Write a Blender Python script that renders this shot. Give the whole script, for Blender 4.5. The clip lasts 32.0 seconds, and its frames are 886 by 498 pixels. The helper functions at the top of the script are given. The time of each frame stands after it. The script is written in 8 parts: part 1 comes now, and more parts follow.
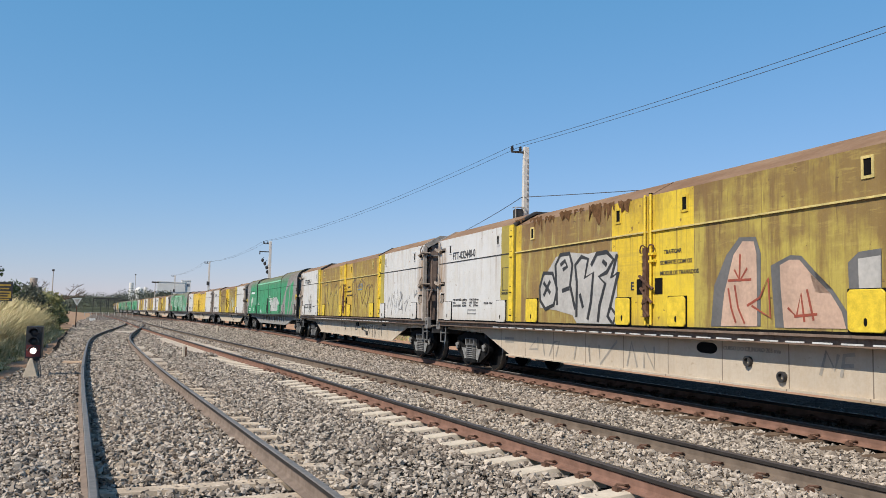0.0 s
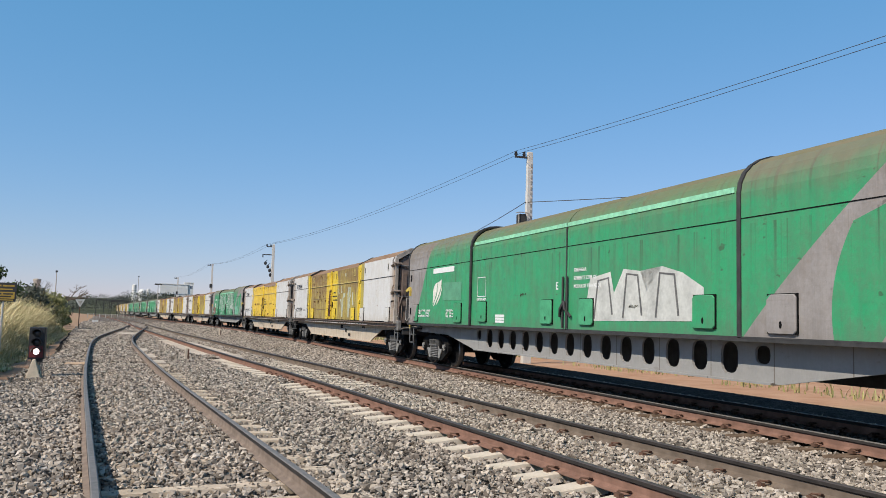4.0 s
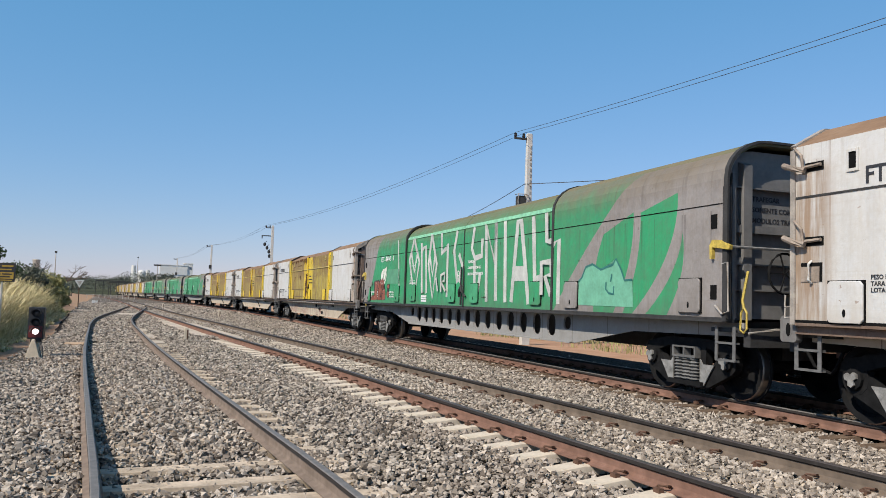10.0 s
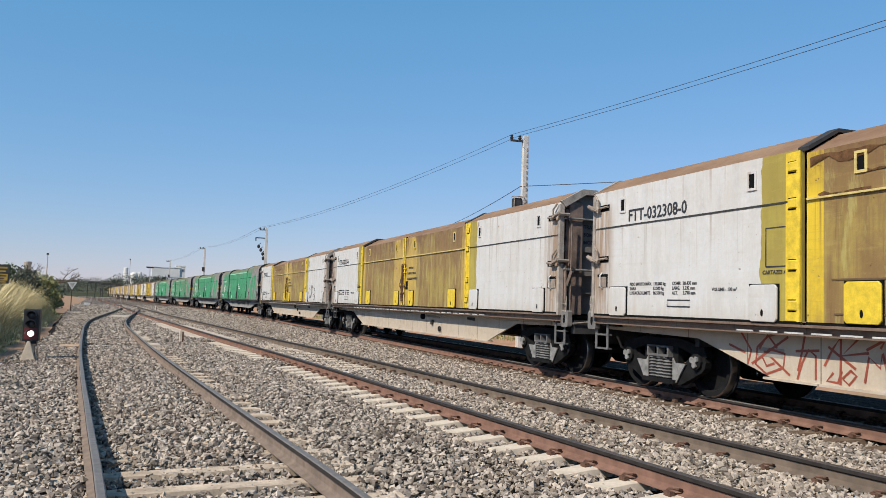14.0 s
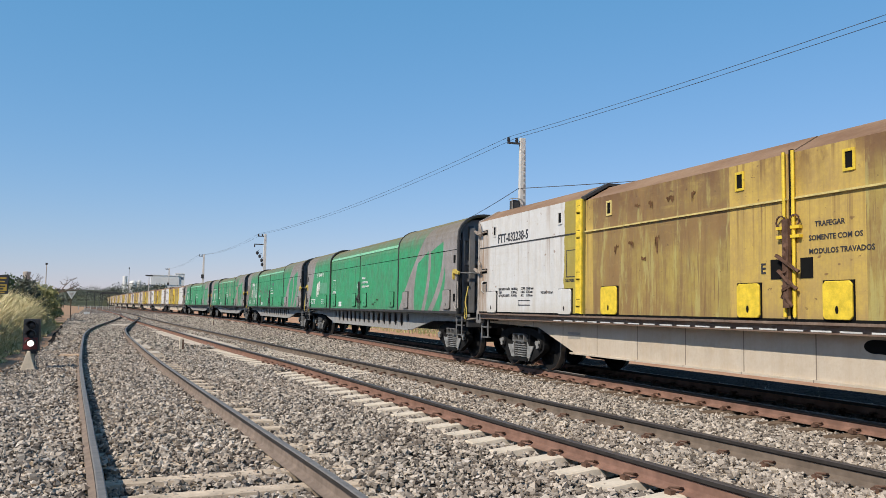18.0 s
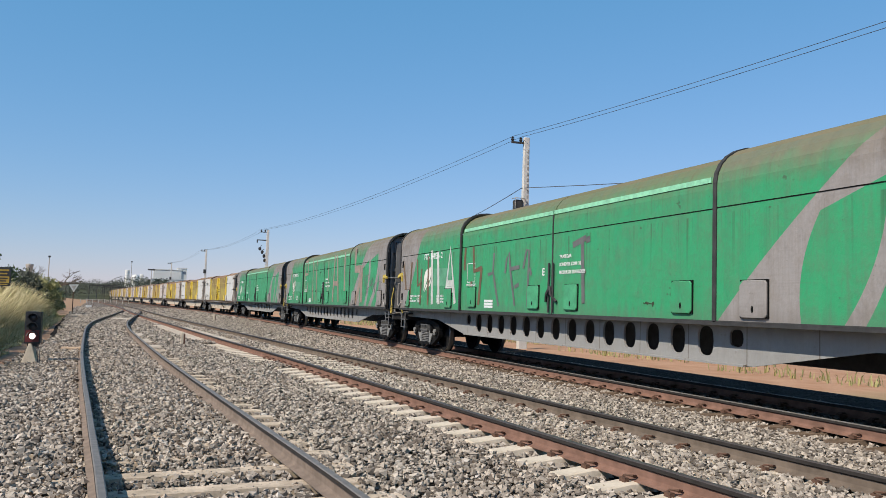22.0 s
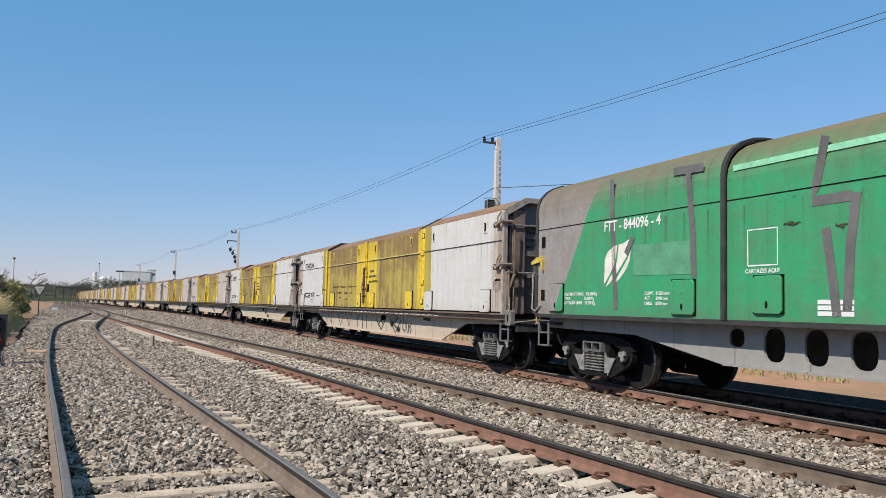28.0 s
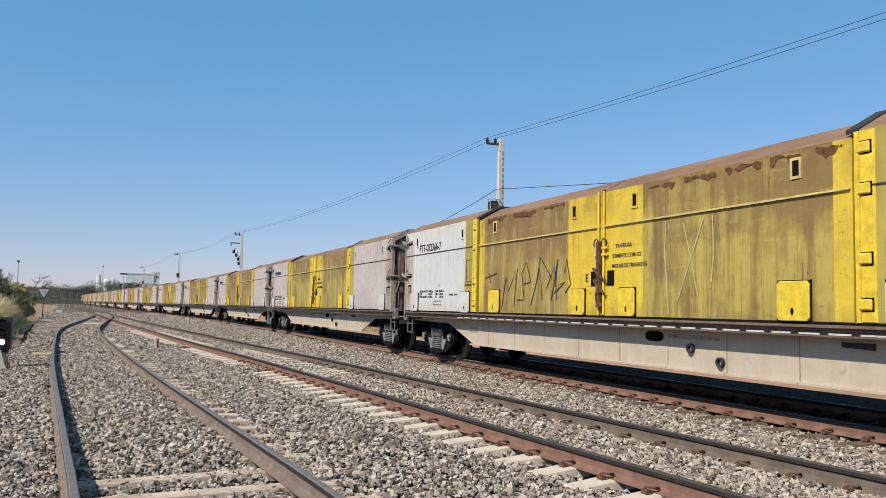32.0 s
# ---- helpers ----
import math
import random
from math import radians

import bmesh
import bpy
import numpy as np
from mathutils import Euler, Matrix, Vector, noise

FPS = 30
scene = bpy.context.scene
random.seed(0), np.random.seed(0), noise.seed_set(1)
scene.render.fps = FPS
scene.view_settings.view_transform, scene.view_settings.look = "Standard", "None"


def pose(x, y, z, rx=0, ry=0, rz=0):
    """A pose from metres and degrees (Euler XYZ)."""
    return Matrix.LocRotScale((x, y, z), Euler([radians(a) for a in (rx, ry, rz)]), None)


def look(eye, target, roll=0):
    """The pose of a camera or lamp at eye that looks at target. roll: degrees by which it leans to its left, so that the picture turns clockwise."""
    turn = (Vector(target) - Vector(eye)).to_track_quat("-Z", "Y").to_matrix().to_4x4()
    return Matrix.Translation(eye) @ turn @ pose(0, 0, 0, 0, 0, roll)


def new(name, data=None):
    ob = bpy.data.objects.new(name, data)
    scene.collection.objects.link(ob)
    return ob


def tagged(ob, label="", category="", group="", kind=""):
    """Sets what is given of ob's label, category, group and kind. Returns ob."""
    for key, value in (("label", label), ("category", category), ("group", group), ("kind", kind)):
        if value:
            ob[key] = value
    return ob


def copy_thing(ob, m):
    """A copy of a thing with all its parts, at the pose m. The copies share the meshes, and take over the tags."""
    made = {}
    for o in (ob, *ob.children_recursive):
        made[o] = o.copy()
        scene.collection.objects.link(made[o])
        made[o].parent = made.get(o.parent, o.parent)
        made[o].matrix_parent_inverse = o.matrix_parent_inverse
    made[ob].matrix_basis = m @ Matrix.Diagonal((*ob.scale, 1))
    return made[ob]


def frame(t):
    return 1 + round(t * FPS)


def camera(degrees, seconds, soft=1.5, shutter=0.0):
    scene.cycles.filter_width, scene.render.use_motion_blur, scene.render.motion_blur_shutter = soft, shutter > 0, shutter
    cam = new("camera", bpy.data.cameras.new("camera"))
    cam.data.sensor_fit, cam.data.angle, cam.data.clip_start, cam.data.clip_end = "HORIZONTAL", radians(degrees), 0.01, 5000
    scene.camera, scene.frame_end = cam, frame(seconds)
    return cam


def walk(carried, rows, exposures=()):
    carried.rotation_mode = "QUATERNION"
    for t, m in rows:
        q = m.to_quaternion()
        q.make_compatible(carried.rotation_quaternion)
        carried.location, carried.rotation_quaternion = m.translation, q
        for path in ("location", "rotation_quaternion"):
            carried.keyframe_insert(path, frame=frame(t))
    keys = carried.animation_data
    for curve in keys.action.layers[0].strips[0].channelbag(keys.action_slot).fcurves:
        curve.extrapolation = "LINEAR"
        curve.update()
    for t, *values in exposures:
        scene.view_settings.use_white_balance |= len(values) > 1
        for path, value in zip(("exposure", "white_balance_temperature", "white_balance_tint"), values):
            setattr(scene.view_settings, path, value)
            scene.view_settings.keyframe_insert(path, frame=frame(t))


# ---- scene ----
# ---- camera ----
cam = camera(57.83, 32.0, soft=0.8)

# seconds, eye x y z in metres, heading, tilt and lean in degrees
EYE = [
    (0.0, 0.000, 0.000, 1.352, 21.20, 4.77, 1.20),
    (0.5, -0.004, -0.004, 1.352, 21.18, 4.83, 1.21),
    (1.0, -0.003, -0.007, 1.349, 21.14, 4.86, 1.19),
    (1.5, -0.002, 0.011, 1.354, 21.12, 4.91, 1.17),
    (2.0, -0.007, 0.002, 1.352, 21.09, 4.96, 1.21),
    (2.5, -0.006, -0.003, 1.351, 21.07, 5.00, 1.41),
    (3.0, -0.005, 0.004, 1.351, 21.05, 5.05, 1.60),
    (3.5, -0.009, -0.004, 1.351, 21.01, 5.08, 1.67),
    (5.5, -0.001, 0.008, 1.347, 20.95, 5.07, 1.70),
    (6.0, -0.001, 0.003, 1.351, 21.02, 5.05, 1.66),
    (6.5, -0.000, 0.008, 1.348, 21.03, 4.84, 1.85),
    (7.0, 0.003, 0.007, 1.344, 21.03, 4.52, 1.95),
    (7.5, 0.002, -0.001, 1.344, 21.02, 4.29, 1.88),
    (8.0, 0.009, 0.007, 1.345, 21.10, 4.25, 1.85),
    (8.5, 0.004, -0.001, 1.348, 21.19, 4.18, 1.80),
    (9.0, -0.006, -0.007, 1.349, 21.14, 4.22, 1.90),
    (9.5, -0.009, -0.002, 1.344, 21.13, 4.24, 1.90),
    (10.0, 0.007, 0.001, 1.342, 21.07, 3.78, 1.85),
    (10.5, -0.017, 0.026, 1.339, 21.05, 3.74, 1.96),
    (11.0, -0.082, 0.071, 1.331, 21.07, 3.70, 1.91),
    (11.5, -0.102, 0.126, 1.328, 21.27, 3.75, 1.86),
    (12.0, -0.091, 0.124, 1.326, 21.34, 3.79, 1.88),
    (12.5, -0.088, 0.118, 1.328, 21.42, 3.84, 1.89),
    (13.0, -0.086, 0.118, 1.326, 21.41, 3.88, 1.84),
    (13.5, -0.088, 0.115, 1.326, 21.57, 3.93, 1.90),
    (14.0, -0.088, 0.114, 1.327, 21.56, 3.98, 1.90),
    (14.5, -0.082, 0.105, 1.329, 21.80, 4.02, 1.81),
    (16.5, -0.063, 0.066, 1.325, 21.71, 4.08, 0.46),
    (17.0, -0.067, 0.072, 1.322, 21.67, 4.15, 0.48),
    (17.5, -0.077, 0.088, 1.324, 21.67, 4.16, 0.55),
    (18.0, -0.086, 0.088, 1.320, 21.63, 4.23, 0.97),
    (18.5, -0.091, 0.103, 1.319, 21.62, 4.24, 1.45),
    (19.0, -0.088, 0.098, 1.316, 21.58, 4.27, 1.46),
    (19.5, -0.085, 0.093, 1.318, 21.56, 4.29, 1.66),
    (20.0, -0.090, 0.088, 1.323, 21.52, 4.24, 1.76),
    (20.5, -0.096, 0.090, 1.323, 21.50, 4.29, 1.78),
    (21.0, -0.088, 0.099, 1.323, 21.45, 4.28, 1.77),
    (21.5, -0.082, 0.110, 1.323, 21.45, 4.17, 1.81),
    (22.0, -0.083, 0.098, 1.325, 21.46, 4.11, 1.81),
    (22.5, -0.082, 0.098, 1.324, 21.77, 4.21, 1.82),
    (23.0, -0.076, 0.095, 1.325, 22.15, 4.25, 1.77),
    (23.5, -0.067, 0.094, 1.323, 22.28, 4.30, 1.71),
    (24.0, -0.063, 0.088, 1.321, 22.56, 4.37, 1.71),
    (24.5, -0.067, 0.082, 1.322, 22.93, 4.43, 1.62),
    (25.0, -0.077, 0.089, 1.320, 23.62, 4.52, 1.58),
    (25.5, -0.084, 0.083, 1.326, 23.63, 4.52, 1.52),
    (27.5, -0.083, 0.105, 1.320, 23.49, 4.34, 1.47),
    (28.0, -0.079, 0.108, 1.318, 23.45, 4.18, 1.45),
    (28.5, -0.086, 0.091, 1.318, 23.43, 4.07, 1.39),
    (29.0, -0.079, 0.090, 1.317, 23.39, 4.04, 1.34),
    (29.5, -0.082, 0.091, 1.321, 23.38, 4.05, 1.27),
    (30.0, -0.091, 0.084, 1.317, 23.35, 4.11, 1.28),
    (30.5, -0.090, 0.087, 1.315, 23.32, 4.16, 1.27),
    (31.0, -0.090, 0.096, 1.316, 23.29, 4.20, 1.22),
    (31.5, -0.099, 0.096, 1.319, 23.24, 4.23, 1.25),
    (32.0, -0.091, 0.104, 1.317, 23.22, 4.27, 1.24),
]


def eye_pose(x, y, z, heading, tilt, lean):
    return Matrix.Translation((x, y, z)) @ pose(0, 0, 0, 0, 0, -heading) @ pose(0, 0, 0, 90 + tilt) @ pose(0, 0, 0, 0, 0, lean)


walk(cam, [(r[0], eye_pose(*r[1:])) for r in EYE])

# ---- world, sun, exposure ----
SUN_TO = Vector((-1.0, -0.42, 1.0)).normalized()
world = bpy.data.worlds.new("sky")
scene.world = world
world.use_nodes = True
wn = world.node_tree
sky = wn.nodes.new("ShaderNodeTexSky")
sky.sky_type = "NISHITA"
sky.sun_disc = False
sky.sun_elevation = math.asin(SUN_TO.z)
sky.sun_rotation = math.atan2(SUN_TO.x, SUN_TO.y)
sky.air_density, sky.dust_density, sky.ozone_density, sky.altitude = 1.3, 0.0, 4.0, 200
wn.nodes["Background"].inputs["Strength"].default_value = 0.057
tint = wn.nodes.new("ShaderNodeMix")
tint.data_type, tint.blend_type = "RGBA", "MULTIPLY"
tint.inputs[0].default_value = 1.0
tint.inputs[7].default_value = (1.36, 1.0, 1.2, 1)
wn.links.new(sky.outputs["Color"], tint.inputs[6])
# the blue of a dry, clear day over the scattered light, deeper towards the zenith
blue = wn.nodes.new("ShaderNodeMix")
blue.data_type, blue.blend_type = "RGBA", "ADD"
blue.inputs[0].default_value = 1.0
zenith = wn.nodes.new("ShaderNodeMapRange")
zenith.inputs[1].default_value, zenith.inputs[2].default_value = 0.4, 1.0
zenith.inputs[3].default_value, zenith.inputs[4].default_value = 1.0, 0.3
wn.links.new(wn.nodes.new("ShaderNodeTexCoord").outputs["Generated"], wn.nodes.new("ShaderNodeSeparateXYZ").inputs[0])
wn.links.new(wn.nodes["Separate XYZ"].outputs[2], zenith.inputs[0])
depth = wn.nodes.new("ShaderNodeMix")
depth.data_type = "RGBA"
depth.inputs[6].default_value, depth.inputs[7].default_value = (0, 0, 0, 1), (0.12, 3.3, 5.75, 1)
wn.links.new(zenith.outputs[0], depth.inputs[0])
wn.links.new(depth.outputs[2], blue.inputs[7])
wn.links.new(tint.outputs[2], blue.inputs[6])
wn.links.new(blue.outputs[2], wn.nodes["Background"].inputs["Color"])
sun_data = bpy.data.lights.new("sun", "SUN")
sun_data.energy, sun_data.angle, sun_data.color = 5.0, radians(0.5), (1.0, 0.92, 0.8)
sun = new("sun", sun_data)
sun.matrix_world = look(SUN_TO * 60, (0, 0, 0))
scene.view_settings.exposure = 0.0


# ---- material tools ----
class Graph:
    """A node material with short names for its nodes."""

    def __init__(self, name, rough=0.7, metal=0.0):
        self.mat = bpy.data.materials.new(name)
        self.mat.use_nodes = True
        self.nt = self.mat.node_tree
        self.bsdf = self.nt.nodes["Principled BSDF"]
        self.bsdf.inputs["Roughness"].default_value = rough
        self.bsdf.inputs["Metallic"].default_value = metal
        if rough >= 0.85:
            # broken, dusty surfaces have no sheen
            self.bsdf.inputs["Specular IOR Level"].default_value = 0.05
        self.coord = self.nt.nodes.new("ShaderNodeTexCoord").outputs["Object"]

    def node(self, kind, out=0, **ins):
        n = self.nt.nodes.new(kind)
        for key, value in ins.items():
            if key.startswith("i") and key[1:].isdigit():
                sock = n.inputs[int(key[1:])]
                if isinstance(value, bpy.types.NodeSocket):
                    self.nt.links.new(value, sock)
                else:
                    sock.default_value = value
            else:
                setattr(n, key, value)
        return n.outputs[out]

    def math(self, op, a, b=0.0):
        return self.node("ShaderNodeMath", operation=op, i0=a, i1=b)

    def noise(self, scale, detail=4.0, rough=0.55, stretch=(1, 1, 1), shift=None):
        v = self.node("ShaderNodeVectorMath", operation="MULTIPLY", i0=self.coord, i1=stretch)
        if shift is not None:
            v = self.node("ShaderNodeVectorMath", operation="ADD", i0=v, i1=shift)
        n = self.nt.nodes.new("ShaderNodeTexNoise")
        self.nt.links.new(v, n.inputs["Vector"])
        n.inputs["Scale"].default_value, n.inputs["Detail"].default_value, n.inputs["Roughness"].default_value = scale, detail, rough
        return n.outputs[0]

    def ramp(self, fac, lo, hi, a=0.0, b=1.0):
        return self.node("ShaderNodeMapRange", i0=fac, i1=lo, i2=hi, i3=a, i4=b)

    def mix(self, fac, a, b):
        n = self.nt.nodes.new("ShaderNodeMix")
        n.data_type = "RGBA"
        for i, v in ((0, fac), (6, a), (7, b)):
            if isinstance(v, bpy.types.NodeSocket):
                self.nt.links.new(v, n.inputs[i])
            else:
                n.inputs[i].default_value = (*v, 1) if isinstance(v, tuple) else v
        return n.outputs[2]

    def sep(self):
        n = self.nt.nodes.new("ShaderNodeSeparateXYZ")
        self.nt.links.new(self.coord, n.inputs[0])
        return n.outputs

    def rand(self):
        return self.nt.nodes.new("ShaderNodeObjectInfo").outputs["Random"]

    def island(self):
        return self.nt.nodes.new("ShaderNodeNewGeometry").outputs["Random Per Island"]

    def color(self, c):
        if isinstance(c, tuple):
            self.bsdf.inputs["Base Color"].default_value = (*c, 1)
        else:
            self.nt.links.new(c, self.bsdf.inputs["Base Color"])
        return self

    def rough(self, r):
        self.nt.links.new(r, self.bsdf.inputs["Roughness"])
        return self

    def bump(self, h, strength=0.3, dist=0.01):
        n = self.nt.nodes.new("ShaderNodeBump")
        n.inputs["Strength"].default_value, n.inputs["Distance"].default_value = strength, dist
        self.nt.links.new(h, n.inputs["Height"])
        self.nt.links.new(n.outputs[0], self.bsdf.inputs["Normal"])
        return self


def plain(name, color, rough=0.7, metal=0.0, vary=0.25, scale=6.0, shine=0.5):
    """A surface with two scales of mottling."""
    g = Graph(name, rough, metal)
    g.bsdf.inputs["Specular IOR Level"].default_value = min(shine, 0.05) if rough >= 0.85 else shine
    a = g.noise(scale, 5)
    b = g.noise(scale * 7, 3)
    f = g.math("ADD", g.math("MULTIPLY", a, 0.7), g.math("MULTIPLY", b, 0.3))
    dark = tuple(c * (1 - vary) for c in color)
    light = tuple(min(1, c * (1 + vary)) for c in color)
    g.color(g.mix(g.ramp(f, 0.3, 0.7), dark, light)).bump(b, 0.15, 0.004)
    return g.mat


def weathered(g, base, grime, rust, amount=0.5, spots=0.5, runs=0.35):
    """Sheet-steel paint with dents, dirt, rain streaks, scratches, rust spots and runs; returns the colour socket."""
    shift = g.node("ShaderNodeVectorMath", operation="SCALE", i0=(13.0, 7.0, 3.0), i3=1.0)
    sc = g.nt.nodes[-1]
    g.nt.links.new(g.math("MULTIPLY", g.rand(), 9.0), sc.inputs["Scale"])
    cloud = g.noise(0.8, 5, 0.62, (1, 0.3, 1), shift)
    blotch = g.noise(3.4, 5, 0.62, (1, 0.3, 0.9), shift)
    fine = g.noise(26.0, 3, 0.6, (1, 0.3, 0.7), shift)
    f = g.math("ADD", g.math("MULTIPLY", cloud, 0.4), g.math("ADD", g.math("MULTIPLY", blotch, 0.35), g.math("MULTIPLY", fine, 0.25)))
    col = g.mix(g.ramp(f, 0.44, 0.6, 0.0, amount), base, grime)
    # rain streaks, long scratches
    streak = g.noise(1.0, 5, 0.6, (7.0, 0.2, 0.3), shift)
    col = g.mix(g.ramp(streak, 0.54, 0.7, 0.0, runs), col, grime)
    scratch = g.noise(1.0, 4, 0.6, (0.5, 0.3, 11.0), shift)
    col = g.mix(g.ramp(scratch, 0.6, 0.7, 0.0, 0.3), col, grime)
    # rust runs from the seams
    x, y, z = g.sep()
    thin = g.noise(1.0, 3, 0.55, (13.0, 0.0, 0.12), shift)
    fall = g.math("MAXIMUM", g.math("MULTIPLY", g.ramp(z, 1.9, 2.8), g.math("LESS_THAN", z, 2.82)), g.ramp(z, 2.9, 3.5))
    col = g.mix(g.math("MULTIPLY", g.ramp(thin, 0.57, 0.68, 0.0, runs * 1.6), fall), col, rust)
    # chips and pocks
    speck = g.noise(11.0, 5, 0.7, (0.8, 0.3, 1.0), shift)
    col = g.mix(g.ramp(speck, 0.66, 0.71, 0.0, spots), col, rust)
    pock = g.noise(4.2, 2, 0.5, (1.0, 0.3, 1.5), shift)
    col = g.mix(g.ramp(pock, 0.72, 0.75, 0.0, spots), col, rust)
    # hairline weathering up and down and along the sheet
    hair = g.noise(1.0, 3, 0.65, (34.0, 0.2, 1.1), shift)
    col = g.mix(g.ramp(hair, 0.5, 0.7, 0.0, 0.26), col, grime)
    wipe = g.noise(1.0, 3, 0.65, (1.4, 0.2, 38.0), shift)
    col = g.mix(g.ramp(wipe, 0.54, 0.7, 0.0, 0.16), col, grime)
    # dirt thrown up along the foot of the wall
    splash = g.math("SUBTRACT", z, g.math("MULTIPLY", streak, 0.75))
    col = g.mix(g.ramp(splash, 1.12, 0.86, 0.0, 0.7), col, grime)
    # the sheet bulges between its uprights
    quilt = g.math("MULTIPLY", g.math("SINE", g.math("MULTIPLY", x, 17.0)), g.ramp(cloud, 0.35, 0.65, 0.04, 0.18))
    relief = g.math("ADD", g.math("ADD", g.math("MULTIPLY", blotch, 0.5), quilt), g.math("MULTIPLY", fine, 0.06))
    g.rough(g.ramp(blotch, 0.3, 0.7, 0.45, 0.75)).bump(relief, 0.6, 0.05)
    return col


# ---- materials ----
def white_paint(name, strip=True, base=(0.61, 0.605, 0.59), grime=(0.5, 0.46, 0.4)):
    """White end modules; rust has run down under the corner locks, and an older olive strip shows by the doors."""
    g = Graph(name)
    x, y, z = g.sep()
    col = weathered(g, base, grime, (0.22, 0.12, 0.06), 0.5, 0.7, 0.36)
    ax = g.math("ABSOLUTE", x)
    runs = g.noise(1.0, 4, 0.65, (9.0, 0.2, 0.7))
    under = g.math("MULTIPLY", g.ramp(ax, 9.55, 9.85), g.ramp(z, 3.3, 3.15))
    col = g.mix(g.math("MULTIPLY", under, g.ramp(runs, 0.36, 0.58, 0.1, 0.9)), col, (0.29, 0.19, 0.115))
    if not strip:
        return g.color(col).mat
    edge = g.noise(3.0, 3, 0.5, (0.0, 0.0, 0.6))
    lim = g.math("ADD", 5.8, g.math("MULTIPLY", edge, 0.3))
    old = g.mix(0.6, weathered_olive(g), (0.42, 0.35, 0.06))
    return g.color(g.mix(g.math("LESS_THAN", ax, lim), col, old)).mat


def weathered_olive(g):
    """Faded olive yellow going over to brown from the top and in streaks."""
    x, y, z = g.sep()
    a = g.noise(1.0, 5, 0.6, (5.0, 0.2, 0.5))
    b = g.noise(0.8, 5, 0.65, (1, 0.2, 1.2))
    c = g.noise(7.0, 4, 0.6, (1, 0.2, 0.8))
    lines = g.noise(1.0, 4, 0.65, (30.0, 0.2, 1.0))
    drips = g.noise(1.0, 4, 0.7, (15.0, 0.2, 0.7), (2.0, 0.0, 5.0))
    rub = g.noise(1.0, 4, 0.7, (2.0, 0.2, 12.0), (4.0, 0.0, 1.0))
    far = g.math("ADD", b, g.math("ADD", g.ramp(z, 2.3, 3.3, 0.0, 0.14), g.math("MULTIPLY", g.math("SUBTRACT", a, 0.5), 0.6)))
    col = g.mix(g.ramp(far, 0.44, 0.62), (0.41, 0.325, 0.075), (0.2, 0.128, 0.05))
    col = g.mix(g.ramp(rub, 0.55, 0.68, 0.0, 0.5), col, (0.46, 0.36, 0.1))
    col = g.mix(g.ramp(a, 0.54, 0.7, 0.0, 0.65), col, (0.16, 0.092, 0.037))
    col = g.mix(g.ramp(lines, 0.52, 0.68, 0.0, 0.6), col, (0.19, 0.12, 0.048))
    col = g.mix(g.ramp(drips, 0.59, 0.68, 0.0, 0.75), col, (0.11, 0.062, 0.03))
    return g.mix(g.ramp(c, 0.54, 0.68, 0.0, 0.4), col, (0.22, 0.14, 0.05))


def yellow_paint(name, clean, dirty, cover, rusted=0.0):
    """Yellow door paint; cover: how far the over-painted olive fields reach; rusted: how far rust has taken them."""
    g = Graph(name)
    x, y, z = g.sep()
    col = weathered(g, clean, dirty, (0.13, 0.06, 0.03), 0.5, 0.75, 0.45)
    if not cover:
        stain = g.noise(1.0, 5, 0.68, (4.5, 0.2, 0.55), (3.0, 0.0, 1.0))
        high = g.math("ADD", stain, g.ramp(z, 2.7, 3.5, 0.0, 0.1))
        col = g.mix(g.ramp(high, 0.56, 0.72, 0.0, 0.75), col, (0.34, 0.19, 0.05))
        lock = g.math("ADD", g.ramp(g.math("ABSOLUTE", x), 0.5, 0.05, 0.0, 0.25), stain)
        col = g.mix(g.math("MULTIPLY", g.ramp(lock, 0.58, 0.75, 0.0, 0.85), g.ramp(z, 2.8, 2.2)), col, (0.13, 0.07, 0.035))
    if cover:
        ax = g.math("ABSOLUTE", x)
        field = g.math("MULTIPLY", g.math("GREATER_THAN", ax, 1.16), g.math("LESS_THAN", ax, 4.9))
        old = weathered_olive(g)
        if rusted:
            patch = g.noise(1.1, 5, 0.65, (1.0, 0.2, 0.9))
            old = g.mix(g.ramp(patch, 0.4, 0.6, rusted * 0.4, rusted), old, (0.24, 0.14, 0.055))
            brush = g.noise(1.0, 5, 0.7, (6.0, 0.2, 0.9))
            old = g.mix(g.ramp(brush, 0.54, 0.62, 0.0, 0.6), old, (0.42, 0.37, 0.13))
            drip = g.noise(1.0, 4, 0.7, (16.0, 0.2, 0.8), (5.0, 0.0, 3.0))
            old = g.mix(g.ramp(drip, 0.6, 0.66, 0.0, 0.7), old, (0.17, 0.09, 0.04))
        col = g.mix(g.math("MULTIPLY", field, cover), col, old)
        high = g.noise(2.2, 5, 0.65, (1.0, 0.2, 0.6))
        rusty = g.math("MULTIPLY", g.ramp(z, 2.85, 3.45), g.ramp(high, 0.42, 0.58, 0.0, 0.45 + rusted * 0.5))
        col = g.mix(rusty, col, (0.15, 0.075, 0.035))
        chip = g.noise(9.0, 4, 0.7, (0.7, 0.3, 1.2))
        col = g.mix(g.ramp(chip, 0.67, 0.71, 0.0, 0.8), col, (0.11, 0.06, 0.03))
    return g.color(col).mat


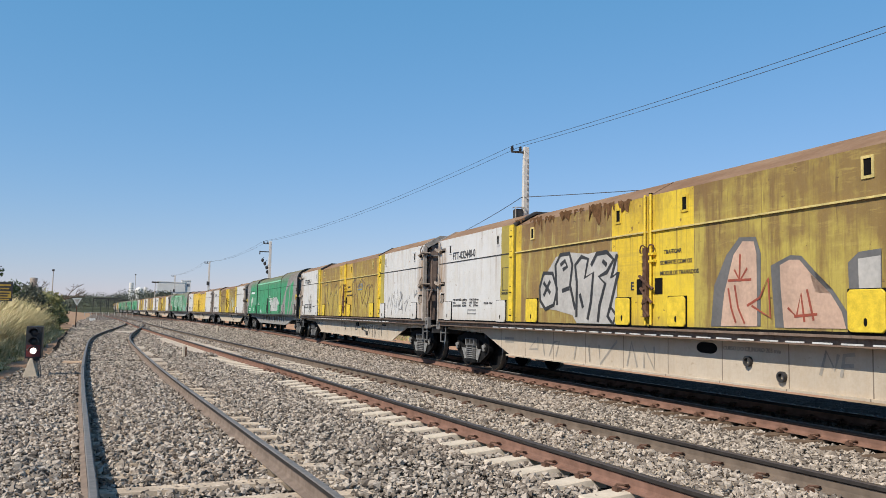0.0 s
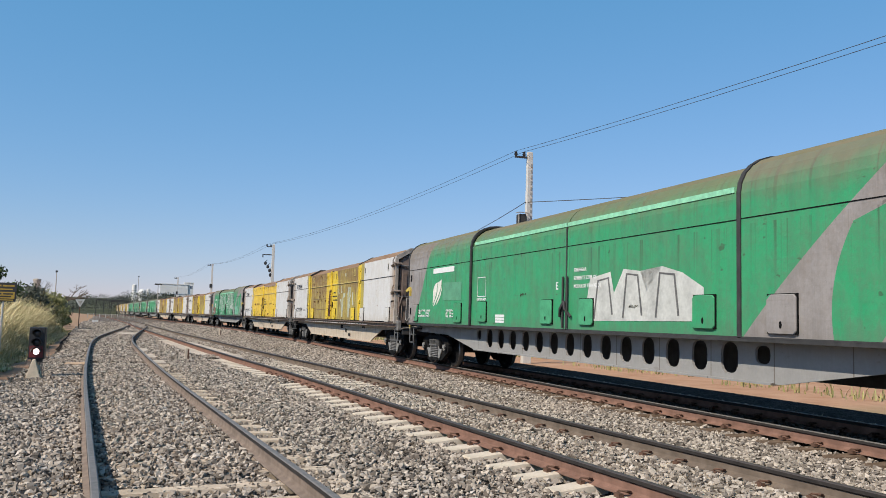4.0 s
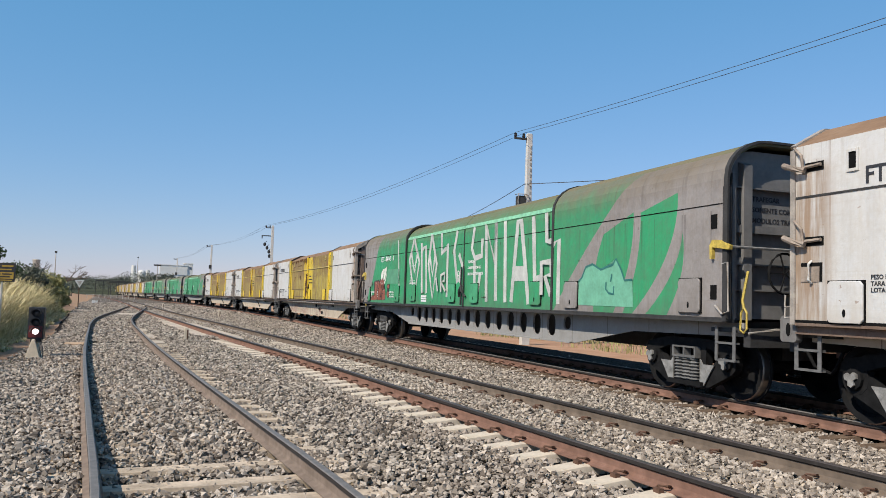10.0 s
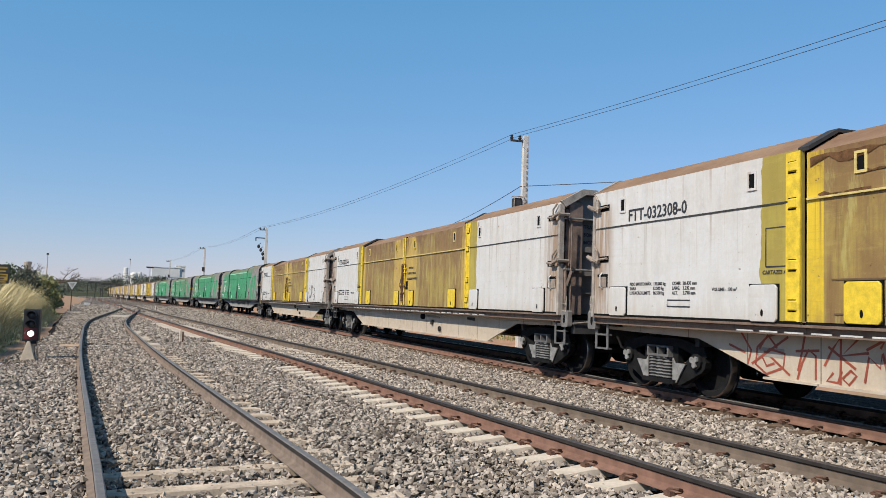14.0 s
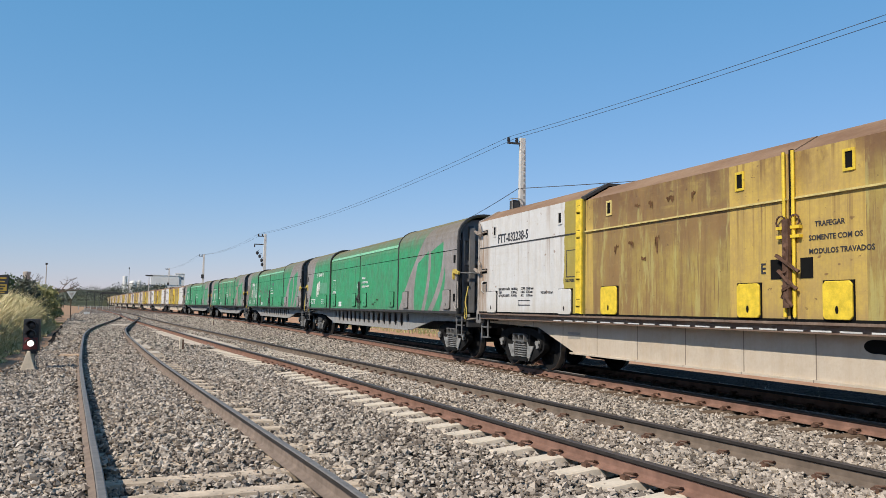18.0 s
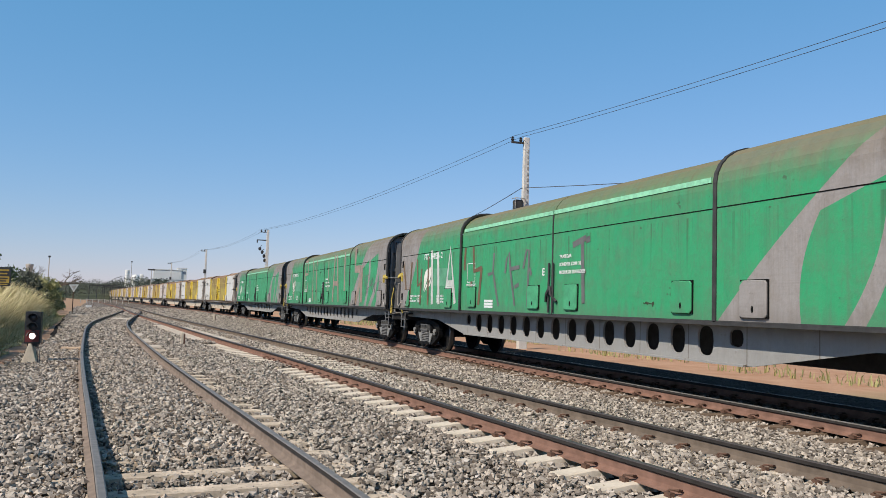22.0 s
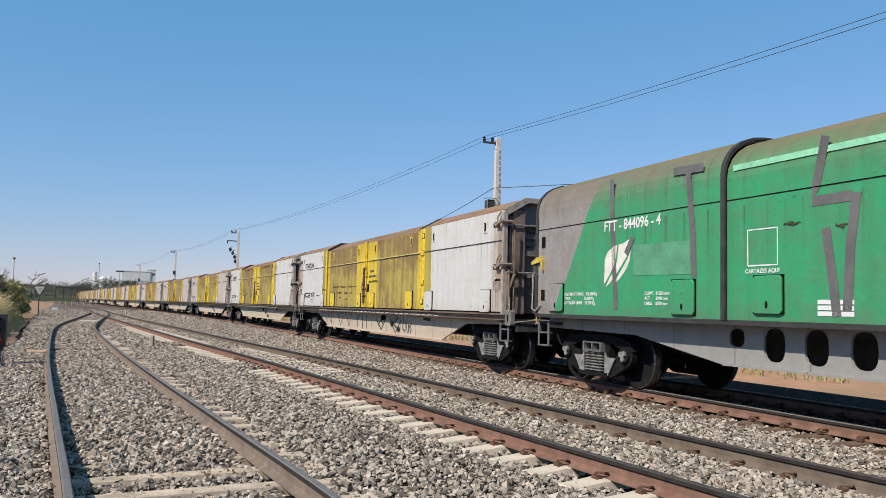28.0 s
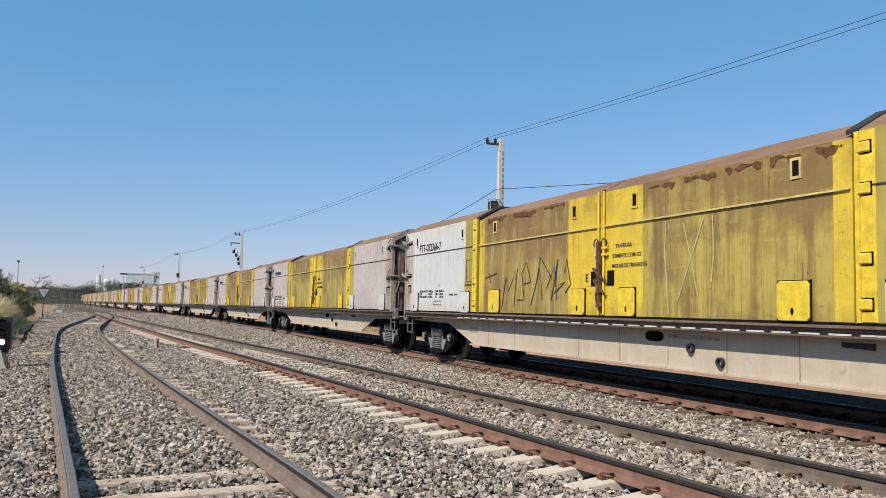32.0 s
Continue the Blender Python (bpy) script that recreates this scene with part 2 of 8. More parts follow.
def green_paint(kind):
    """The green wagons' cladding: plain for the doors; two-tone with grey for the end modules."""
    g = Graph("green_paint_" + kind)
    x, y, z = g.sep()
    green = weathered(g, (0.032, 0.315, 0.13), (0.08, 0.205, 0.11), (0.05, 0.07, 0.04), 0.7, 0.65, 0.4)
    crown = g.noise(1.6, 4, 0.6, (1, 0.5, 0.6))
    dust = g.ramp(g.math("ADD", z, g.math("MULTIPLY", crown, 0.5)), 3.35, 3.8, 0.0, 0.85)
    if kind == "doors":
        return g.color(g.mix(dust, green, (0.15, 0.14, 0.07))).mat
    grey = weathered(g, (0.3, 0.275, 0.26), (0.2, 0.175, 0.155), (0.08, 0.06, 0.05), 0.7, 0.5, 0.3)
    if kind == "far":
        wav = g.noise(1.0, 2, 0.5, (0.6, 0, 0.6))
        lean = g.math("ADD", g.math("ADD", x, g.math("MULTIPLY", wav, 0.3)), g.math("MULTIPLY", z, 0.6))
        col = g.mix(g.math("GREATER_THAN", lean, 10.55), green, grey)
        return g.color(g.mix(dust, col, (0.17, 0.135, 0.09))).mat

    def beyond(*points):
        """Where x lies past a curve through three (x, z)."""
        a, b, c = (float(k) for k in np.polyfit([p[1] for p in points], [p[0] for p in points], 2))
        curve = g.math("ADD", g.math("MULTIPLY", g.math("ADD", g.math("MULTIPLY", z, a), b), z), c)
        return g.math("LESS_THAN", x, curve)

    def petal(left, right, rise, slope):
        """Green between two curves and under a sloping line: z < rise - slope * x."""
        f = g.math("MULTIPLY", beyond(*left), g.math("SUBTRACT", 1.0, beyond(*right)))
        return g.math("MULTIPLY", f, g.math("LESS_THAN", g.math("ADD", z, g.math("MULTIPLY", x, slope)), rise))

    # the grey field at the end with three green petals left open in it
    field = beyond((-5.68, 1.75), (-6.62, 2.58), (-7.58, 3.33))
    first = petal(((-6.74, 1.37), (-6.84, 2.2), (-7.1, 2.72)), ((-7.52, 1.37), (-7.9, 2.09), (-8.04, 2.89)), 0.34, 0.33)
    second = petal(((-7.82, 1.38), (-8.13, 2.05), (-8.25, 2.89)), ((-8.2, 1.38), (-8.95, 2.15), (-9.27, 3.14)), 1.15, 0.22)
    third = petal(((-8.61, 1.39), (-9.15, 1.94), (-9.4, 2.55)), ((-9.12, 1.39), (-9.38, 1.9), (-9.4, 2.55)), 2.55, 0.0)
    open_green = g.math("MAXIMUM", first, g.math("MAXIMUM", second, third))
    col = g.mix(g.math("SUBTRACT", field, open_green), green, grey)
    return g.color(g.mix(dust, col, (0.17, 0.135, 0.09))).mat


def roof_paint(name, a, b):
    g = Graph(name, 0.85)
    n = g.noise(1.3, 6, 0.65, (0.5, 1.5, 1))
    m = g.noise(12, 4)
    g.color(g.mix(g.ramp(g.math("ADD", g.math("MULTIPLY", n, 0.75), g.math("MULTIPLY", m, 0.25)), 0.35, 0.65), a, b)).bump(m, 0.3, 0.006)
    return g.mat


def beam_paint(name, base, low):
    g = Graph(name)
    x, y, z = g.sep()
    col = weathered(g, base, low, (0.13, 0.07, 0.04), 0.8, 0.6, 0.5)
    # weld lines between the plates of the web
    weld = g.math("LESS_THAN", g.math("FRACT", g.math("DIVIDE", g.math("ADD", x, 40.0), 1.33)), 0.014)
    return g.color(g.mix(g.math("MULTIPLY", weld, 0.75), col, (0.1, 0.07, 0.05))).mat


def ballast_paint(name="crushed_stone", darken=0.0):
    """Broken stone; last argument: how far oil, brake dust and painted-in train shade blacken it."""
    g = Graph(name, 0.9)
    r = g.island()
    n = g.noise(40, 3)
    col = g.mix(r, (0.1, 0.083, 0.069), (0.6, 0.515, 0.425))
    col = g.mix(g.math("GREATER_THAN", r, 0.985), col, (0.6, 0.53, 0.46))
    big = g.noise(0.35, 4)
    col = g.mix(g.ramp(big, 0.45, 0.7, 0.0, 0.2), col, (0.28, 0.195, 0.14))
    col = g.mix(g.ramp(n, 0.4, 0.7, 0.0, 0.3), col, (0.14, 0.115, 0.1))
    if darken:
        col = g.mix(g.ramp(g.noise(1.4, 4), 0.3, 0.7, darken * 0.8, darken), col, (0.035, 0.031, 0.028))
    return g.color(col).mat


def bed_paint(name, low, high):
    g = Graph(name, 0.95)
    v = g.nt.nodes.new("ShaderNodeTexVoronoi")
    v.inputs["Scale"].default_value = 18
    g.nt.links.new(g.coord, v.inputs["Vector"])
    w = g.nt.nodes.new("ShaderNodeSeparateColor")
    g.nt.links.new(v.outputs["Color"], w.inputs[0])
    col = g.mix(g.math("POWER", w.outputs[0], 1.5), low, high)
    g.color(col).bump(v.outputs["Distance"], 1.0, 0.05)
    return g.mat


def dirt_paint():
    g = Graph("red_dirt", 0.95)
    a, b, c = g.noise(0.12, 5), g.noise(1.2, 5), g.noise(25, 4)
    col = g.mix(g.ramp(b, 0.3, 0.7), (0.4, 0.215, 0.125), (0.5, 0.305, 0.195))
    x, y, z = g.sep()
    col = g.mix(g.ramp(a, 0.56, 0.7, 0.0, 0.7), col, (0.3, 0.245, 0.14))
    west = g.math("ADD", x, g.math("MULTIPLY", g.noise(0.3, 4), 6.0))
    col = g.mix(g.ramp(west, 3.0, -2.0, 0.0, 0.45), col, (0.31, 0.23, 0.15))
    col = g.mix(g.ramp(c, 0.55, 0.75, 0.0, 0.4), col, (0.22, 0.13, 0.08))
    g.color(col).bump(c, 0.6, 0.03)
    return g.mat


def rail_paint(name, web):
    g = Graph(name, 0.86)
    n = g.noise(6, 5)
    g.color(g.mix(g.ramp(n, 0.35, 0.7), tuple(c * 0.65 for c in web), web)).bump(n, 0.2, 0.004)
    return g.mat


WHITE, WHITE_WHOLE = white_paint("white_paint"), white_paint("unbroken_white_paint", False)
WHITE_PINK = white_paint("dusty_pinkish_white_paint", True, (0.53, 0.47, 0.44), (0.36, 0.29, 0.25))
OLIVE = yellow_paint("olive_yellow_paint", (0.72, 0.52, 0.035), (0.38, 0.26, 0.05), 0.92)
RUSTED_OLIVE = yellow_paint("rusted_olive_paint", (0.7, 0.49, 0.03), (0.36, 0.24, 0.05), 0.95, 0.5)
YELLOW = yellow_paint("bright_yellow_paint", (0.78, 0.53, 0.04), (0.5, 0.31, 0.06), 0.0)
BROWNED = yellow_paint("browned_olive_paint", (0.52, 0.36, 0.08), (0.3, 0.2, 0.09), 0.95, 0.8)
MUSTARD = yellow_paint("mustard_yellow_paint", (0.62, 0.4, 0.04), (0.36, 0.23, 0.06), 0.75)
WORN_YELLOW = plain("chipped_yellow_paint", (0.5, 0.37, 0.07), 0.6, 0, 0.5, 12)
YELLOW_TRIM = plain("yellow_trim_paint", (0.7, 0.5, 0.035), 0.55, 0, 0.3, 9)
WHITE_TRIM = plain("white_trim_paint", (0.57, 0.56, 0.53), 0.6, 0, 0.25)
GREEN_DOOR, GREEN_FAR, GREEN_NEAR = green_paint("doors"), green_paint("far"), green_paint("near")
PALE_GREEN = plain("chalky_pale_green", (0.065, 0.32, 0.155), 0.6, 0, 0.3, 5)
ROOF_RUST = roof_paint("rusty_roof", (0.2, 0.12, 0.075), (0.3, 0.2, 0.13))
ROOF_GREEN = roof_paint("dusty_green_roof", (0.15, 0.15, 0.085), (0.2, 0.17, 0.11))
CREAM_BEAM = beam_paint("cream_beam_paint", (0.7, 0.65, 0.56), (0.46, 0.37, 0.27))
GREY_BEAM = beam_paint("grey_beam_paint", (0.4, 0.395, 0.385), (0.26, 0.25, 0.235))
LEDGE = beam_paint("dusty_ledge_paint", (0.36, 0.28, 0.21), (0.13, 0.08, 0.055))
BLACK = plain("bogie_black", (0.016, 0.016, 0.0165), 0.85, 0, 0.4, 6.0, 0.15)
DARK = plain("dark_grey_steel", (0.045, 0.044, 0.044), 0.75, 0, 0.35, 6.0, 0.25)
GREY_END = plain("grey_end_wall", (0.17, 0.165, 0.16), 0.6, 0, 0.3, 2)
PALE_END = plain("pale_grey_end_wall", (0.17, 0.16, 0.15), 0.65, 0, 0.4, 3)
GRIMY_POST = plain("grimy_corner_post", (0.33, 0.29, 0.25), 0.7, 0, 0.45, 5)
RIB_CREAM = plain("creamy_worn_rib", (0.56, 0.45, 0.17), 0.6, 0, 0.35)
WORN_STEEL = plain("worn_rusty_handle", (0.3, 0.24, 0.19), 0.6, 0.1, 0.45)
POST_RUST = plain("rust_stained_post", (0.18, 0.13, 0.105), 0.8, 0, 0.5, 5)
RUST = plain("rusty_steel", (0.12, 0.07, 0.05), 0.85, 0.1, 0.5, 9)
STEEL = plain("pale_steel", (0.42, 0.38, 0.33), 0.55, 0.2, 0.35)
SPRING_GREY = plain("grimy_spring_steel", (0.13, 0.128, 0.125), 0.7, 0, 0.4)
WEDGE_GREY = plain("pale_wedge_steel", (0.22, 0.215, 0.205), 0.65, 0, 0.5, 9)
TREAD = plain("polished_tread", (0.3, 0.29, 0.28), 0.3, 0.9, 0.2)
HOLE = plain("dark_hollow", (0.01, 0.01, 0.01), 0.95, 0, 0.2, 6.0, 0.1)
INK_DARK, INK_WHITE = plain("black_lettering", (0.03, 0.03, 0.035), 0.6, 0, 0.2), plain("white_lettering", (0.72, 0.72, 0.7), 0.6, 0, 0.1)
BALLAST, OILY_SHADED, DIRT = ballast_paint(), ballast_paint("oil_and_shade_dark_stone", 0.85), dirt_paint()
# near bed almost black: shade in the stone gaps put into the fines' colour
BED, FAR_BED = bed_paint("fines_with_gap_shade", (0.012, 0.01, 0.009), (0.05, 0.042, 0.036)), bed_paint("distant_ballast", (0.09, 0.075, 0.064), (0.34, 0.29, 0.245))
RAIL_BROWN, RAIL_DARK = rail_paint("rusty_rail", (0.27, 0.155, 0.115)), rail_paint("dull_rail", (0.27, 0.21, 0.17))
RAIL_BLACK = rail_paint("greasy_dark_rail", (0.2, 0.155, 0.12))
RAIL_HEAD = plain("worn_rail_head", (0.16, 0.145, 0.13), 0.6, 0.0, 0.35, 12)
HEAD_GREASE = plain("greasy_head_side", (0.035, 0.03, 0.027), 0.7, 0.0, 0.35, 9, 0.2)
RUST_HEAD = plain("rusted_rail_head", (0.07, 0.055, 0.048), 0.55, 0.1, 0.3, 12)
CONCRETE = plain("pale_concrete", (0.6, 0.51, 0.4), 0.85, 0, 0.2, 5)
TIMBER = plain("weathered_timber", (0.17, 0.12, 0.085), 0.9, 0, 0.4, 8)


# ---- mesh tools ----
def box(bm, x0, x1, y0, y1, z0, z1):
    v = [bm.verts.new(p) for p in ((x0, y0, z0), (x1, y0, z0), (x1, y1, z0), (x0, y1, z0), (x0, y0, z1), (x1, y0, z1), (x1, y1, z1), (x0, y1, z1))]
    for f in ((3, 2, 1, 0), (4, 5, 6, 7), (0, 1, 5, 4), (1, 2, 6, 5), (2, 3, 7, 6), (3, 0, 4, 7)):
        bm.faces.new([v[i] for i in f])


def slab(bm, outline, y0, y1):
    """A plate with an outline in x, z, from y0 to y1."""
    a = [bm.verts.new((x, y0, z)) for x, z in outline]
    b = [bm.verts.new((x, y1, z)) for x, z in outline]
    bm.faces.new(a), bm.faces.new(b[::-1])
    for i in range(len(a)):
        j = (i + 1) % len(a)
        bm.faces.new((a[j], a[i], b[i], b[j]))


def tube(bm, points, r, n=6):
    """A round bar through the points."""
    rings = []
    pts = [Vector(p) for p in points]
    for i, p in enumerate(pts):
        d = (pts[min(i + 1, len(pts) - 1)] - pts[max(i - 1, 0)]).normalized()
        u = d.orthogonal().normalized()
        w = d.cross(u)
        rings.append([bm.verts.new(p + r * (math.cos(k * math.tau / n) * u + math.sin(k * math.tau / n) * w)) for k in range(n)])
    for a, b in zip(rings, rings[1:]):
        best = min(range(n), key=lambda s: (a[0].co - b[s].co).length)
        for k in range(n):
            bm.faces.new((a[k], a[(k + 1) % n], b[(k + 1 + best) % n], b[(k + best) % n]))
    bm.faces.new(rings[0][::-1]), bm.faces.new(rings[-1])


def lathe(bm, profile, n, axis="Y", at=(0, 0, 0)):
    """A solid turned about an axis: profile of (radius, along)."""
    rings = []
    for r, h in profile:
        ring = []
        for k in range(n):
            c, s = r * math.cos(k * math.tau / n), r * math.sin(k * math.tau / n)
            p = {"Y": (c, h, s), "X": (h, c, s), "Z": (c, s, h)}[axis]
            ring.append(bm.verts.new(Vector(p) + Vector(at)))
        rings.append(ring)
    for a, b in zip(rings, rings[1:]):
        for k in range(n):
            bm.faces.new((a[k], a[(k + 1) % n], b[(k + 1) % n], b[k]))
    bm.faces.new(rings[0][::-1]), bm.faces.new(rings[-1])


def done(bm, name, mat=None, bevel=0.0, smooth=False):
    bmesh.ops.recalc_face_normals(bm, faces=bm.faces)
    if bevel:
        bmesh.ops.bevel(bm, geom=[e for e in bm.edges if e.calc_face_angle(0) > 0.6], offset=bevel, segments=1, affect="EDGES", profile=0.5)
    me = bpy.data.meshes.new(name)
    bm.to_mesh(me)
    bm.free()
    if mat:
        me.materials.append(mat)
    if smooth:
        for p in me.polygons:
            p.use_smooth = True
    return me


def part(name, bm, material, parent, label="", bevel=0.0, smooth=False):
    """One mesh under a thing or a part; bm may be a ready mesh."""
    me = bm if isinstance(bm, bpy.types.Mesh) else done(bm, name, material, bevel, smooth)
    ob = new(name, me)
    ob.parent = parent
    if label:
        ob["label"] = label
    return ob


def wear(ob, mat):
    """Its own paint on a mesh that is shared."""
    ob.material_slots[0].link = "OBJECT"
    ob.material_slots[0].material = mat


LETTERS = {}


def letters(text, size):
    """Flat lettering as a mesh in x, y, kept for repeats."""
    if (text, size) not in LETTERS:
        cu = bpy.data.curves.new("lettering", "FONT")
        cu.body, cu.size, cu.extrude, cu.offset = text, size, 0.002, size * 0.018
        cu.resolution_u = 2
        ob = bpy.data.objects.new("lettering", cu)
        scene.collection.objects.link(ob)
        me = bpy.data.meshes.new_from_object(ob.evaluated_get(bpy.context.evaluated_depsgraph_get()))
        bpy.data.objects.remove(ob)
        LETTERS[(text, size)] = me
    return LETTERS[(text, size)]


def write(parent, text, x, y, z, size, mat, wide=1.0):
    """Lettering on the camera's side of a wagon: x is its far, left end."""
    me = letters(text, size)
    ob = new("lettering", me)
    ob.parent = parent
    ob.matrix_local = Matrix.Translation((x, y, z)) @ pose(0, 0, 0, 90, 0, 180) @ Matrix.Diagonal((wide, 1, 1, 1))
    if not me.materials:
        me.materials.append(mat)
    wear(ob, mat)
    ob["label"] = "stencilled lettering"
    return ob


def strokes(name, parent, lines, width, mat, y, label, taper=False):
    """Sprayed lines as thin paint on a wall at y: each line is a list of (x, z)."""
    bm = bmesh.new()
    layer = 0
    for line in lines:
        yy = y + 0.0006 * (layer % 5)
        layer += 1
        pts = [Vector((p[0], 0, p[1])) for p in line]
        prev = None
        for i, p in enumerate(pts):
            d = (pts[min(i + 1, len(pts) - 1)] - pts[max(i - 1, 0)]).normalized()
            s = Vector((-d.z, 0, d.x)) * width * 0.5
            pair = (bm.verts.new((p.x + s.x, yy, p.z + s.z)), bm.verts.new((p.x - s.x, yy, p.z - s.z)))
            if prev:
                bm.faces.new((prev[0], prev[1], pair[1], pair[0]))
            prev = pair
    return part(name, bm, mat, parent, label)


def blob(name, parent, outline, mat, y, label):
    bm = bmesh.new()
    bm.faces.new([bm.verts.new((x, y, z)) for x, z in outline])
    bmesh.ops.triangulate(bm, faces=bm.faces)
    return part(name, bm, mat, parent, label)


# ---- the line of the train ----
# way along the near rail: curvature at stations, then x, y, heading by summing up
STATION = (0, 30, 60, 90, 120, 160, 200, 240, 260, 300, 700)
CURVE = (0, 7.4e-05, 0.00147, 0.001095, 0.000188, -0.000154, -6e-06, 3.5e-05, -0.000266, -0.000266, -0.000266)
WAY = [(8.525, 0.0, -0.021073)]
for step in range(700):
    wx, wy, wt = WAY[-1]
    k = float(np.interp(step, STATION, CURVE))
    WAY.append((wx - math.sin(wt), wy + math.cos(wt), wt + k))


def along(s, side=0.0):
    """The place beside the near rail at s metres of way; side: metres to its right."""
    if s < 0:
        wx, wy, wt = WAY[0]
        wx, wy = wx - math.sin(wt) * s, wy + math.cos(wt) * s
    else:
        i = min(int(s), len(WAY) - 2)
        u = s - i
        wx, wy, wt = (WAY[i][j] * (1 - u) + WAY[i + 1][j] * u for j in range(3))
    return wx + side * math.cos(wt), wy + side * math.sin(wt), wt


GAUGE = 1.67


def bend(points, step=1.0):
    """A smooth line through a few (x, y): even points with their heading."""
    ys = [p[1] for p in points]
    out, prev = [], None
    n = int((ys[-1] - ys[0]) / step)
    # natural spline by finite slopes
    m = []
    for i in range(len(points)):
        a, b = points[max(i - 1, 0)], points[min(i + 1, len(points) - 1)]
        m.append((b[0] - a[0]) / (b[1] - a[1]))
    for k in range(n + 1):
        y = ys[0] + k * step
        i = max(j for j in range(len(ys) - 1) if ys[j] <= y + 1e-9)
        h = ys[i + 1] - ys[i]
        u = min((y - ys[i]) / h, 1)
        h00, h10, h01, h11 = 2 * u**3 - 3 * u * u + 1, u**3 - 2 * u * u + u, -2 * u**3 + 3 * u * u, u**3 - u * u
        x = h00 * points[i][0] + h10 * h * m[i] + h01 * points[i + 1][0] + h11 * h * m[i + 1]
        out.append((x, y))
    return [(x, y, math.atan2(-(out[min(i + 1, n)][0] - out[max(i - 1, 0)][0]), out[min(i + 1, n)][1] - out[max(i - 1, 0)][1])) for i, (x, y) in enumerate(out)]


# centre lines of the loop track and the middle track
LOOP = bend([(1.15, -30), (0.95, -8), (0.72, 5), (0.5, 9.2), (0.2, 14.5), (-0.1, 20.4), (-0.42, 28.5), (-0.72, 38), (-0.72, 46), (-0.35, 57), (0.2, 70), (0.62, 84)])
MIDDLE = bend([(7.1, -30), (6.0, -10), (5.22, 4), (4.95, 9.5), (4.7, 14.8), (4.4, 20.5), (3.86, 28.5), (3.15, 41), (2.3, 56), (1.6, 70), (1.05, 84), (0.45, 100), (-1.4, 140), (-5.0, 200), (-12, 300)])
TRAIN = [along(s, GAUGE / 2) for s in range(-40, 420)]


def beside(line, side):
    return [(x + side * math.cos(t), y + side * math.sin(t)) for x, y, t in line]


# ---- ground ----
def height(x, y):
    """The lie of the land: flat by the tracks, a low bank on the left."""
    bank = -2.6 - 0.033 * y
    z = -0.42
    if x < bank:
        z += min(1.0, (bank - x) / 6.0) * 0.55
    return z


def ground():
    xs = sorted({-3000, -1200, -500, -250, -120, -70, -45, *range(-30, 41, 2), 55, 80, 130, 260, 600, 1500, 3000})
    ys = sorted({-3000, -900, -300, -100, -50, *range(-30, 121, 5), 140, 170, 210, 270, 350, 500, 800, 1500, 3200})
    bm = bmesh.new()
    grid = [[bm.verts.new((x, y, height(x, y) + (random.uniform(-0.04, 0.04) if abs(x) < 45 else 0))) for x in xs] for y in ys]
    for j in range(len(ys) - 1):
        for i in range(len(xs) - 1):
            bm.faces.new((grid[j][i], grid[j][i + 1], grid[j + 1][i + 1], grid[j + 1][i]))
    me = done(bm, "ground", DIRT, smooth=True)
    ob = new("ground", me)
    tagged(ob, "dry reddish earth with patches of straw grass", "ground", kind="structure")


def left_edge(y):
    return float(np.interp(y, (0, 35, 70, 330), (-2.2, -2.25, -4.0, -12.0)))


# widened so the bed's dark colour fills in the train's shadow over the dirt
def right_edge(y):
    return along(min(max(y, -30), 330), GAUGE + 3.6)[0]


def ballast_bed():
    bm = bmesh.new()
    rows = []
    for y in [*range(-30, 60, 3), *range(60, 330, 10)]:
        l, r = left_edge(y), right_edge(y)
        cells = [(l - 0.7, -0.47), (l, -0.25)]
        n = 14
        cells += [(l + (r - l) * k / n, -0.255 + random.uniform(-0.012, 0.012)) for k in range(1, n)]
        cells += [(r, -0.25), (r + 0.8, -0.47)]
        rows.append([bm.verts.new((x, y, z)) for x, z in cells])
    for a, b in zip(rows, rows[1:]):
        for i in range(len(a) - 1):
            bm.faces.new((a[i], a[i + 1], b[i + 1], b[i]))
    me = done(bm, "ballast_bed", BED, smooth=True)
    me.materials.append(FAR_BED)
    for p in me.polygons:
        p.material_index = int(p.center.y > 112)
    tagged(new("ballast_bed", me), "grey crushed stone bed under three railway tracks, near part shade-dark", "track bed", kind="structure")


def rail_mesh(line, name):
    prof = ((-0.07, -0.172), (0.07, -0.172), (0.07, -0.16), (0.018, -0.143), (0.011, -0.12), (0.011, -0.055), (0.033, -0.04), (0.033, -0.008), (0.024, 0.0), (-0.024, 0.0), (-0.033, -0.008), (-0.033, -0.04), (-0.011, -0.055), (-0.011, -0.12), (-0.018, -0.143), (-0.07, -0.16))
    bm = bmesh.new()
    rings = []
    for i, (x, y) in enumerate(line):
        a, b = line[max(i - 1, 0)], line[min(i + 1, len(line) - 1)]
        d = Vector((b[0] - a[0], b[1] - a[1])).normalized()
        rings.append([bm.verts.new((x + u * d.y, y - u * d.x, v)) for u, v in prof])
    n = len(prof)
    for a, b in zip(rings, rings[1:]):
        for k in range(n):
            f = bm.faces.new((a[k], a[(k + 1) % n], b[(k + 1) % n], b[k]))
            f.material_index = 1 if k in (7, 8, 9) else 2 if k in (5, 6, 10, 11) else 0
    return bm


def rail(line, web, head):
    me = done(rail_mesh(line, "rail"), "rail", web)
    me.materials.append(head)
    me.materials.append(HEAD_GREASE)
    return me


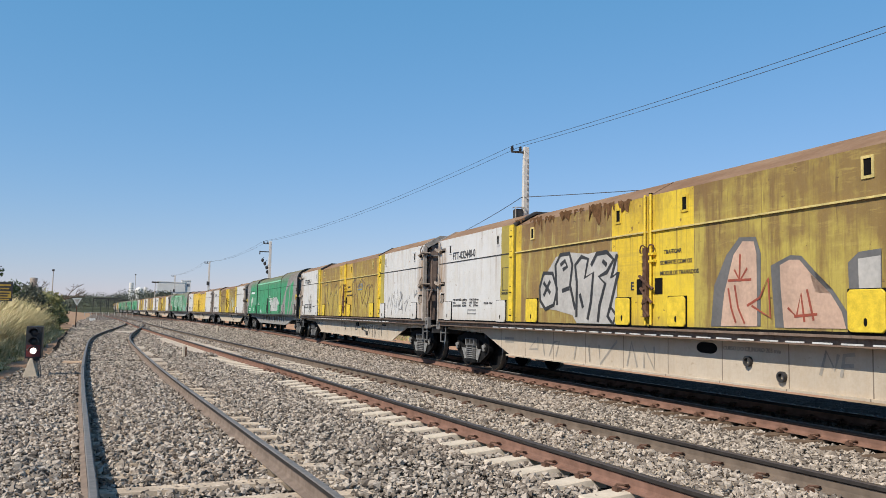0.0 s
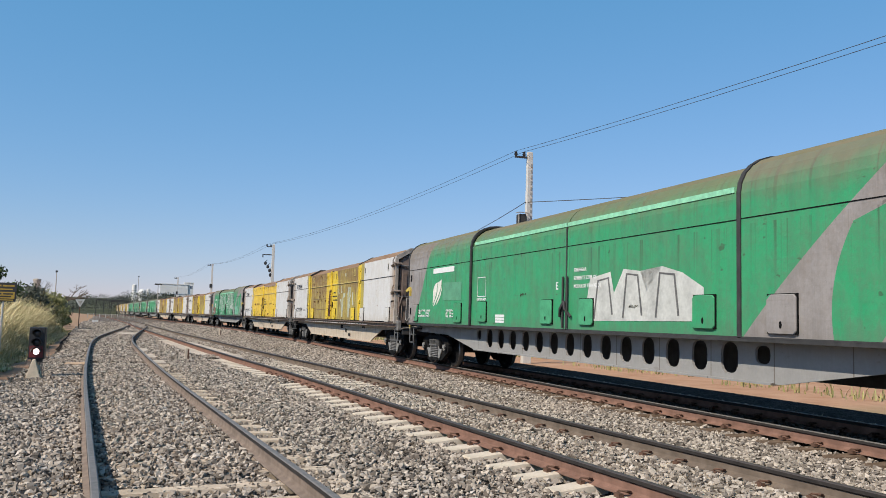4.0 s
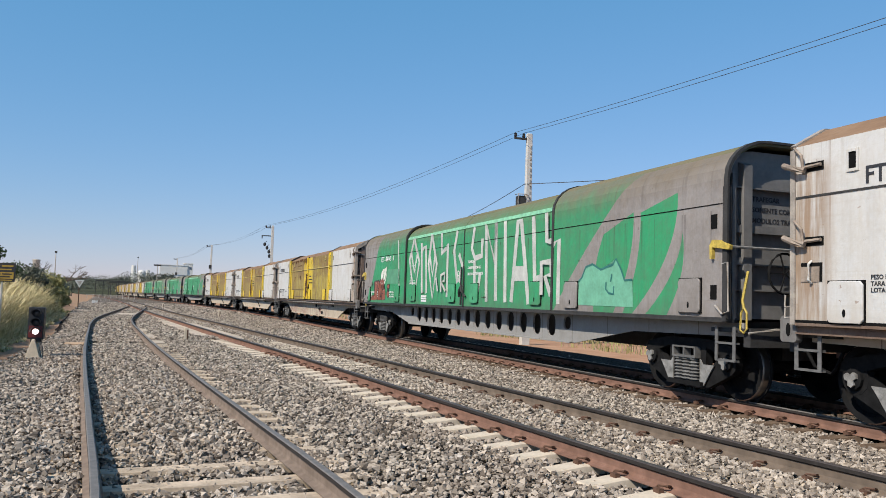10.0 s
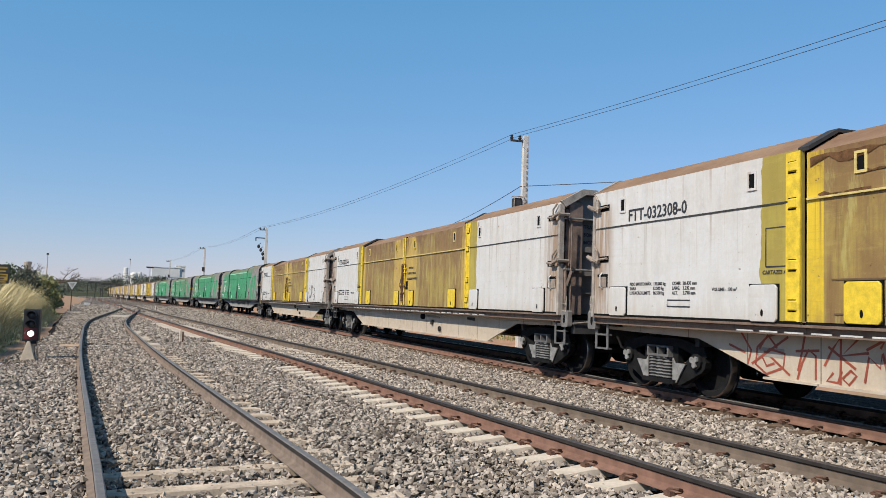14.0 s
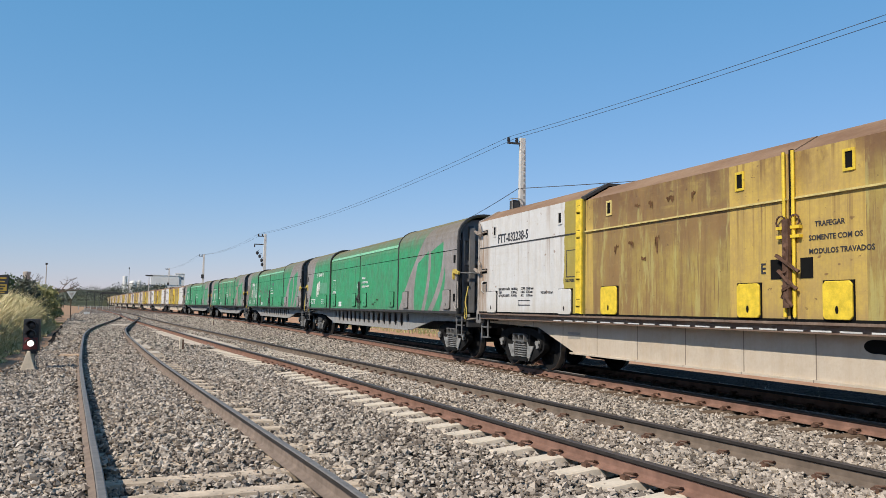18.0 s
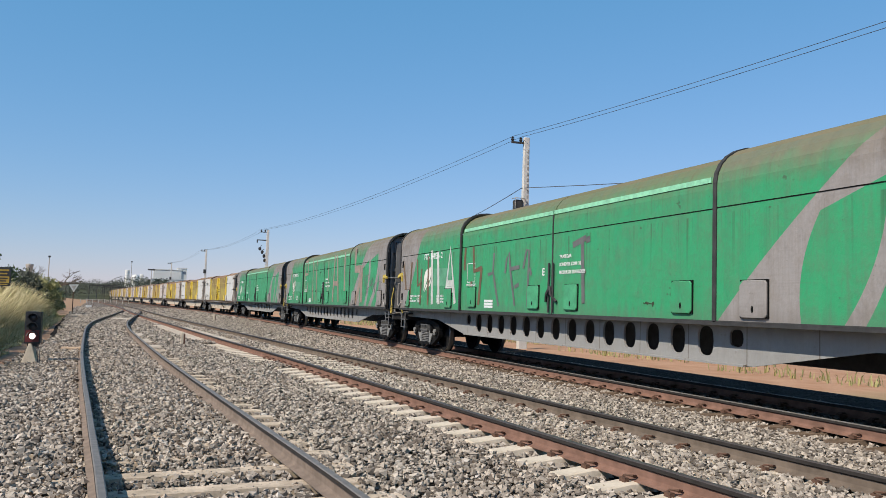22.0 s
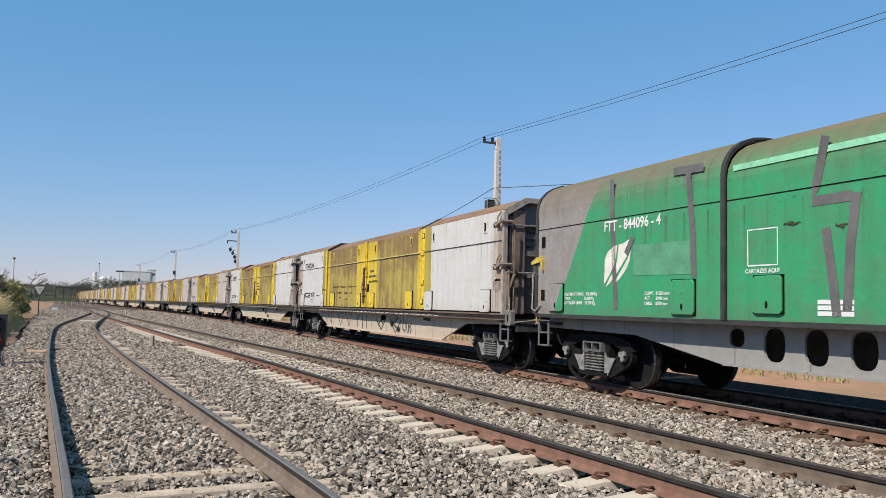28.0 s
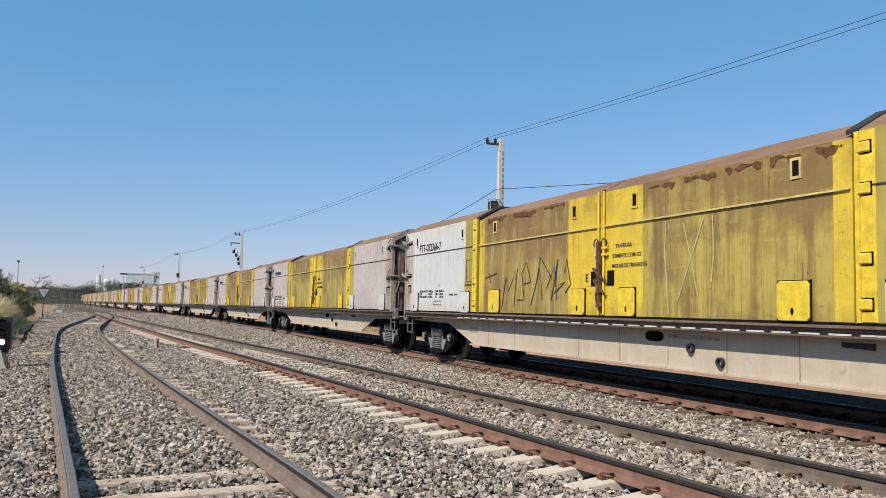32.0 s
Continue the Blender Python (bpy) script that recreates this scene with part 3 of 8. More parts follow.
def track(name, line, paints, label):
    """Two rails as parts of one track."""
    thing = tagged(new(name), label, "railway track", kind="structure")
    for side, (web, head) in zip((-GAUGE / 2, GAUGE / 2), paints):
        part("rail", rail(beside(line, side), web, head), None, thing)
    return thing


ground()
ballast_bed()
LOOP_TRACK = track("loop_track", LOOP, ((RAIL_DARK, RAIL_HEAD), (RAIL_DARK, RAIL_HEAD)), "curving siding track with dull worn rails in grey ballast")
MIDDLE_TRACK = track("middle_track", MIDDLE, ((RAIL_BROWN, RUST_HEAD), (RAIL_BLACK, RUST_HEAD)), "straight track with rusty rails on pale concrete sleepers")
TRAIN_TRACK = track("main_track", TRAIN, ((RAIL_BROWN, RAIL_HEAD), (RAIL_BROWN, RAIL_HEAD)), "main track with rust-brown rails under the train")


# ---- wagons ----
def shell(profile, x0, x1, faces):
    """A strip of a wagon's skin between two stations; faces: which edges of the profile."""
    bm = bmesh.new()
    c = Vector((0, 2.2))
    for a, b in faces:
        pts = [Vector(p) for p in profile[a : b + 1]]
        inn = [p + (c - p).normalized() * 0.06 for p in pts]
        ring = pts + inn[::-1]
        va = [bm.verts.new((x0, p.x, p.y)) for p in ring]
        vb = [bm.verts.new((x1, p.x, p.y)) for p in ring]
        m = len(ring)
        bm.faces.new(va), bm.faces.new(vb[::-1])
        for k in range(m):
            bm.faces.new((va[k], vb[k], vb[(k + 1) % m], va[(k + 1) % m]))
    return bm


BOXY = [(1.616, 1.24), (1.616, 3.48), (1.12, 3.76), (-1.12, 3.76), (-1.616, 3.48), (-1.616, 1.24)]
INNER = [(1.596, 1.24), (1.596, 3.42), (1.10, 3.70), (-1.10, 3.70), (-1.596, 3.42), (-1.596, 1.24)]


def arc_profile(w, top, r):
    pts = [(w, 1.24)]
    for k in range(7):
        a = math.pi / 2 * k / 6
        pts.append((w - r + r * math.cos(a), top - r * 0.82 + r * 0.82 * math.sin(a)))
    return pts + [(-y, z) for y, z in pts[::-1]]


ROUND, ROUND_IN = arc_profile(1.60, 3.86, 0.72), arc_profile(1.56, 3.80, 0.72)


WHEEL_R = 0.5


def wheelset(parent, x):
    """Two wheels with dished faces, flanges and polished treads on an axle."""
    bm = bmesh.new()
    for s in (-1, 1):
        c = s * GAUGE / 2
        prof = [(0.10, 0.11), (0.14, 0.1), (0.17, 0.03), (0.38, 0.0), (0.41, 0.07), (WHEEL_R - 0.012, 0.075), (WHEEL_R, 0.055), (WHEEL_R + 0.004, -0.045), (WHEEL_R + 0.032, -0.055), (WHEEL_R + 0.032, -0.08), (0.4, -0.08), (0.38, -0.03), (0.16, -0.06), (0.10, -0.1)]
        lathe(bm, [(r, c + s * h) for r, h in prof], 32)
    lathe(bm, [(0.08, -1.12), (0.08, 1.12)], 10)
    for f in bm.faces:
        r = [math.hypot(v.co.x, v.co.z) for v in f.verts]
        f.material_index = int(min(r) > WHEEL_R - 0.02 and max(r) < WHEEL_R + 0.02)
    me = done(bm, "wheelset", BLACK)
    me.materials.append(TREAD)
    ob = part("wheelset", me, None, parent)
    ob.location = (x, 0, WHEEL_R)
    return ob


def bogie(parent, x):
    """A cast three-piece bogie: side frames with openings, spring nests, axle boxes and two wheelsets."""
    zc, half = WHEEL_R + 0.06, 0.94
    bm = bmesh.new()
    box(bm, -0.22, 0.22, -1.0, 1.0, 0.5, 0.8)
    ob = part("bogie", bm, BLACK, parent, "black cast bogie with a transverse bolster")
    ob.location = (x, 0, 0)
    for s in (-1, 1):
        bm = bmesh.new()
        y0, y1 = s * 1.02, s * 1.15
        slab(bm, [(-1.17, 0.64), (-1.08, 0.8), (-0.5, 0.9), (0.5, 0.9), (1.08, 0.8), (1.17, 0.64), (0.95, 0.62), (0.5, 0.75), (-0.5, 0.75), (-0.95, 0.62)], y0, y1)
        for k in (-1, 1):
            slab(bm, [(k * (half + 0.2 * math.cos(a)), zc + 0.2 * math.sin(a)) for a in [i * math.tau / 12 for i in range(12)]], y0 + s * 0.002, y1 - s * 0.004)
            slab(bm, [(k * u, w) for u, w in ((1.02, 0.38), (0.84, 0.62), (0.72, 0.6), (0.3, 0.24), (0.3, 0.15), (0.52, 0.15))], y0 + s * 0.004, y1 - s * 0.008)
            slab(bm, [(k * u, w) for u, w in ((0.33, 0.22), (0.46, 0.34), (0.46, 0.78), (0.33, 0.78))], y0 + s * 0.006, y1 + s * 0.006)
        box(bm, -0.43, 0.43, s * 1.0, s * 1.24, 0.15, 0.22)
        part("side_frame", bm, BLACK, ob)
    for s in (-1, 1):
        for k in (-0.19, 0.0, 0.19):
            bm = bmesh.new()
            lathe(bm, [(0.098 if i % 2 else 0.06, 0.22 + i * 0.0262) for i in range(15)], 9, "Z", (k, s * 1.15, 0))
            part("coil_spring", bm, SPRING_GREY, ob, "grimy coil spring")
        bm = bmesh.new()
        box(bm, -0.3, 0.3, s * 1.1, s * 1.24, 0.585, 0.62)
        for k in (-0.3, -0.02, 0.26):
            box(bm, k, k + 0.04, s * 1.1, s * 1.235, 0.62, 0.74)
        box(bm, -0.3, 0.3, s * 1.1, s * 1.238, 0.74, 0.765)
        part("bolster_end", bm, SPRING_GREY, ob, "grimy hollow end of the bolster")
        for k in (-1, 1):
            bm = bmesh.new()
            slab(bm, [(k * u, w) for u, w in ((0.34, 0.58), (0.4, 0.5), (0.68, 0.5), (0.6, 0.4), (0.44, 0.17), (0.34, 0.17))], s * 1.158, s * 1.18)
            part("spring_guide", bm, WEDGE_GREY, ob, "pale wedge plate beside the springs")
            bm = bmesh.new()
            lathe(bm, [(0.02, s * 1.1), (0.13, s * 1.12), (0.13, s * 1.19), (0.07, s * 1.21), (0.03, s * 1.22)], 10, "Y", (k * half, 0, zc))
            part("axle_box", bm, BLACK, ob)
            bm = bmesh.new()
            star = [(k * half + r * math.cos(a), zc + r * math.sin(a)) for a, r in [(math.tau * i / 12 + 0.4, (0.105, 0.09, 0.045, 0.09)[i % 4]) for i in range(12)]]
            slab(bm, star, s * 1.2, s * 1.235)
            part("bearing_cap", bm, WEDGE_GREY, ob, "pale three-bolted bearing cap")
    for k in (-half, half):
        wheelset(ob, k)
    return ob


def end_fittings(root, x, d, round_top):
    """What stands at a wagon's end; x: the end of the cladding, d: outward along the wagon (+1 or -1)."""
    top = 3.74
    face = x - d * (0.17 if round_top else 0.13)
    panel = GREY_END if round_top else PALE_END
    # end wall with its uprights and flanged shelves
    bm = bmesh.new()
    prof = ROUND_IN if round_top else INNER
    ring = [[bm.verts.new((face - d * k, y * 0.97, min(z, top))) for y, z in prof] for k in (0.0, 0.06)]
    for r in ring:
        bm.faces.new(r)
    for i in range(len(prof)):
        j = (i + 1) % len(prof)
        bm.faces.new((ring[0][i], ring[0][j], ring[1][j], ring[1][i]))
    wall = part("end_wall", bm, panel, root, "grey ribbed steel end wall")
    for y in (-1.18, 0.0, 1.18) if round_top else (-1.25, 0.0, 1.25):
        w = 0.075 if round_top or y == 0 else 0.15
        bm = bmesh.new()
        slab(bm, [(face - d * 0.01, 1.22), (face + d * 0.13, 1.22), (face + d * 0.13, 3.5), (face - d * 0.01, 3.56)], y - w, y + w)
        part("stiffener", bm, POST_RUST if w > 0.1 else panel, wall)
    for z in (1.66, 2.12, 2.6, 3.17):
        bm = bmesh.new()
        box(bm, face - d * 0.01, face + d * 0.09, -1.5, 1.5, z - 0.012, z + 0.012)
        if z in (2.12, 2.6):
            box(bm, face + d * 0.08, face + d * 0.09, -1.5, 1.5, z - 0.1, z - 0.012)
        part("cross_rib", bm, panel, wall)
    if d < 0:
        for k, line in enumerate(("TRAFEGAR", "SOMENTE COM OS", "MODULOS TRAVADOS")):
            ob = new("lettering", letters(line, 0.105))
            ob.parent = root
            ob.matrix_local = Matrix.Translation((face - 0.004, 1.0, 2.99 - 0.16 * k)) @ pose(0, 0, 0, 90, 0, -90)
            if not ob.data.materials:
                ob.data.materials.append(INK_DARK)
            ob["label"] = "black stencilled lettering"
    for s in (-1, 1):
        bm = bmesh.new()
        if round_top:
            box(bm, x - d * 0.06, x + d * 0.02, s * 1.53, s * 1.62, 1.2, 3.15)
        else:
            box(bm, x - d * 0.05, x + d * 0.03, s * 1.54, s * 1.64, 1.2, 3.44)
        part("corner_post", bm, DARK if round_top else GRIMY_POST, root)
        bm = bmesh.new()
        box(bm, x - d * 0.16, x - d * 0.03, s * 1.41, s * 1.47, 1.2, 3.36)
        part("end_post", bm, panel if round_top else POST_RUST, root)
    if not round_top:
        # pale frame round the roof's end
        bm = bmesh.new()
        prev = None
        for y, z in BOXY[1:5]:
            pair = [bm.verts.new((x + d * e, y * f, z + g)) for e, f, g in ((-0.05, 1.008, 0.02), (0.05, 1.008, 0.02), (0.05, 0.94, -0.09), (-0.05, 0.94, -0.09))]
            if prev:
                for k in range(4):
                    bm.faces.new((prev[k], prev[(k + 1) % 4], pair[(k + 1) % 4], pair[k]))
            else:
                bm.faces.new(pair)
            prev = pair
        bm.faces.new(prev[::-1])
        part("roof_end_frame", bm, GRIMY_POST, root, "grimy steel frame round the roof end")
    # platform, headstock and coupler
    bm = bmesh.new()
    box(bm, x - d * 0.5, x + d * 0.24, -1.45, 1.45, 1.04, 1.1)
    box(bm, x + d * 0.14, x + d * 0.28, -1.4, 1.4, 0.84, 1.1)
    part("headstock", bm, DARK, root)
    bm = bmesh.new()
    box(bm, x + d * 0.26, x + d * 0.62, -0.1, 0.1, 0.78, 0.96)
    slab(bm, [(x + d * 0.56, 0.72), (x + d * 0.69, 0.76), (x + d * 0.69, 0.98), (x + d * 0.56, 1.02)], -0.17, 0.13)
    part("coupler", bm, RUST, root, "rusty knuckle coupler")
    bm = bmesh.new()
    tube(bm, [(x + d * 0.28, 0.45, 0.9), (x + d * 0.46, 0.42, 0.6), (x + d * 0.66, 0.3, 0.5)], 0.025)
    part("brake_hose", bm, BLACK, root)
    bm = bmesh.new()
    tube(bm, [(x + d * 0.3, 1.45, 1.04), (x + d * 0.34, 1.0, 1.1), (x + d * 0.34, 0.5, 1.08), (x + d * 0.42, 0.15, 0.98)], 0.018, 5)
    part("uncoupling_lever", bm, STEEL, root, "bent uncoupling lever")
    # stirrup steps
    for s in (-1, 1):
        bm = bmesh.new()
        for k in (-0.06, 0.32):
            box(bm, x - d * k - 0.03, x - d * k + 0.03, s * 1.49, s * 1.505, 0.62, 1.12)
        for z in (0.63, 0.88):
            box(bm, x - d * 0.34, x + d * 0.08, s * 1.42, s * 1.51, z - 0.014, z + 0.014)
        part("stirrup_step", bm, SPRING_GREY, root)
    for z in (2.27,) if round_top else (2.12, 3.16):
        bm = bmesh.new()
        tube(bm, [(x + d * 0.04, 1.55, z), (x + d * 0.04, -1.55, z)], 0.021, 6)
        part("locking_bar", bm, WEDGE_GREY, root)
    if not round_top:
        # cranked locking handles on the corner, with the recessed keepers they turn in
        for z in (2.26, 3.2):
            bm = bmesh.new()
            box(bm, x - d * 0.5, x - d * 0.2, 1.61, 1.622, z - 0.07, z + 0.045)
            part("keeper", bm, HOLE, root)
            bm = bmesh.new()
            tube(bm, [(x - d * 0.48, 1.645, z), (x - d * 0.24, 1.65, z - 0.01)], 0.024, 6)
            tube(bm, [(x - d * 0.26, 1.68, z - 0.05), (x - d * 0.1, 1.72, z - 0.02), (x + d * 0.08, 1.7, z + 0.05)], 0.038, 7)
            tube(bm, [(x - d * 0.22, 1.66, z - 0.1), (x - d * 0.2, 1.68, z + 0.14), (x - d * 0.06, 1.66, z + 0.26)], 0.02, 6)
            tube(bm, [(x + d * 0.06, 1.7, z + 0.03), (x + d * 0.06, 1.45, z + 0.03)], 0.036, 6)
            part("locking_handle", bm, WORN_STEEL, root, "worn rusty steel locking handle")
        bm = bmesh.new()
        box(bm, x - d * 0.48, x - d * 0.14, 1.612, 1.622, 1.74, 1.98)
        recess = part("handle_recess", bm, HOLE, root)
        bm = bmesh.new()
        box(bm, x - d * 0.44, x - d * 0.14, 1.619, 1.626, 1.74, 1.93)
        part("recess_plate", bm, WORN_STEEL, recess)
        bm = bmesh.new()
        tube(bm, [(x - d * 0.32, 1.63, 1.72), (x - d * 0.32, 1.68, 1.76), (x - d * 0.32, 1.68, 1.96), (x - d * 0.32, 1.63, 2.0)], 0.016, 5)
        part("grab_handle", bm, WHITE_TRIM, recess)
        # lever, chain links and rods hanging inside the corner
        bm = bmesh.new()
        tube(bm, [(x + d * 0.02, 1.5, 2.2), (x + d * 0.05, 1.5, 1.7), (x + d * 0.02, 1.48, 1.24)], 0.034, 6)
        tube(bm, [(x + d * 0.05, 1.46, 1.8), (x + d * 0.16, 1.42, 2.08)], 0.042, 6)
        tube(bm, [(x + d * 0.1, 1.4, 3.05), (x + d * 0.08, 1.4, 1.3)], 0.016, 5)
        part("lock_rod", bm, POST_RUST, root, "rust-stained locking rods")
        bm = bmesh.new()
        for z in (1.42, 1.56):
            tube(bm, [(x + d * 0.0, 1.55, z), (x + d * 0.02, 1.56, z - 0.12), (x + d * 0.2, 1.56, z - 0.14), (x + d * 0.2, 1.55, z + 0.02)], 0.012, 5)
        part("chain_link", bm, STEEL, root)
        bm = bmesh.new()
        slab(bm, [(x + d * a, z) for a, z in ((0.0, 1.0), (0.03, 0.97), (0.25, 0.97), (0.28, 1.0), (0.28, 1.27), (0.25, 1.3), (0.03, 1.3), (0.0, 1.27))], 1.46, 1.56)
        plate = part("lashing_plate", bm, PALE_END, root, "pale cast lashing plate")
        bm = bmesh.new()
        slab(bm, [(x + d * 0.14 + 0.04 * math.cos(a), 1.13 + 0.09 * math.sin(a)) for a in [i * math.tau / 10 for i in range(10)]], 1.558, 1.564)
        part("lashing_slot", bm, HOLE, plate)
    else:
        bm = bmesh.new()
        slab(bm, [(x - d * 0.24, 2.27), (x + d * 0.13, 2.22), (x + d * 0.14, 2.28), (x - d * 0.1, 2.37), (x - d * 0.24, 2.38), (x - d * 0.3, 2.3), (x - d * 0.29, 2.1), (x - d * 0.25, 2.1)], 1.6, 1.66)
        part("locking_lever", bm, WORN_YELLOW, root, "chipped yellow locking lever")
        bm = bmesh.new()
        tube(bm, [(x - d * 0.08, 1.6, 2.02), (x + d * 0.08, 1.64, 2.04), (x + d * 0.1, 1.64, 1.34), (x - d * 0.04, 1.64, 1.3), (x - d * 0.2, 1.63, 1.42)], 0.017, 6)
        part("grab_rail", bm, STEEL, root)
        bm = bmesh.new()
        tube(bm, [(x + d * 0.2, 1.38, 1.92), (x + d * 0.17, 1.45, 1.5), (x + d * 0.2, 1.45, 1.38)], 0.02, 6)
        tube(bm, [(x + d * 0.2, 1.45, 1.4), (x + d * 0.14, 1.45, 1.32), (x + d * 0.13, 1.45, 1.08), (x + d * 0.2, 1.45, 1.04), (x + d * 0.26, 1.45, 1.1), (x + d * 0.26, 1.45, 1.32), (x + d * 0.2, 1.45, 1.4)], 0.016, 6)
        part("release_handle", bm, WORN_YELLOW, root, "worn yellow release handle")
        for z in (1.62, 2.66):
            bm = bmesh.new()
            box(bm, x - d * 0.33, x - d * 0.2, 1.598, 1.612, z - 0.11, z + 0.1)
            part("keeper", bm, HOLE, root)
        bm = bmesh.new()
        c = Vector((x + d * 0.02, 0.55, 1.92))
        tube(bm, [c + Vector((0, 0.3 * math.cos(a * math.tau / 18), 0.3 * math.sin(a * math.tau / 18))) for a in range(19)], 0.018, 5)
        for a in range(5):
            tube(bm, [c, c + Vector((0, 0.29 * math.cos(a * math.tau / 5), 0.29 * math.sin(a * math.tau / 5)))], 0.012, 4)
        part("brake_wheel", bm, BLACK, root)


def locker(root, x, y, z0, w, h, mat, name="lock_cover"):
    """A proud rectangular cover plate with a slot and screw heads."""
    bm = bmesh.new()
    r = 0.04
    slab(bm, [(x - w / 2 + r, z0), (x + w / 2 - r, z0), (x + w / 2, z0 + r), (x + w / 2, z0 + h - r), (x + w / 2 - r, z0 + h), (x - w / 2 + r, z0 + h), (x - w / 2, z0 + h - r), (x - w / 2, z0 + r)], y, y + 0.05)
    ob = part(name, bm, mat, root, bevel=0.008)
    bm = bmesh.new()
    slab(bm, [(x + 0.024 * math.cos(a), z0 + 0.12 + 0.05 * math.sin(a)) for a in [i * math.tau / 10 for i in range(10)]], y + 0.05, y + 0.054)
    part("slot", bm, HOLE, ob)
    bm = bmesh.new()
    box(bm, x - w / 2 - 0.01, x + w / 2 + 0.01, y - 0.01, y + 0.025, z0, z0 + h + 0.012)
    part("gasket", bm, HOLE, ob)
    return ob


HALF_W, HALF_G = 10.27, 10.42


def belly(half, bog, low, flat, top=1.08):
    """Outline of the fish-bellied side beam."""
    return [(-half, top), (-half, 0.98), (-bog, 0.94), (-bog + flat, low), (bog - flat, low), (bog, 0.94), (half, 0.98), (half, top)]


def underframe(root, half, mat, low):
    for s in (1, -1):
        bm = bmesh.new()
        slab(bm, belly(half, 7.66, low, 1.6), s * 1.26, s * 1.30)
        box(bm, -6.2, 6.2, s * 1.22, s * 1.35, low - 0.02, low + 0.012)
        part("side_beam", bm, mat, root, "cream fish-bellied side beam with brown stains")
        bm = bmesh.new()
        box(bm, -half, half, s * 1.40, s * 1.63, 1.19, 1.225)
        box(bm, -half, half, s * 1.20, s * 1.58, 1.08, 1.10)
        box(bm, -half, half, s * 1.50, s * 1.54, 1.10, 1.19)
        part("side_sill", bm, LEDGE, root, "dusty flanged side sill")
    bm = bmesh.new()
    box(bm, -half + 0.3, half - 0.3, -0.3, 0.3, 0.62, 1.1)
    for k in range(-6, 7):
        box(bm, k * 1.3 - 0.05, k * 1.3 + 0.05, -1.2, 1.2, 0.8, 1.1)
    box(bm, -half + 0.3, half - 0.3, -1.5, 1.5, 1.1, 1.2)
    part("centre_sill", bm, DARK, root)
    bm = bmesh.new()
    lathe(bm, [(0.02, -1.4), (0.22, -1.38), (0.22, -0.5), (0.02, -0.48)], 12, "X", (1.6, 0.85, 0.62))
    part("brake_cylinder", bm, BLACK, root)
    bm = bmesh.new()
    lathe(bm, [(0.02, 0.1), (0.15, 0.12), (0.15, 0.75), (0.02, 0.77)], 12, "X", (-2.2, 0.85, 0.66))
    part("air_tank", bm, BLACK, root)


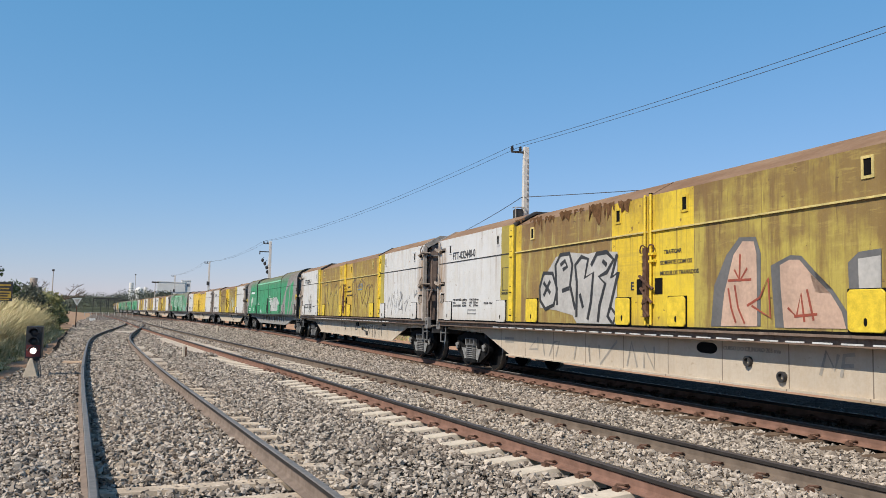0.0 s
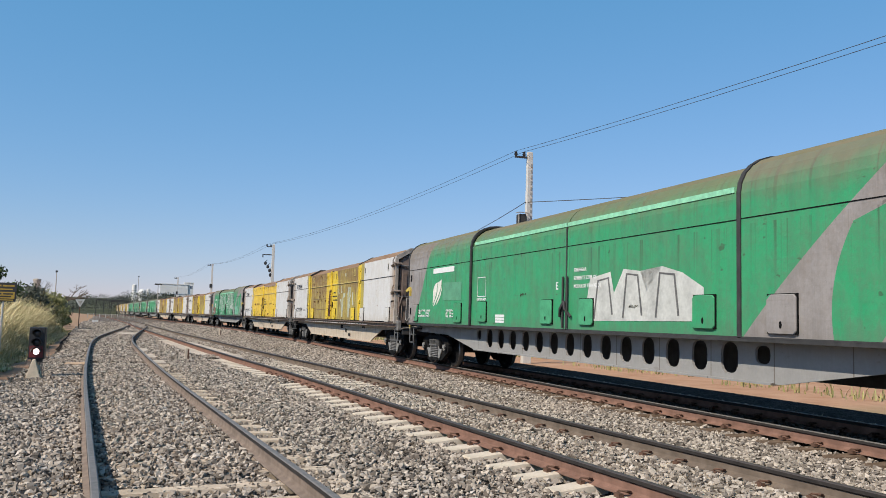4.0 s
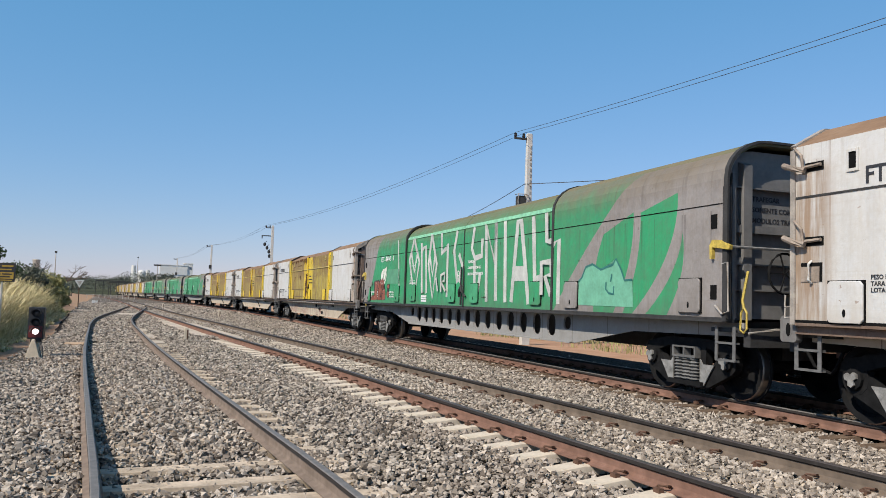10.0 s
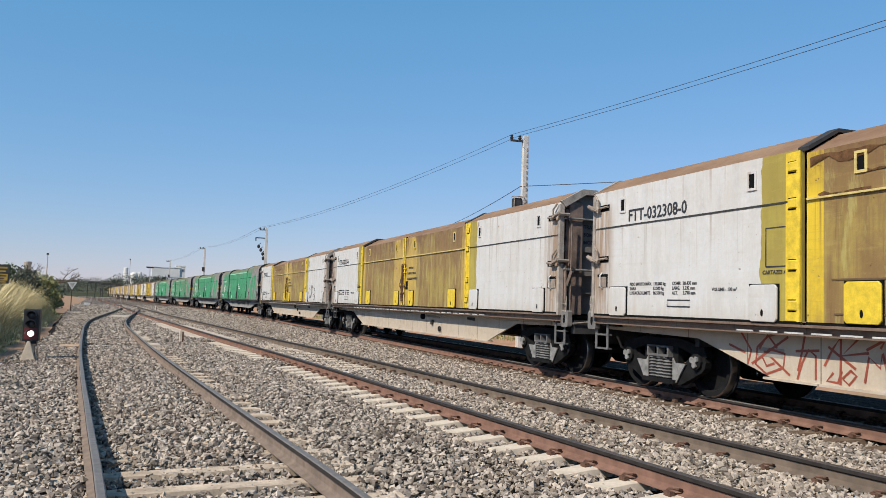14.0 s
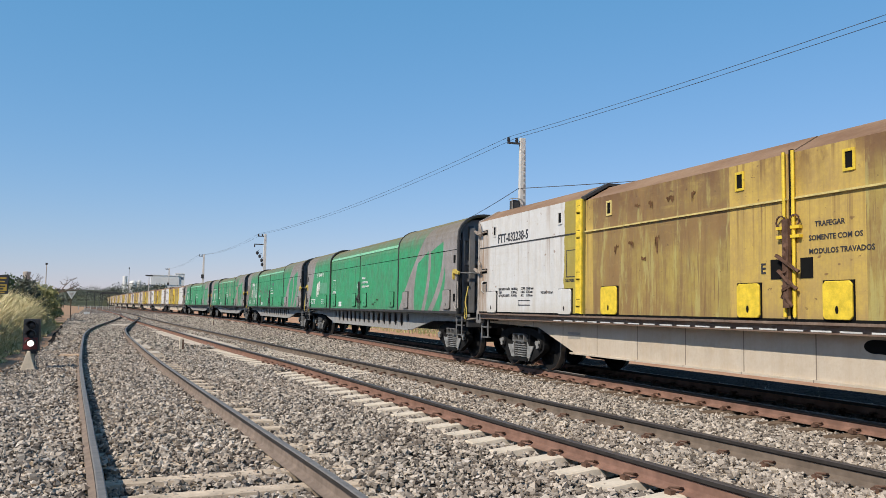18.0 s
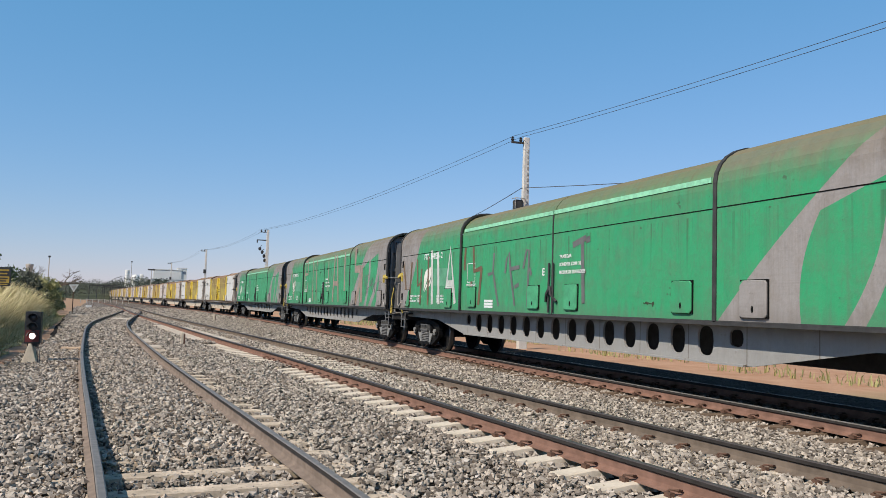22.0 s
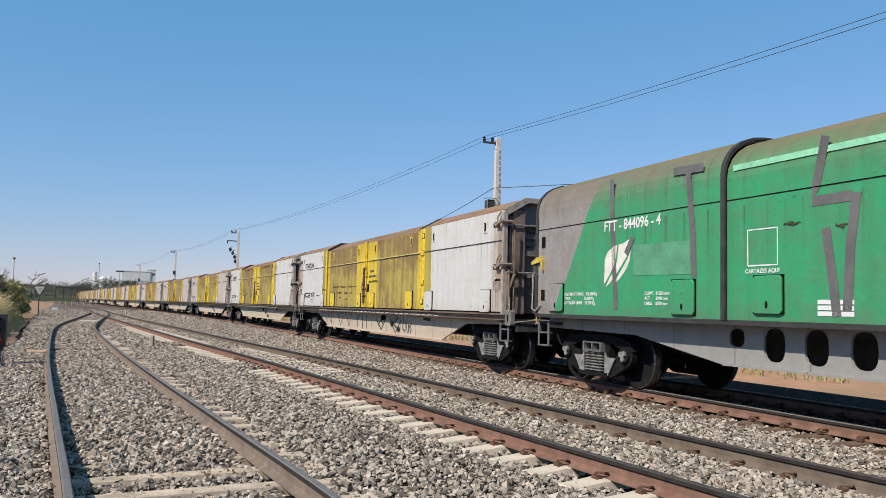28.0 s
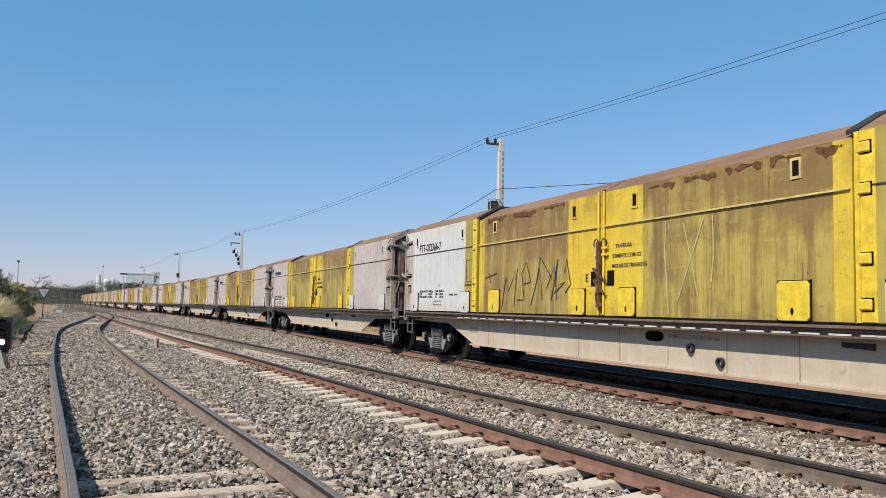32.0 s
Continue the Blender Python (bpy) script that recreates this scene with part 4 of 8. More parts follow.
def white_wagon():
    """The boxy wagon: white end modules, yellow middle doors, rusty roof."""
    root = tagged(new("sliding_door_wagon"), "white and yellow sliding-wall freight wagon with a rusty roof", "freight wagon", "wagons of the train")
    h = HALF_W
    underframe(root, h, CREAM_BEAM, 0.47)
    for s in (-1, 1):
        bogie(root, s * 8.8)
        end_fittings(root, s * h, s, False)
    for a, b, prof, mat, nm in ((-h, -5.23, BOXY, WHITE, "end_module"), (-5.17, -0.03, INNER, OLIVE, "door_module"), (0.03, 5.17, INNER, OLIVE, "door_module"), (5.23, h, BOXY, WHITE, "end_module")):
        panel = part(nm + "_wall", shell(prof, a, b, [(0, 1)]), mat, root)
        part(nm + "_rear_wall", shell(prof, a, b, [(4, 5)]), mat, root)
        roof = shell(prof, a, b, [(1, 4)])
        part("roof", roof, ROOF_RUST, root, "rust-brown dusty roof")
        yf = prof[0][0]
        trim = WHITE_WHOLE if nm == "end_module" else YELLOW_TRIM
        bm = bmesh.new()
        box(bm, a + 0.02, b - 0.02, yf - 0.01, yf + (0.01 if nm == "end_module" else 0.035), 2.805, 2.83)
        part("rib", bm, DARK if nm == "end_module" else RIB_CREAM, panel)
        bm = bmesh.new()
        box(bm, a, b, yf - 0.01, yf + 0.012, 1.225, 1.262)
        part("bottom_seal", bm, HOLE, panel)
        d = 1 if a >= 0 else -1
        for x, vx in ((0.76, 0.94), (4.3, 4.34)) if nm == "door_module" else ((5.88, 6.13), (9.42, 9.33)):
            x, vx = x * d, vx * d
            locker(panel, x, yf, 1.24 if nm == "end_module" else 1.26, *((0.52, 0.5) if nm == "end_module" or abs(x) > 4 else (0.44, 0.47)), trim)
            x = vx
            bm = bmesh.new()
            box(bm, x - 0.055, x + 0.055, yf - 0.01, yf + 0.006, 3.08, 3.28)
            part("air_vent", bm, HOLE, panel)
            bm = bmesh.new()
            for q in (-0.09, 0.055):
                box(bm, x + q, x + q + 0.035, yf, yf + 0.014, 3.045, 3.315)
            box(bm, x - 0.055, x + 0.055, yf, yf + 0.02, 3.28, 3.315)
            box(bm, x - 0.055, x + 0.055, yf, yf + 0.02, 3.045, 3.08)
            part("vent_frame", bm, RIB_CREAM if nm == "door_module" and abs(x) > 4 else mat if nm == "door_module" else WHITE_WHOLE, panel)
    # hinge posts with knuckles where the modules meet
    for s in (-1, 1):
        bm = bmesh.new()
        box(bm, s * 5.37 - 0.13, s * 5.37 + 0.13, 1.61, 1.624, 1.27, 3.46)
        box(bm, s * 5.27 - 0.03, s * 5.27 + 0.03, 1.61, 1.645, 1.26, 3.46)
        post = part("guide_post", bm, YELLOW_TRIM, root, "yellow guide post")
        for z in (1.4, 1.92, 2.72, 3.2):
            bm = bmesh.new()
            box(bm, s * 5.36 - 0.1, s * 5.36 + 0.1, 1.62, 1.626, z - 0.015, z + 0.145)
            part("knuckle_gap", bm, HOLE, post)
            bm = bmesh.new()
            box(bm, s * 5.36 - 0.085, s * 5.36 + 0.085, 1.62, 1.66, z, z + 0.13)
            part("knuckle", bm, YELLOW_TRIM, post, bevel=0.015)
        bm = bmesh.new()
        prev = None
        for (y, z) in BOXY[1:5]:
            pair = [bm.verts.new((s * 5.2 + dx, y * 1.006, z + 0.02)) for dx in (-0.09, 0.09)] + [bm.verts.new((s * 5.2 + dx, y, z - 0.03)) for dx in (0.09, -0.09)]
            if prev:
                for k in range(4):
                    bm.faces.new((prev[k], prev[(k + 1) % 4], pair[(k + 1) % 4], pair[k]))
            else:
                bm.faces.new(pair)
            prev = pair
        bm.faces.new(prev[::-1])
        part("roof_strip", bm, DARK, root)
    # middle seam, locking bars and mechanism
    bm = bmesh.new()
    box(bm, -0.03, 0.03, 1.55, 1.59, 1.24, 3.47)
    part("door_seam", bm, HOLE, root)
    bm = bmesh.new()
    for x in (-0.08, 0.08):
        tube(bm, [(x, 1.63, 1.28), (x, 1.63, 3.44)], 0.024, 6)
    for z in (2.3, 2.42):
        box(bm, -0.2, 0.2, 1.6, 1.66, z, z + 0.04)
    lock = part("locking_gear", bm, YELLOW_TRIM, root, "yellow upright locking bars")
    for x in (-0.36, 0.16):
        bm = bmesh.new()
        box(bm, x, x + 0.2, 1.594, 1.606, 1.78, 2.04)
        part("lock_recess", bm, HOLE, lock)
    bm = bmesh.new()
    for k in range(7):
        x, z = random.uniform(-0.2, 0.2), 1.42 + k * 0.11
        tube(bm, [(x, 1.66, z), (x * 0.3, 1.71, z + 0.1), (-x, 1.67, z + random.uniform(0.1, 0.3))], 0.028, 5)
    box(bm, -0.05, 0.05, 1.64, 1.7, 1.4, 2.55)
    for k in range(2):
        c = Vector((-0.12 + 0.24 * k, 1.65, 2.52))
        tube(bm, [c + Vector((0.08 * math.cos(a * math.tau / 10), 0, 0.08 * math.sin(a * math.tau / 10))) for a in range(11)], 0.013, 4)
    part("lock_linkage", bm, RUST, lock, "rusted lock linkage")
    # openings in the beam
    bm = bmesh.new()
    ring = [(-1.07 + 0.16 * math.cos(a) + 0.08 * (1 if math.cos(a) > 0 else -1), 0.95 + 0.085 * math.sin(a)) for a in [k * math.tau / 20 for k in range(20)]]
    slab(bm, ring, 1.3, 1.306)
    part("beam_opening", bm, HOLE, root)
    for x, z in ((-2.0, 0.8), (-2.65, 0.63)):
        bm = bmesh.new()
        lathe(bm, [(0.07, 1.26), (0.075, 1.36), (0.05, 1.36), (0.05, 1.28)], 12, "Y", (x, 0, z))
        part("pipe_end", bm, DARK, root)
    # white bars: light showing through the gaps under the sill, put on as paint
    for k in range(-14, 15):
        bm = bmesh.new()
        box(bm, k * 0.45 - 0.16, k * 0.45 + 0.16, 1.575, 1.585, 1.104, 1.125)
        part("sill_slot", bm, WHITE_TRIM, root)
    bm = bmesh.new()
    slab(bm, [(-5.2, 0.94), (-4.75, 0.96), (-4.75, 1.02), (-5.2, 1.02)], 1.3, 1.33)
    part("lamp_bracket", bm, DARK, root)
    return root


def pierced_beam(bm, h, y0, y1):
    """The green wagon's belly beam with oval openings cut right through."""
    low, top, n = 0.61, 1.18, 16
    for q in (-1, 1):
        slab(bm, [(q * x, z) for x, z in ((5.536, low), (5.536, top), (h, top), (h, 0.98), (7.57, 0.94))][::q], y0, y1)
    for k in range(-8, 8):
        x0, x1 = 0.692 * k, 0.692 * (k + 1)
        cx = (x0 + x1) / 2
        hw, hh, cz = (0.15, 0.13, 1.0) if k in (-8, 7) else (0.19, 0.23, 0.93)
        rings = []
        for y in (y0, y1):
            hole, edge = [], []
            for i in range(n):
                a = i * math.tau / n
                c, d = math.cos(a), math.sin(a)
                hole.append((cx + hw * math.copysign(abs(c) ** 0.72, c), cz + hh * math.copysign(abs(d) ** 0.72, d)))
                m = max(abs(c), abs(d))
                ex, ez = c / m, d / m
                if i % 4 == 2:
                    ex, ez = math.copysign(1, c), math.copysign(1, d)
                edge.append((cx + ex * 0.346, top + (ez - 1) * (top - cz) if ez > 0 else cz + ez * (cz - low)))
            rings.append([[bm.verts.new((x, y, z)) for x, z in r] for r in (hole, edge)])
        for i in range(n):
            j = (i + 1) % n
            for hole, edge in rings:
                bm.faces.new((hole[i], hole[j], edge[j], edge[i]))
            bm.faces.new((rings[0][0][i], rings[0][0][j], rings[1][0][j], rings[1][0][i]))


def green_wagon():
    """The round-roofed green wagon with oval openings in its beam."""
    root = tagged(new("round_roofed_wagon"), "green round-roofed sliding-wall freight wagon with grey ends", "freight wagon", "wagons of the train")
    h = HALF_G
    for s in (1, -1):
        bm = bmesh.new()
        pierced_beam(bm, h, s * 1.24, s * 1.28)
        box(bm, -(h - 5.0), h - 5.0, s * 1.2, s * 1.34, 0.595, 0.625)
        part("side_beam", bm, GREY_BEAM, root, "grey fish-bellied beam with oval openings")
        bm = bmesh.new()
        box(bm, -h, h, s * 1.40, s * 1.61, 1.18, 1.225)
        part("side_sill", bm, DARK, root)
    bm = bmesh.new()
    box(bm, -h + 0.3, h - 0.3, -0.3, 0.3, 0.62, 1.1)
    box(bm, -h + 0.3, h - 0.3, -1.22, 1.22, 1.1, 1.2)
    part("centre_sill", bm, DARK, root)
    for s in (-1, 1):
        bogie(root, s * 8.97)
        end_fittings(root, s * h, s, True)
    sq = len(ROUND)
    for a, b, prof, mat, nm in ((-h, -5.12, ROUND, GREEN_NEAR, "end_module"), (-5.08, -0.02, ROUND_IN, GREEN_DOOR, "door_module"), (0.02, 5.08, ROUND_IN, GREEN_DOOR, "door_module"), (5.12, h, ROUND, GREEN_FAR, "end_module")):
        panel = part(nm + "_wall", shell(prof, a, b, [(0, 4)]), mat, root)
        part(nm + "_rear_wall", shell(prof, a, b, [(sq - 5, sq - 1)]), mat, root)
        part("roof", shell(prof, a, b, [(4, sq - 5)]), ROOF_GREEN, root, "dusty brown-green curved roof")
        yf = prof[0][0]
        bm = bmesh.new()
        box(bm, a + 0.01, b - 0.01, yf - 0.01, yf + 0.006, 2.9, 2.915)
        part("rib", bm, HOLE, panel)
        bm = bmesh.new()
        box(bm, a, b, yf - 0.01, yf + 0.012, 1.225, 1.25)
        part("bottom_seal", bm, DARK, panel)
        if nm == "end_module":
            for x in (9.62, 5.93):
                locker(panel, x * (1 if a > 0 else -1), yf, 1.3, 0.52, 0.52, mat)
        else:
            for x in (4.3, 0.82):
                locker(panel, x * (1 if a > 0 else -1), yf, 1.34, 0.5, 0.5, mat if x > 1 else PALE_GREEN)
    for x, prof in ((-h, ROUND), (-5.1, ROUND), (5.1, ROUND), (h, ROUND)):
        bm = bmesh.new()
        prev = None
        for (y, z) in prof:
            pair = [bm.verts.new((x + dx, y * 1.012, z + (0.015 if z > 1.3 else 0))) for dx in (-0.04, 0.04)] + [bm.verts.new((x + dx, y * 0.99, z - 0.02)) for dx in (0.04, -0.04)]
            if prev:
                for k in range(4):
                    bm.faces.new((prev[k], prev[(k + 1) % 4], pair[(k + 1) % 4], pair[k]))
            else:
                bm.faces.new(pair)
            prev = pair
        bm.faces.new(prev[::-1])
        part("arched_rim", bm, DARK, root)
    bm = bmesh.new()
    for x in (-0.09, 0.09):
        tube(bm, [(x, 1.6, 1.27), (x, 1.6, 2.3)], 0.022, 6)
    box(bm, -0.02, 0.02, 1.55, 1.575, 1.25, 3.3)
    for x, z in ((-0.25, 1.5), (0.2, 1.5)):
        tube(bm, [(x, 1.6, z), (x * 0.4, 1.66, z + 0.15), (0, 1.62, z + 0.3)], 0.03, 6)
    part("locking_gear", bm, DARK, root)
    bm = bmesh.new()
    box(bm, -4.95, -0.03, 1.50, 1.562, 3.31, 3.39)
    box(bm, 0.03, 4.95, 1.50, 1.562, 3.31, 3.39)
    part("gutter_strip", bm, plain("pale_green_strip", (0.26, 0.6, 0.38), 0.6, 0, 0.3, 7), root)
    return root


WHITE_WAGON, GREEN_WAGON = white_wagon(), green_wagon()
ORDER = "wwgwwgwwwggggwwwwwwwwwwwwwwwww"
PITCH = {"w": 21.869, "g": 22.452}
# the middle of each wagon along the way at the start
MIDDLES, reach = [], 22.053 - 21.869
for letter in ORDER:
    MIDDLES.append(reach + PITCH[letter] / 2)
    reach += PITCH[letter]
MIDDLES[4] += 0.17
WAGONS = []
for i, letter in enumerate(ORDER):
    model = WHITE_WAGON if letter == "w" else GREEN_WAGON
    WAGONS.append(copy_thing(model, Matrix()))
for model in (WHITE_WAGON, GREEN_WAGON):
    for o in [*model.children_recursive, model]:
        bpy.data.objects.remove(o)

# how the train slows: metres per second every two seconds
SPEED = (10.367, 10.245, 10.166, 10.104, 10.146, 9.957, 9.785, 9.660, 9.571, 9.555, 9.496, 9.426, 9.412, 9.284, 9.105, 8.961, 8.794)


def rolled(t):
    d, j = 0.0, 0
    while j < 16 and t > j * 2:
        u = min(t - j * 2, 2.0)
        d += SPEED[j] * u + (SPEED[j + 1] - SPEED[j]) * u * u / 4
        j += 1
    return d


def wagon_pose(i, t):
    s = MIDDLES[i] - rolled(t)
    b = 8.65
    x0, y0, _ = along(s - b, GAUGE / 2)
    x1, y1, _ = along(s + b, GAUGE / 2)
    a = math.atan2(y1 - y0, x1 - x0)
    return Matrix.Translation(((x0 + x1) / 2, (y0 + y1) / 2, 0.0)) @ Matrix.Rotation(a, 4, "Z")


# ---- sleepers ----
def sleeper_mesh(half, name, mat, timber=False):
    """A tie across the track, lower in the middle and at its ends; x runs across."""
    bm = bmesh.new()
    tops = [(-half, -0.2), (-half + 0.22, -0.18), (-0.98, -0.165), (-0.68, -0.165), (-0.35, -0.18), (0.35, -0.18), (0.68, -0.165), (0.98, -0.165), (half - 0.22, -0.18), (half, -0.2)]
    if timber:
        tops = [(-half, -0.19), (-0.9, -0.18), (0.9, -0.178), (half, -0.19)]
    rings = []
    for x, z in tops:
        rings.append([bm.verts.new(p) for p in ((x, -0.14, -0.38), (x, -0.105, z), (x, 0.105, z), (x, 0.14, -0.38))])
    for a, b in zip(rings, rings[1:]):
        for k in range(3):
            bm.faces.new((a[k], b[k], b[k + 1], a[k + 1]))
    bm.faces.new(rings[0]), bm.faces.new(rings[-1][::-1])
    return done(bm, name, mat, 0.0 if timber else 0.012)


def clip_mesh():
    """A bent spring clip with its shoulder."""
    bm = bmesh.new()
    tube(bm, [(-0.05, 0.07, -0.15), (-0.06, 0.02, -0.115), (-0.02, -0.05, -0.11), (0.03, -0.03, -0.12), (0.035, 0.04, -0.13)], 0.012, 5)
    box(bm, -0.1, -0.05, -0.04, 0.04, -0.17, -0.13)
    return done(bm, "clip", RUST)


CONCRETE_TIE, TIMBER_TIE = sleeper_mesh(1.33, "sleeper", CONCRETE), sleeper_mesh(1.35, "sleeper", TIMBER, True)
PALE_TIE = sleeper_mesh(1.4, "sleeper", plain("pale_worn_timber", (0.5, 0.4, 0.3), 0.9, 0, 0.45, 4), True)
CLIP = clip_mesh()


def sleepers(thing, line, y0, y1, step, me, clips_to, skew=0.0):
    pts = [p for p in line if y0 - 2 < p[1] < y1 + 2]
    k = 0
    y = y0
    while y < y1:
        x = float(np.interp(y, [p[1] for p in pts], [p[0] for p in pts]))
        t = float(np.interp(y, [p[1] for p in pts], [p[2] for p in pts]))
        tie = part("sleeper", me, None, thing)
        tie.matrix_local = Matrix.Translation((x, y, random.uniform(-0.006, 0.004))) @ Matrix.Rotation(t + random.uniform(-0.012, 0.012) + skew, 4, "Z")
        if y < clips_to:
            for rx, flip in ((-GAUGE / 2 - 0.07, 0), (-GAUGE / 2 + 0.07, 180), (GAUGE / 2 - 0.07, 0), (GAUGE / 2 + 0.07, 180)):
                c = part("clip", CLIP, None, tie)
                c.matrix_local = Matrix.Translation((rx, 0, 0)) @ Matrix.Rotation(radians(flip), 4, "Z")
        y += step
    return thing


sleepers(MIDDLE_TRACK, MIDDLE, 3.86, 64, 0.605, CONCRETE_TIE, 22)
sleepers(LOOP_TRACK, LOOP, 4.2, 34, 0.66, PALE_TIE, 0)
sleepers(TRAIN_TRACK, TRAIN, 3.5, 32, 0.6, TIMBER_TIE, 22)


# ---- ballast stones ----
LX, LY = np.array([p[0] for p in LOOP]), np.array([p[1] for p in LOOP])
MX, MY = np.array([p[0] for p in MIDDLE]), np.array([p[1] for p in MIDDLE])
TX, TY = np.array([p[0] for p in TRAIN]), np.array([p[1] for p in TRAIN])


# concrete slabs laid along the tracks: which track, from and to across it, from and to along it
SLABS = (("middle", (-1.42, -0.95), 30.4, 47.0), ("middle", (-0.62, 0.12), 29.0, 44.5), ("loop", (-0.72, 0.72), 25.0, 25.5), ("loop", (0.95, 1.3), 28.9, 31.2), ("loop", (0.95, 1.38), 25.9, 27.3), ("loop", (1.0, 1.32), 33.4, 36.0), ("loop", (-0.6, 0.6), 56.5, 62.0))


def laid_slab(side, across, y0, y1):
    """A worn slab that follows its track."""
    lx, ly = (LX, LY) if side == "loop" else (MX, MY)
    n = max(2, int((y1 - y0) / 2) + 1)
    bm = bmesh.new()
    rings = []
    for k in range(n + 1):
        y = y0 + (y1 - y0) * k / n
        x = float(np.interp(y, ly, lx))
        rings.append([bm.verts.new((x + c, y, z)) for c, z in ((across[0], -0.3), (across[0], -0.172), (across[1], -0.172), (across[1], -0.3))])
    for p, q in zip(rings, rings[1:]):
        for k in range(4):
            bm.faces.new((p[k], p[(k + 1) % 4], q[(k + 1) % 4], q[k]))
    bm.faces.new(rings[0][::-1]), bm.faces.new(rings[-1])
    tagged(new("concrete_slab", done(bm, "concrete_slab", SLAB_GREY, 0.008)), "pale dusty concrete slab laid beside the rail", "slab", "slabs along the tracks")


SLAB_GREY = plain("dusty_slab_concrete", (0.5, 0.42, 0.335), 0.9, 0, 0.35, 2.5)
for slab_row in SLABS:
    laid_slab(*slab_row)


def bed_height(x, y):
    """How high the stones lie: heaped over the sleepers, low where their ends show."""
    z = np.full_like(x, -0.205)
    a = x - np.interp(y, LY, LX)
    z = np.where(np.abs(a) < 0.75, np.interp(y, [7.3, 8.3, 24.9, 25.1, 25.6, 25.8], [-0.212, -0.165, -0.165, -0.235, -0.235, -0.165]), z)
    z = np.where((a > 0.9) & (a < 1.4) & (y > 8.5) & (y < 30), np.where(np.sin(y * 1.3) > -0.2, -0.225, -0.2), z)
    z = np.where((a < -0.9) & (a > -1.5), -0.165, z)
    m = x - np.interp(y, MY, MX)
    z = np.where((np.abs(m) < 0.75) & ((y < 17) | (y > 27)), -0.17, z)
    z = np.where((np.abs(m) < 0.75) & (y > 17) & (y < 27), -0.2, z)
    z = np.where((m < -0.85) & (m > -1.42), np.where(y < 46, -0.232, -0.2), z)
    # heaps over the sleeper ends, hollows round the laid slabs
    z = np.where((m < -0.85) & (m > -1.42) & (((y > 18.7) & (y < 20.2)) | ((y > 28.4) & (y < 30.3))), -0.165, z)
    for side, of, y0, y1 in SLABS:
        lo, hi = of
        d = a if side == "loop" else m
        z = np.where((d > lo - 0.02) & (d < hi + 0.02) & (y > y0 - 0.02) & (y < y1 + 0.02), -0.3, z)
    t = x - np.interp(y, TY, TX)
    z = np.where(np.abs(t) < 0.75, -0.2, z)
    z = np.where((t < -0.9) & (t > -1.5), -0.225, z)
    return z


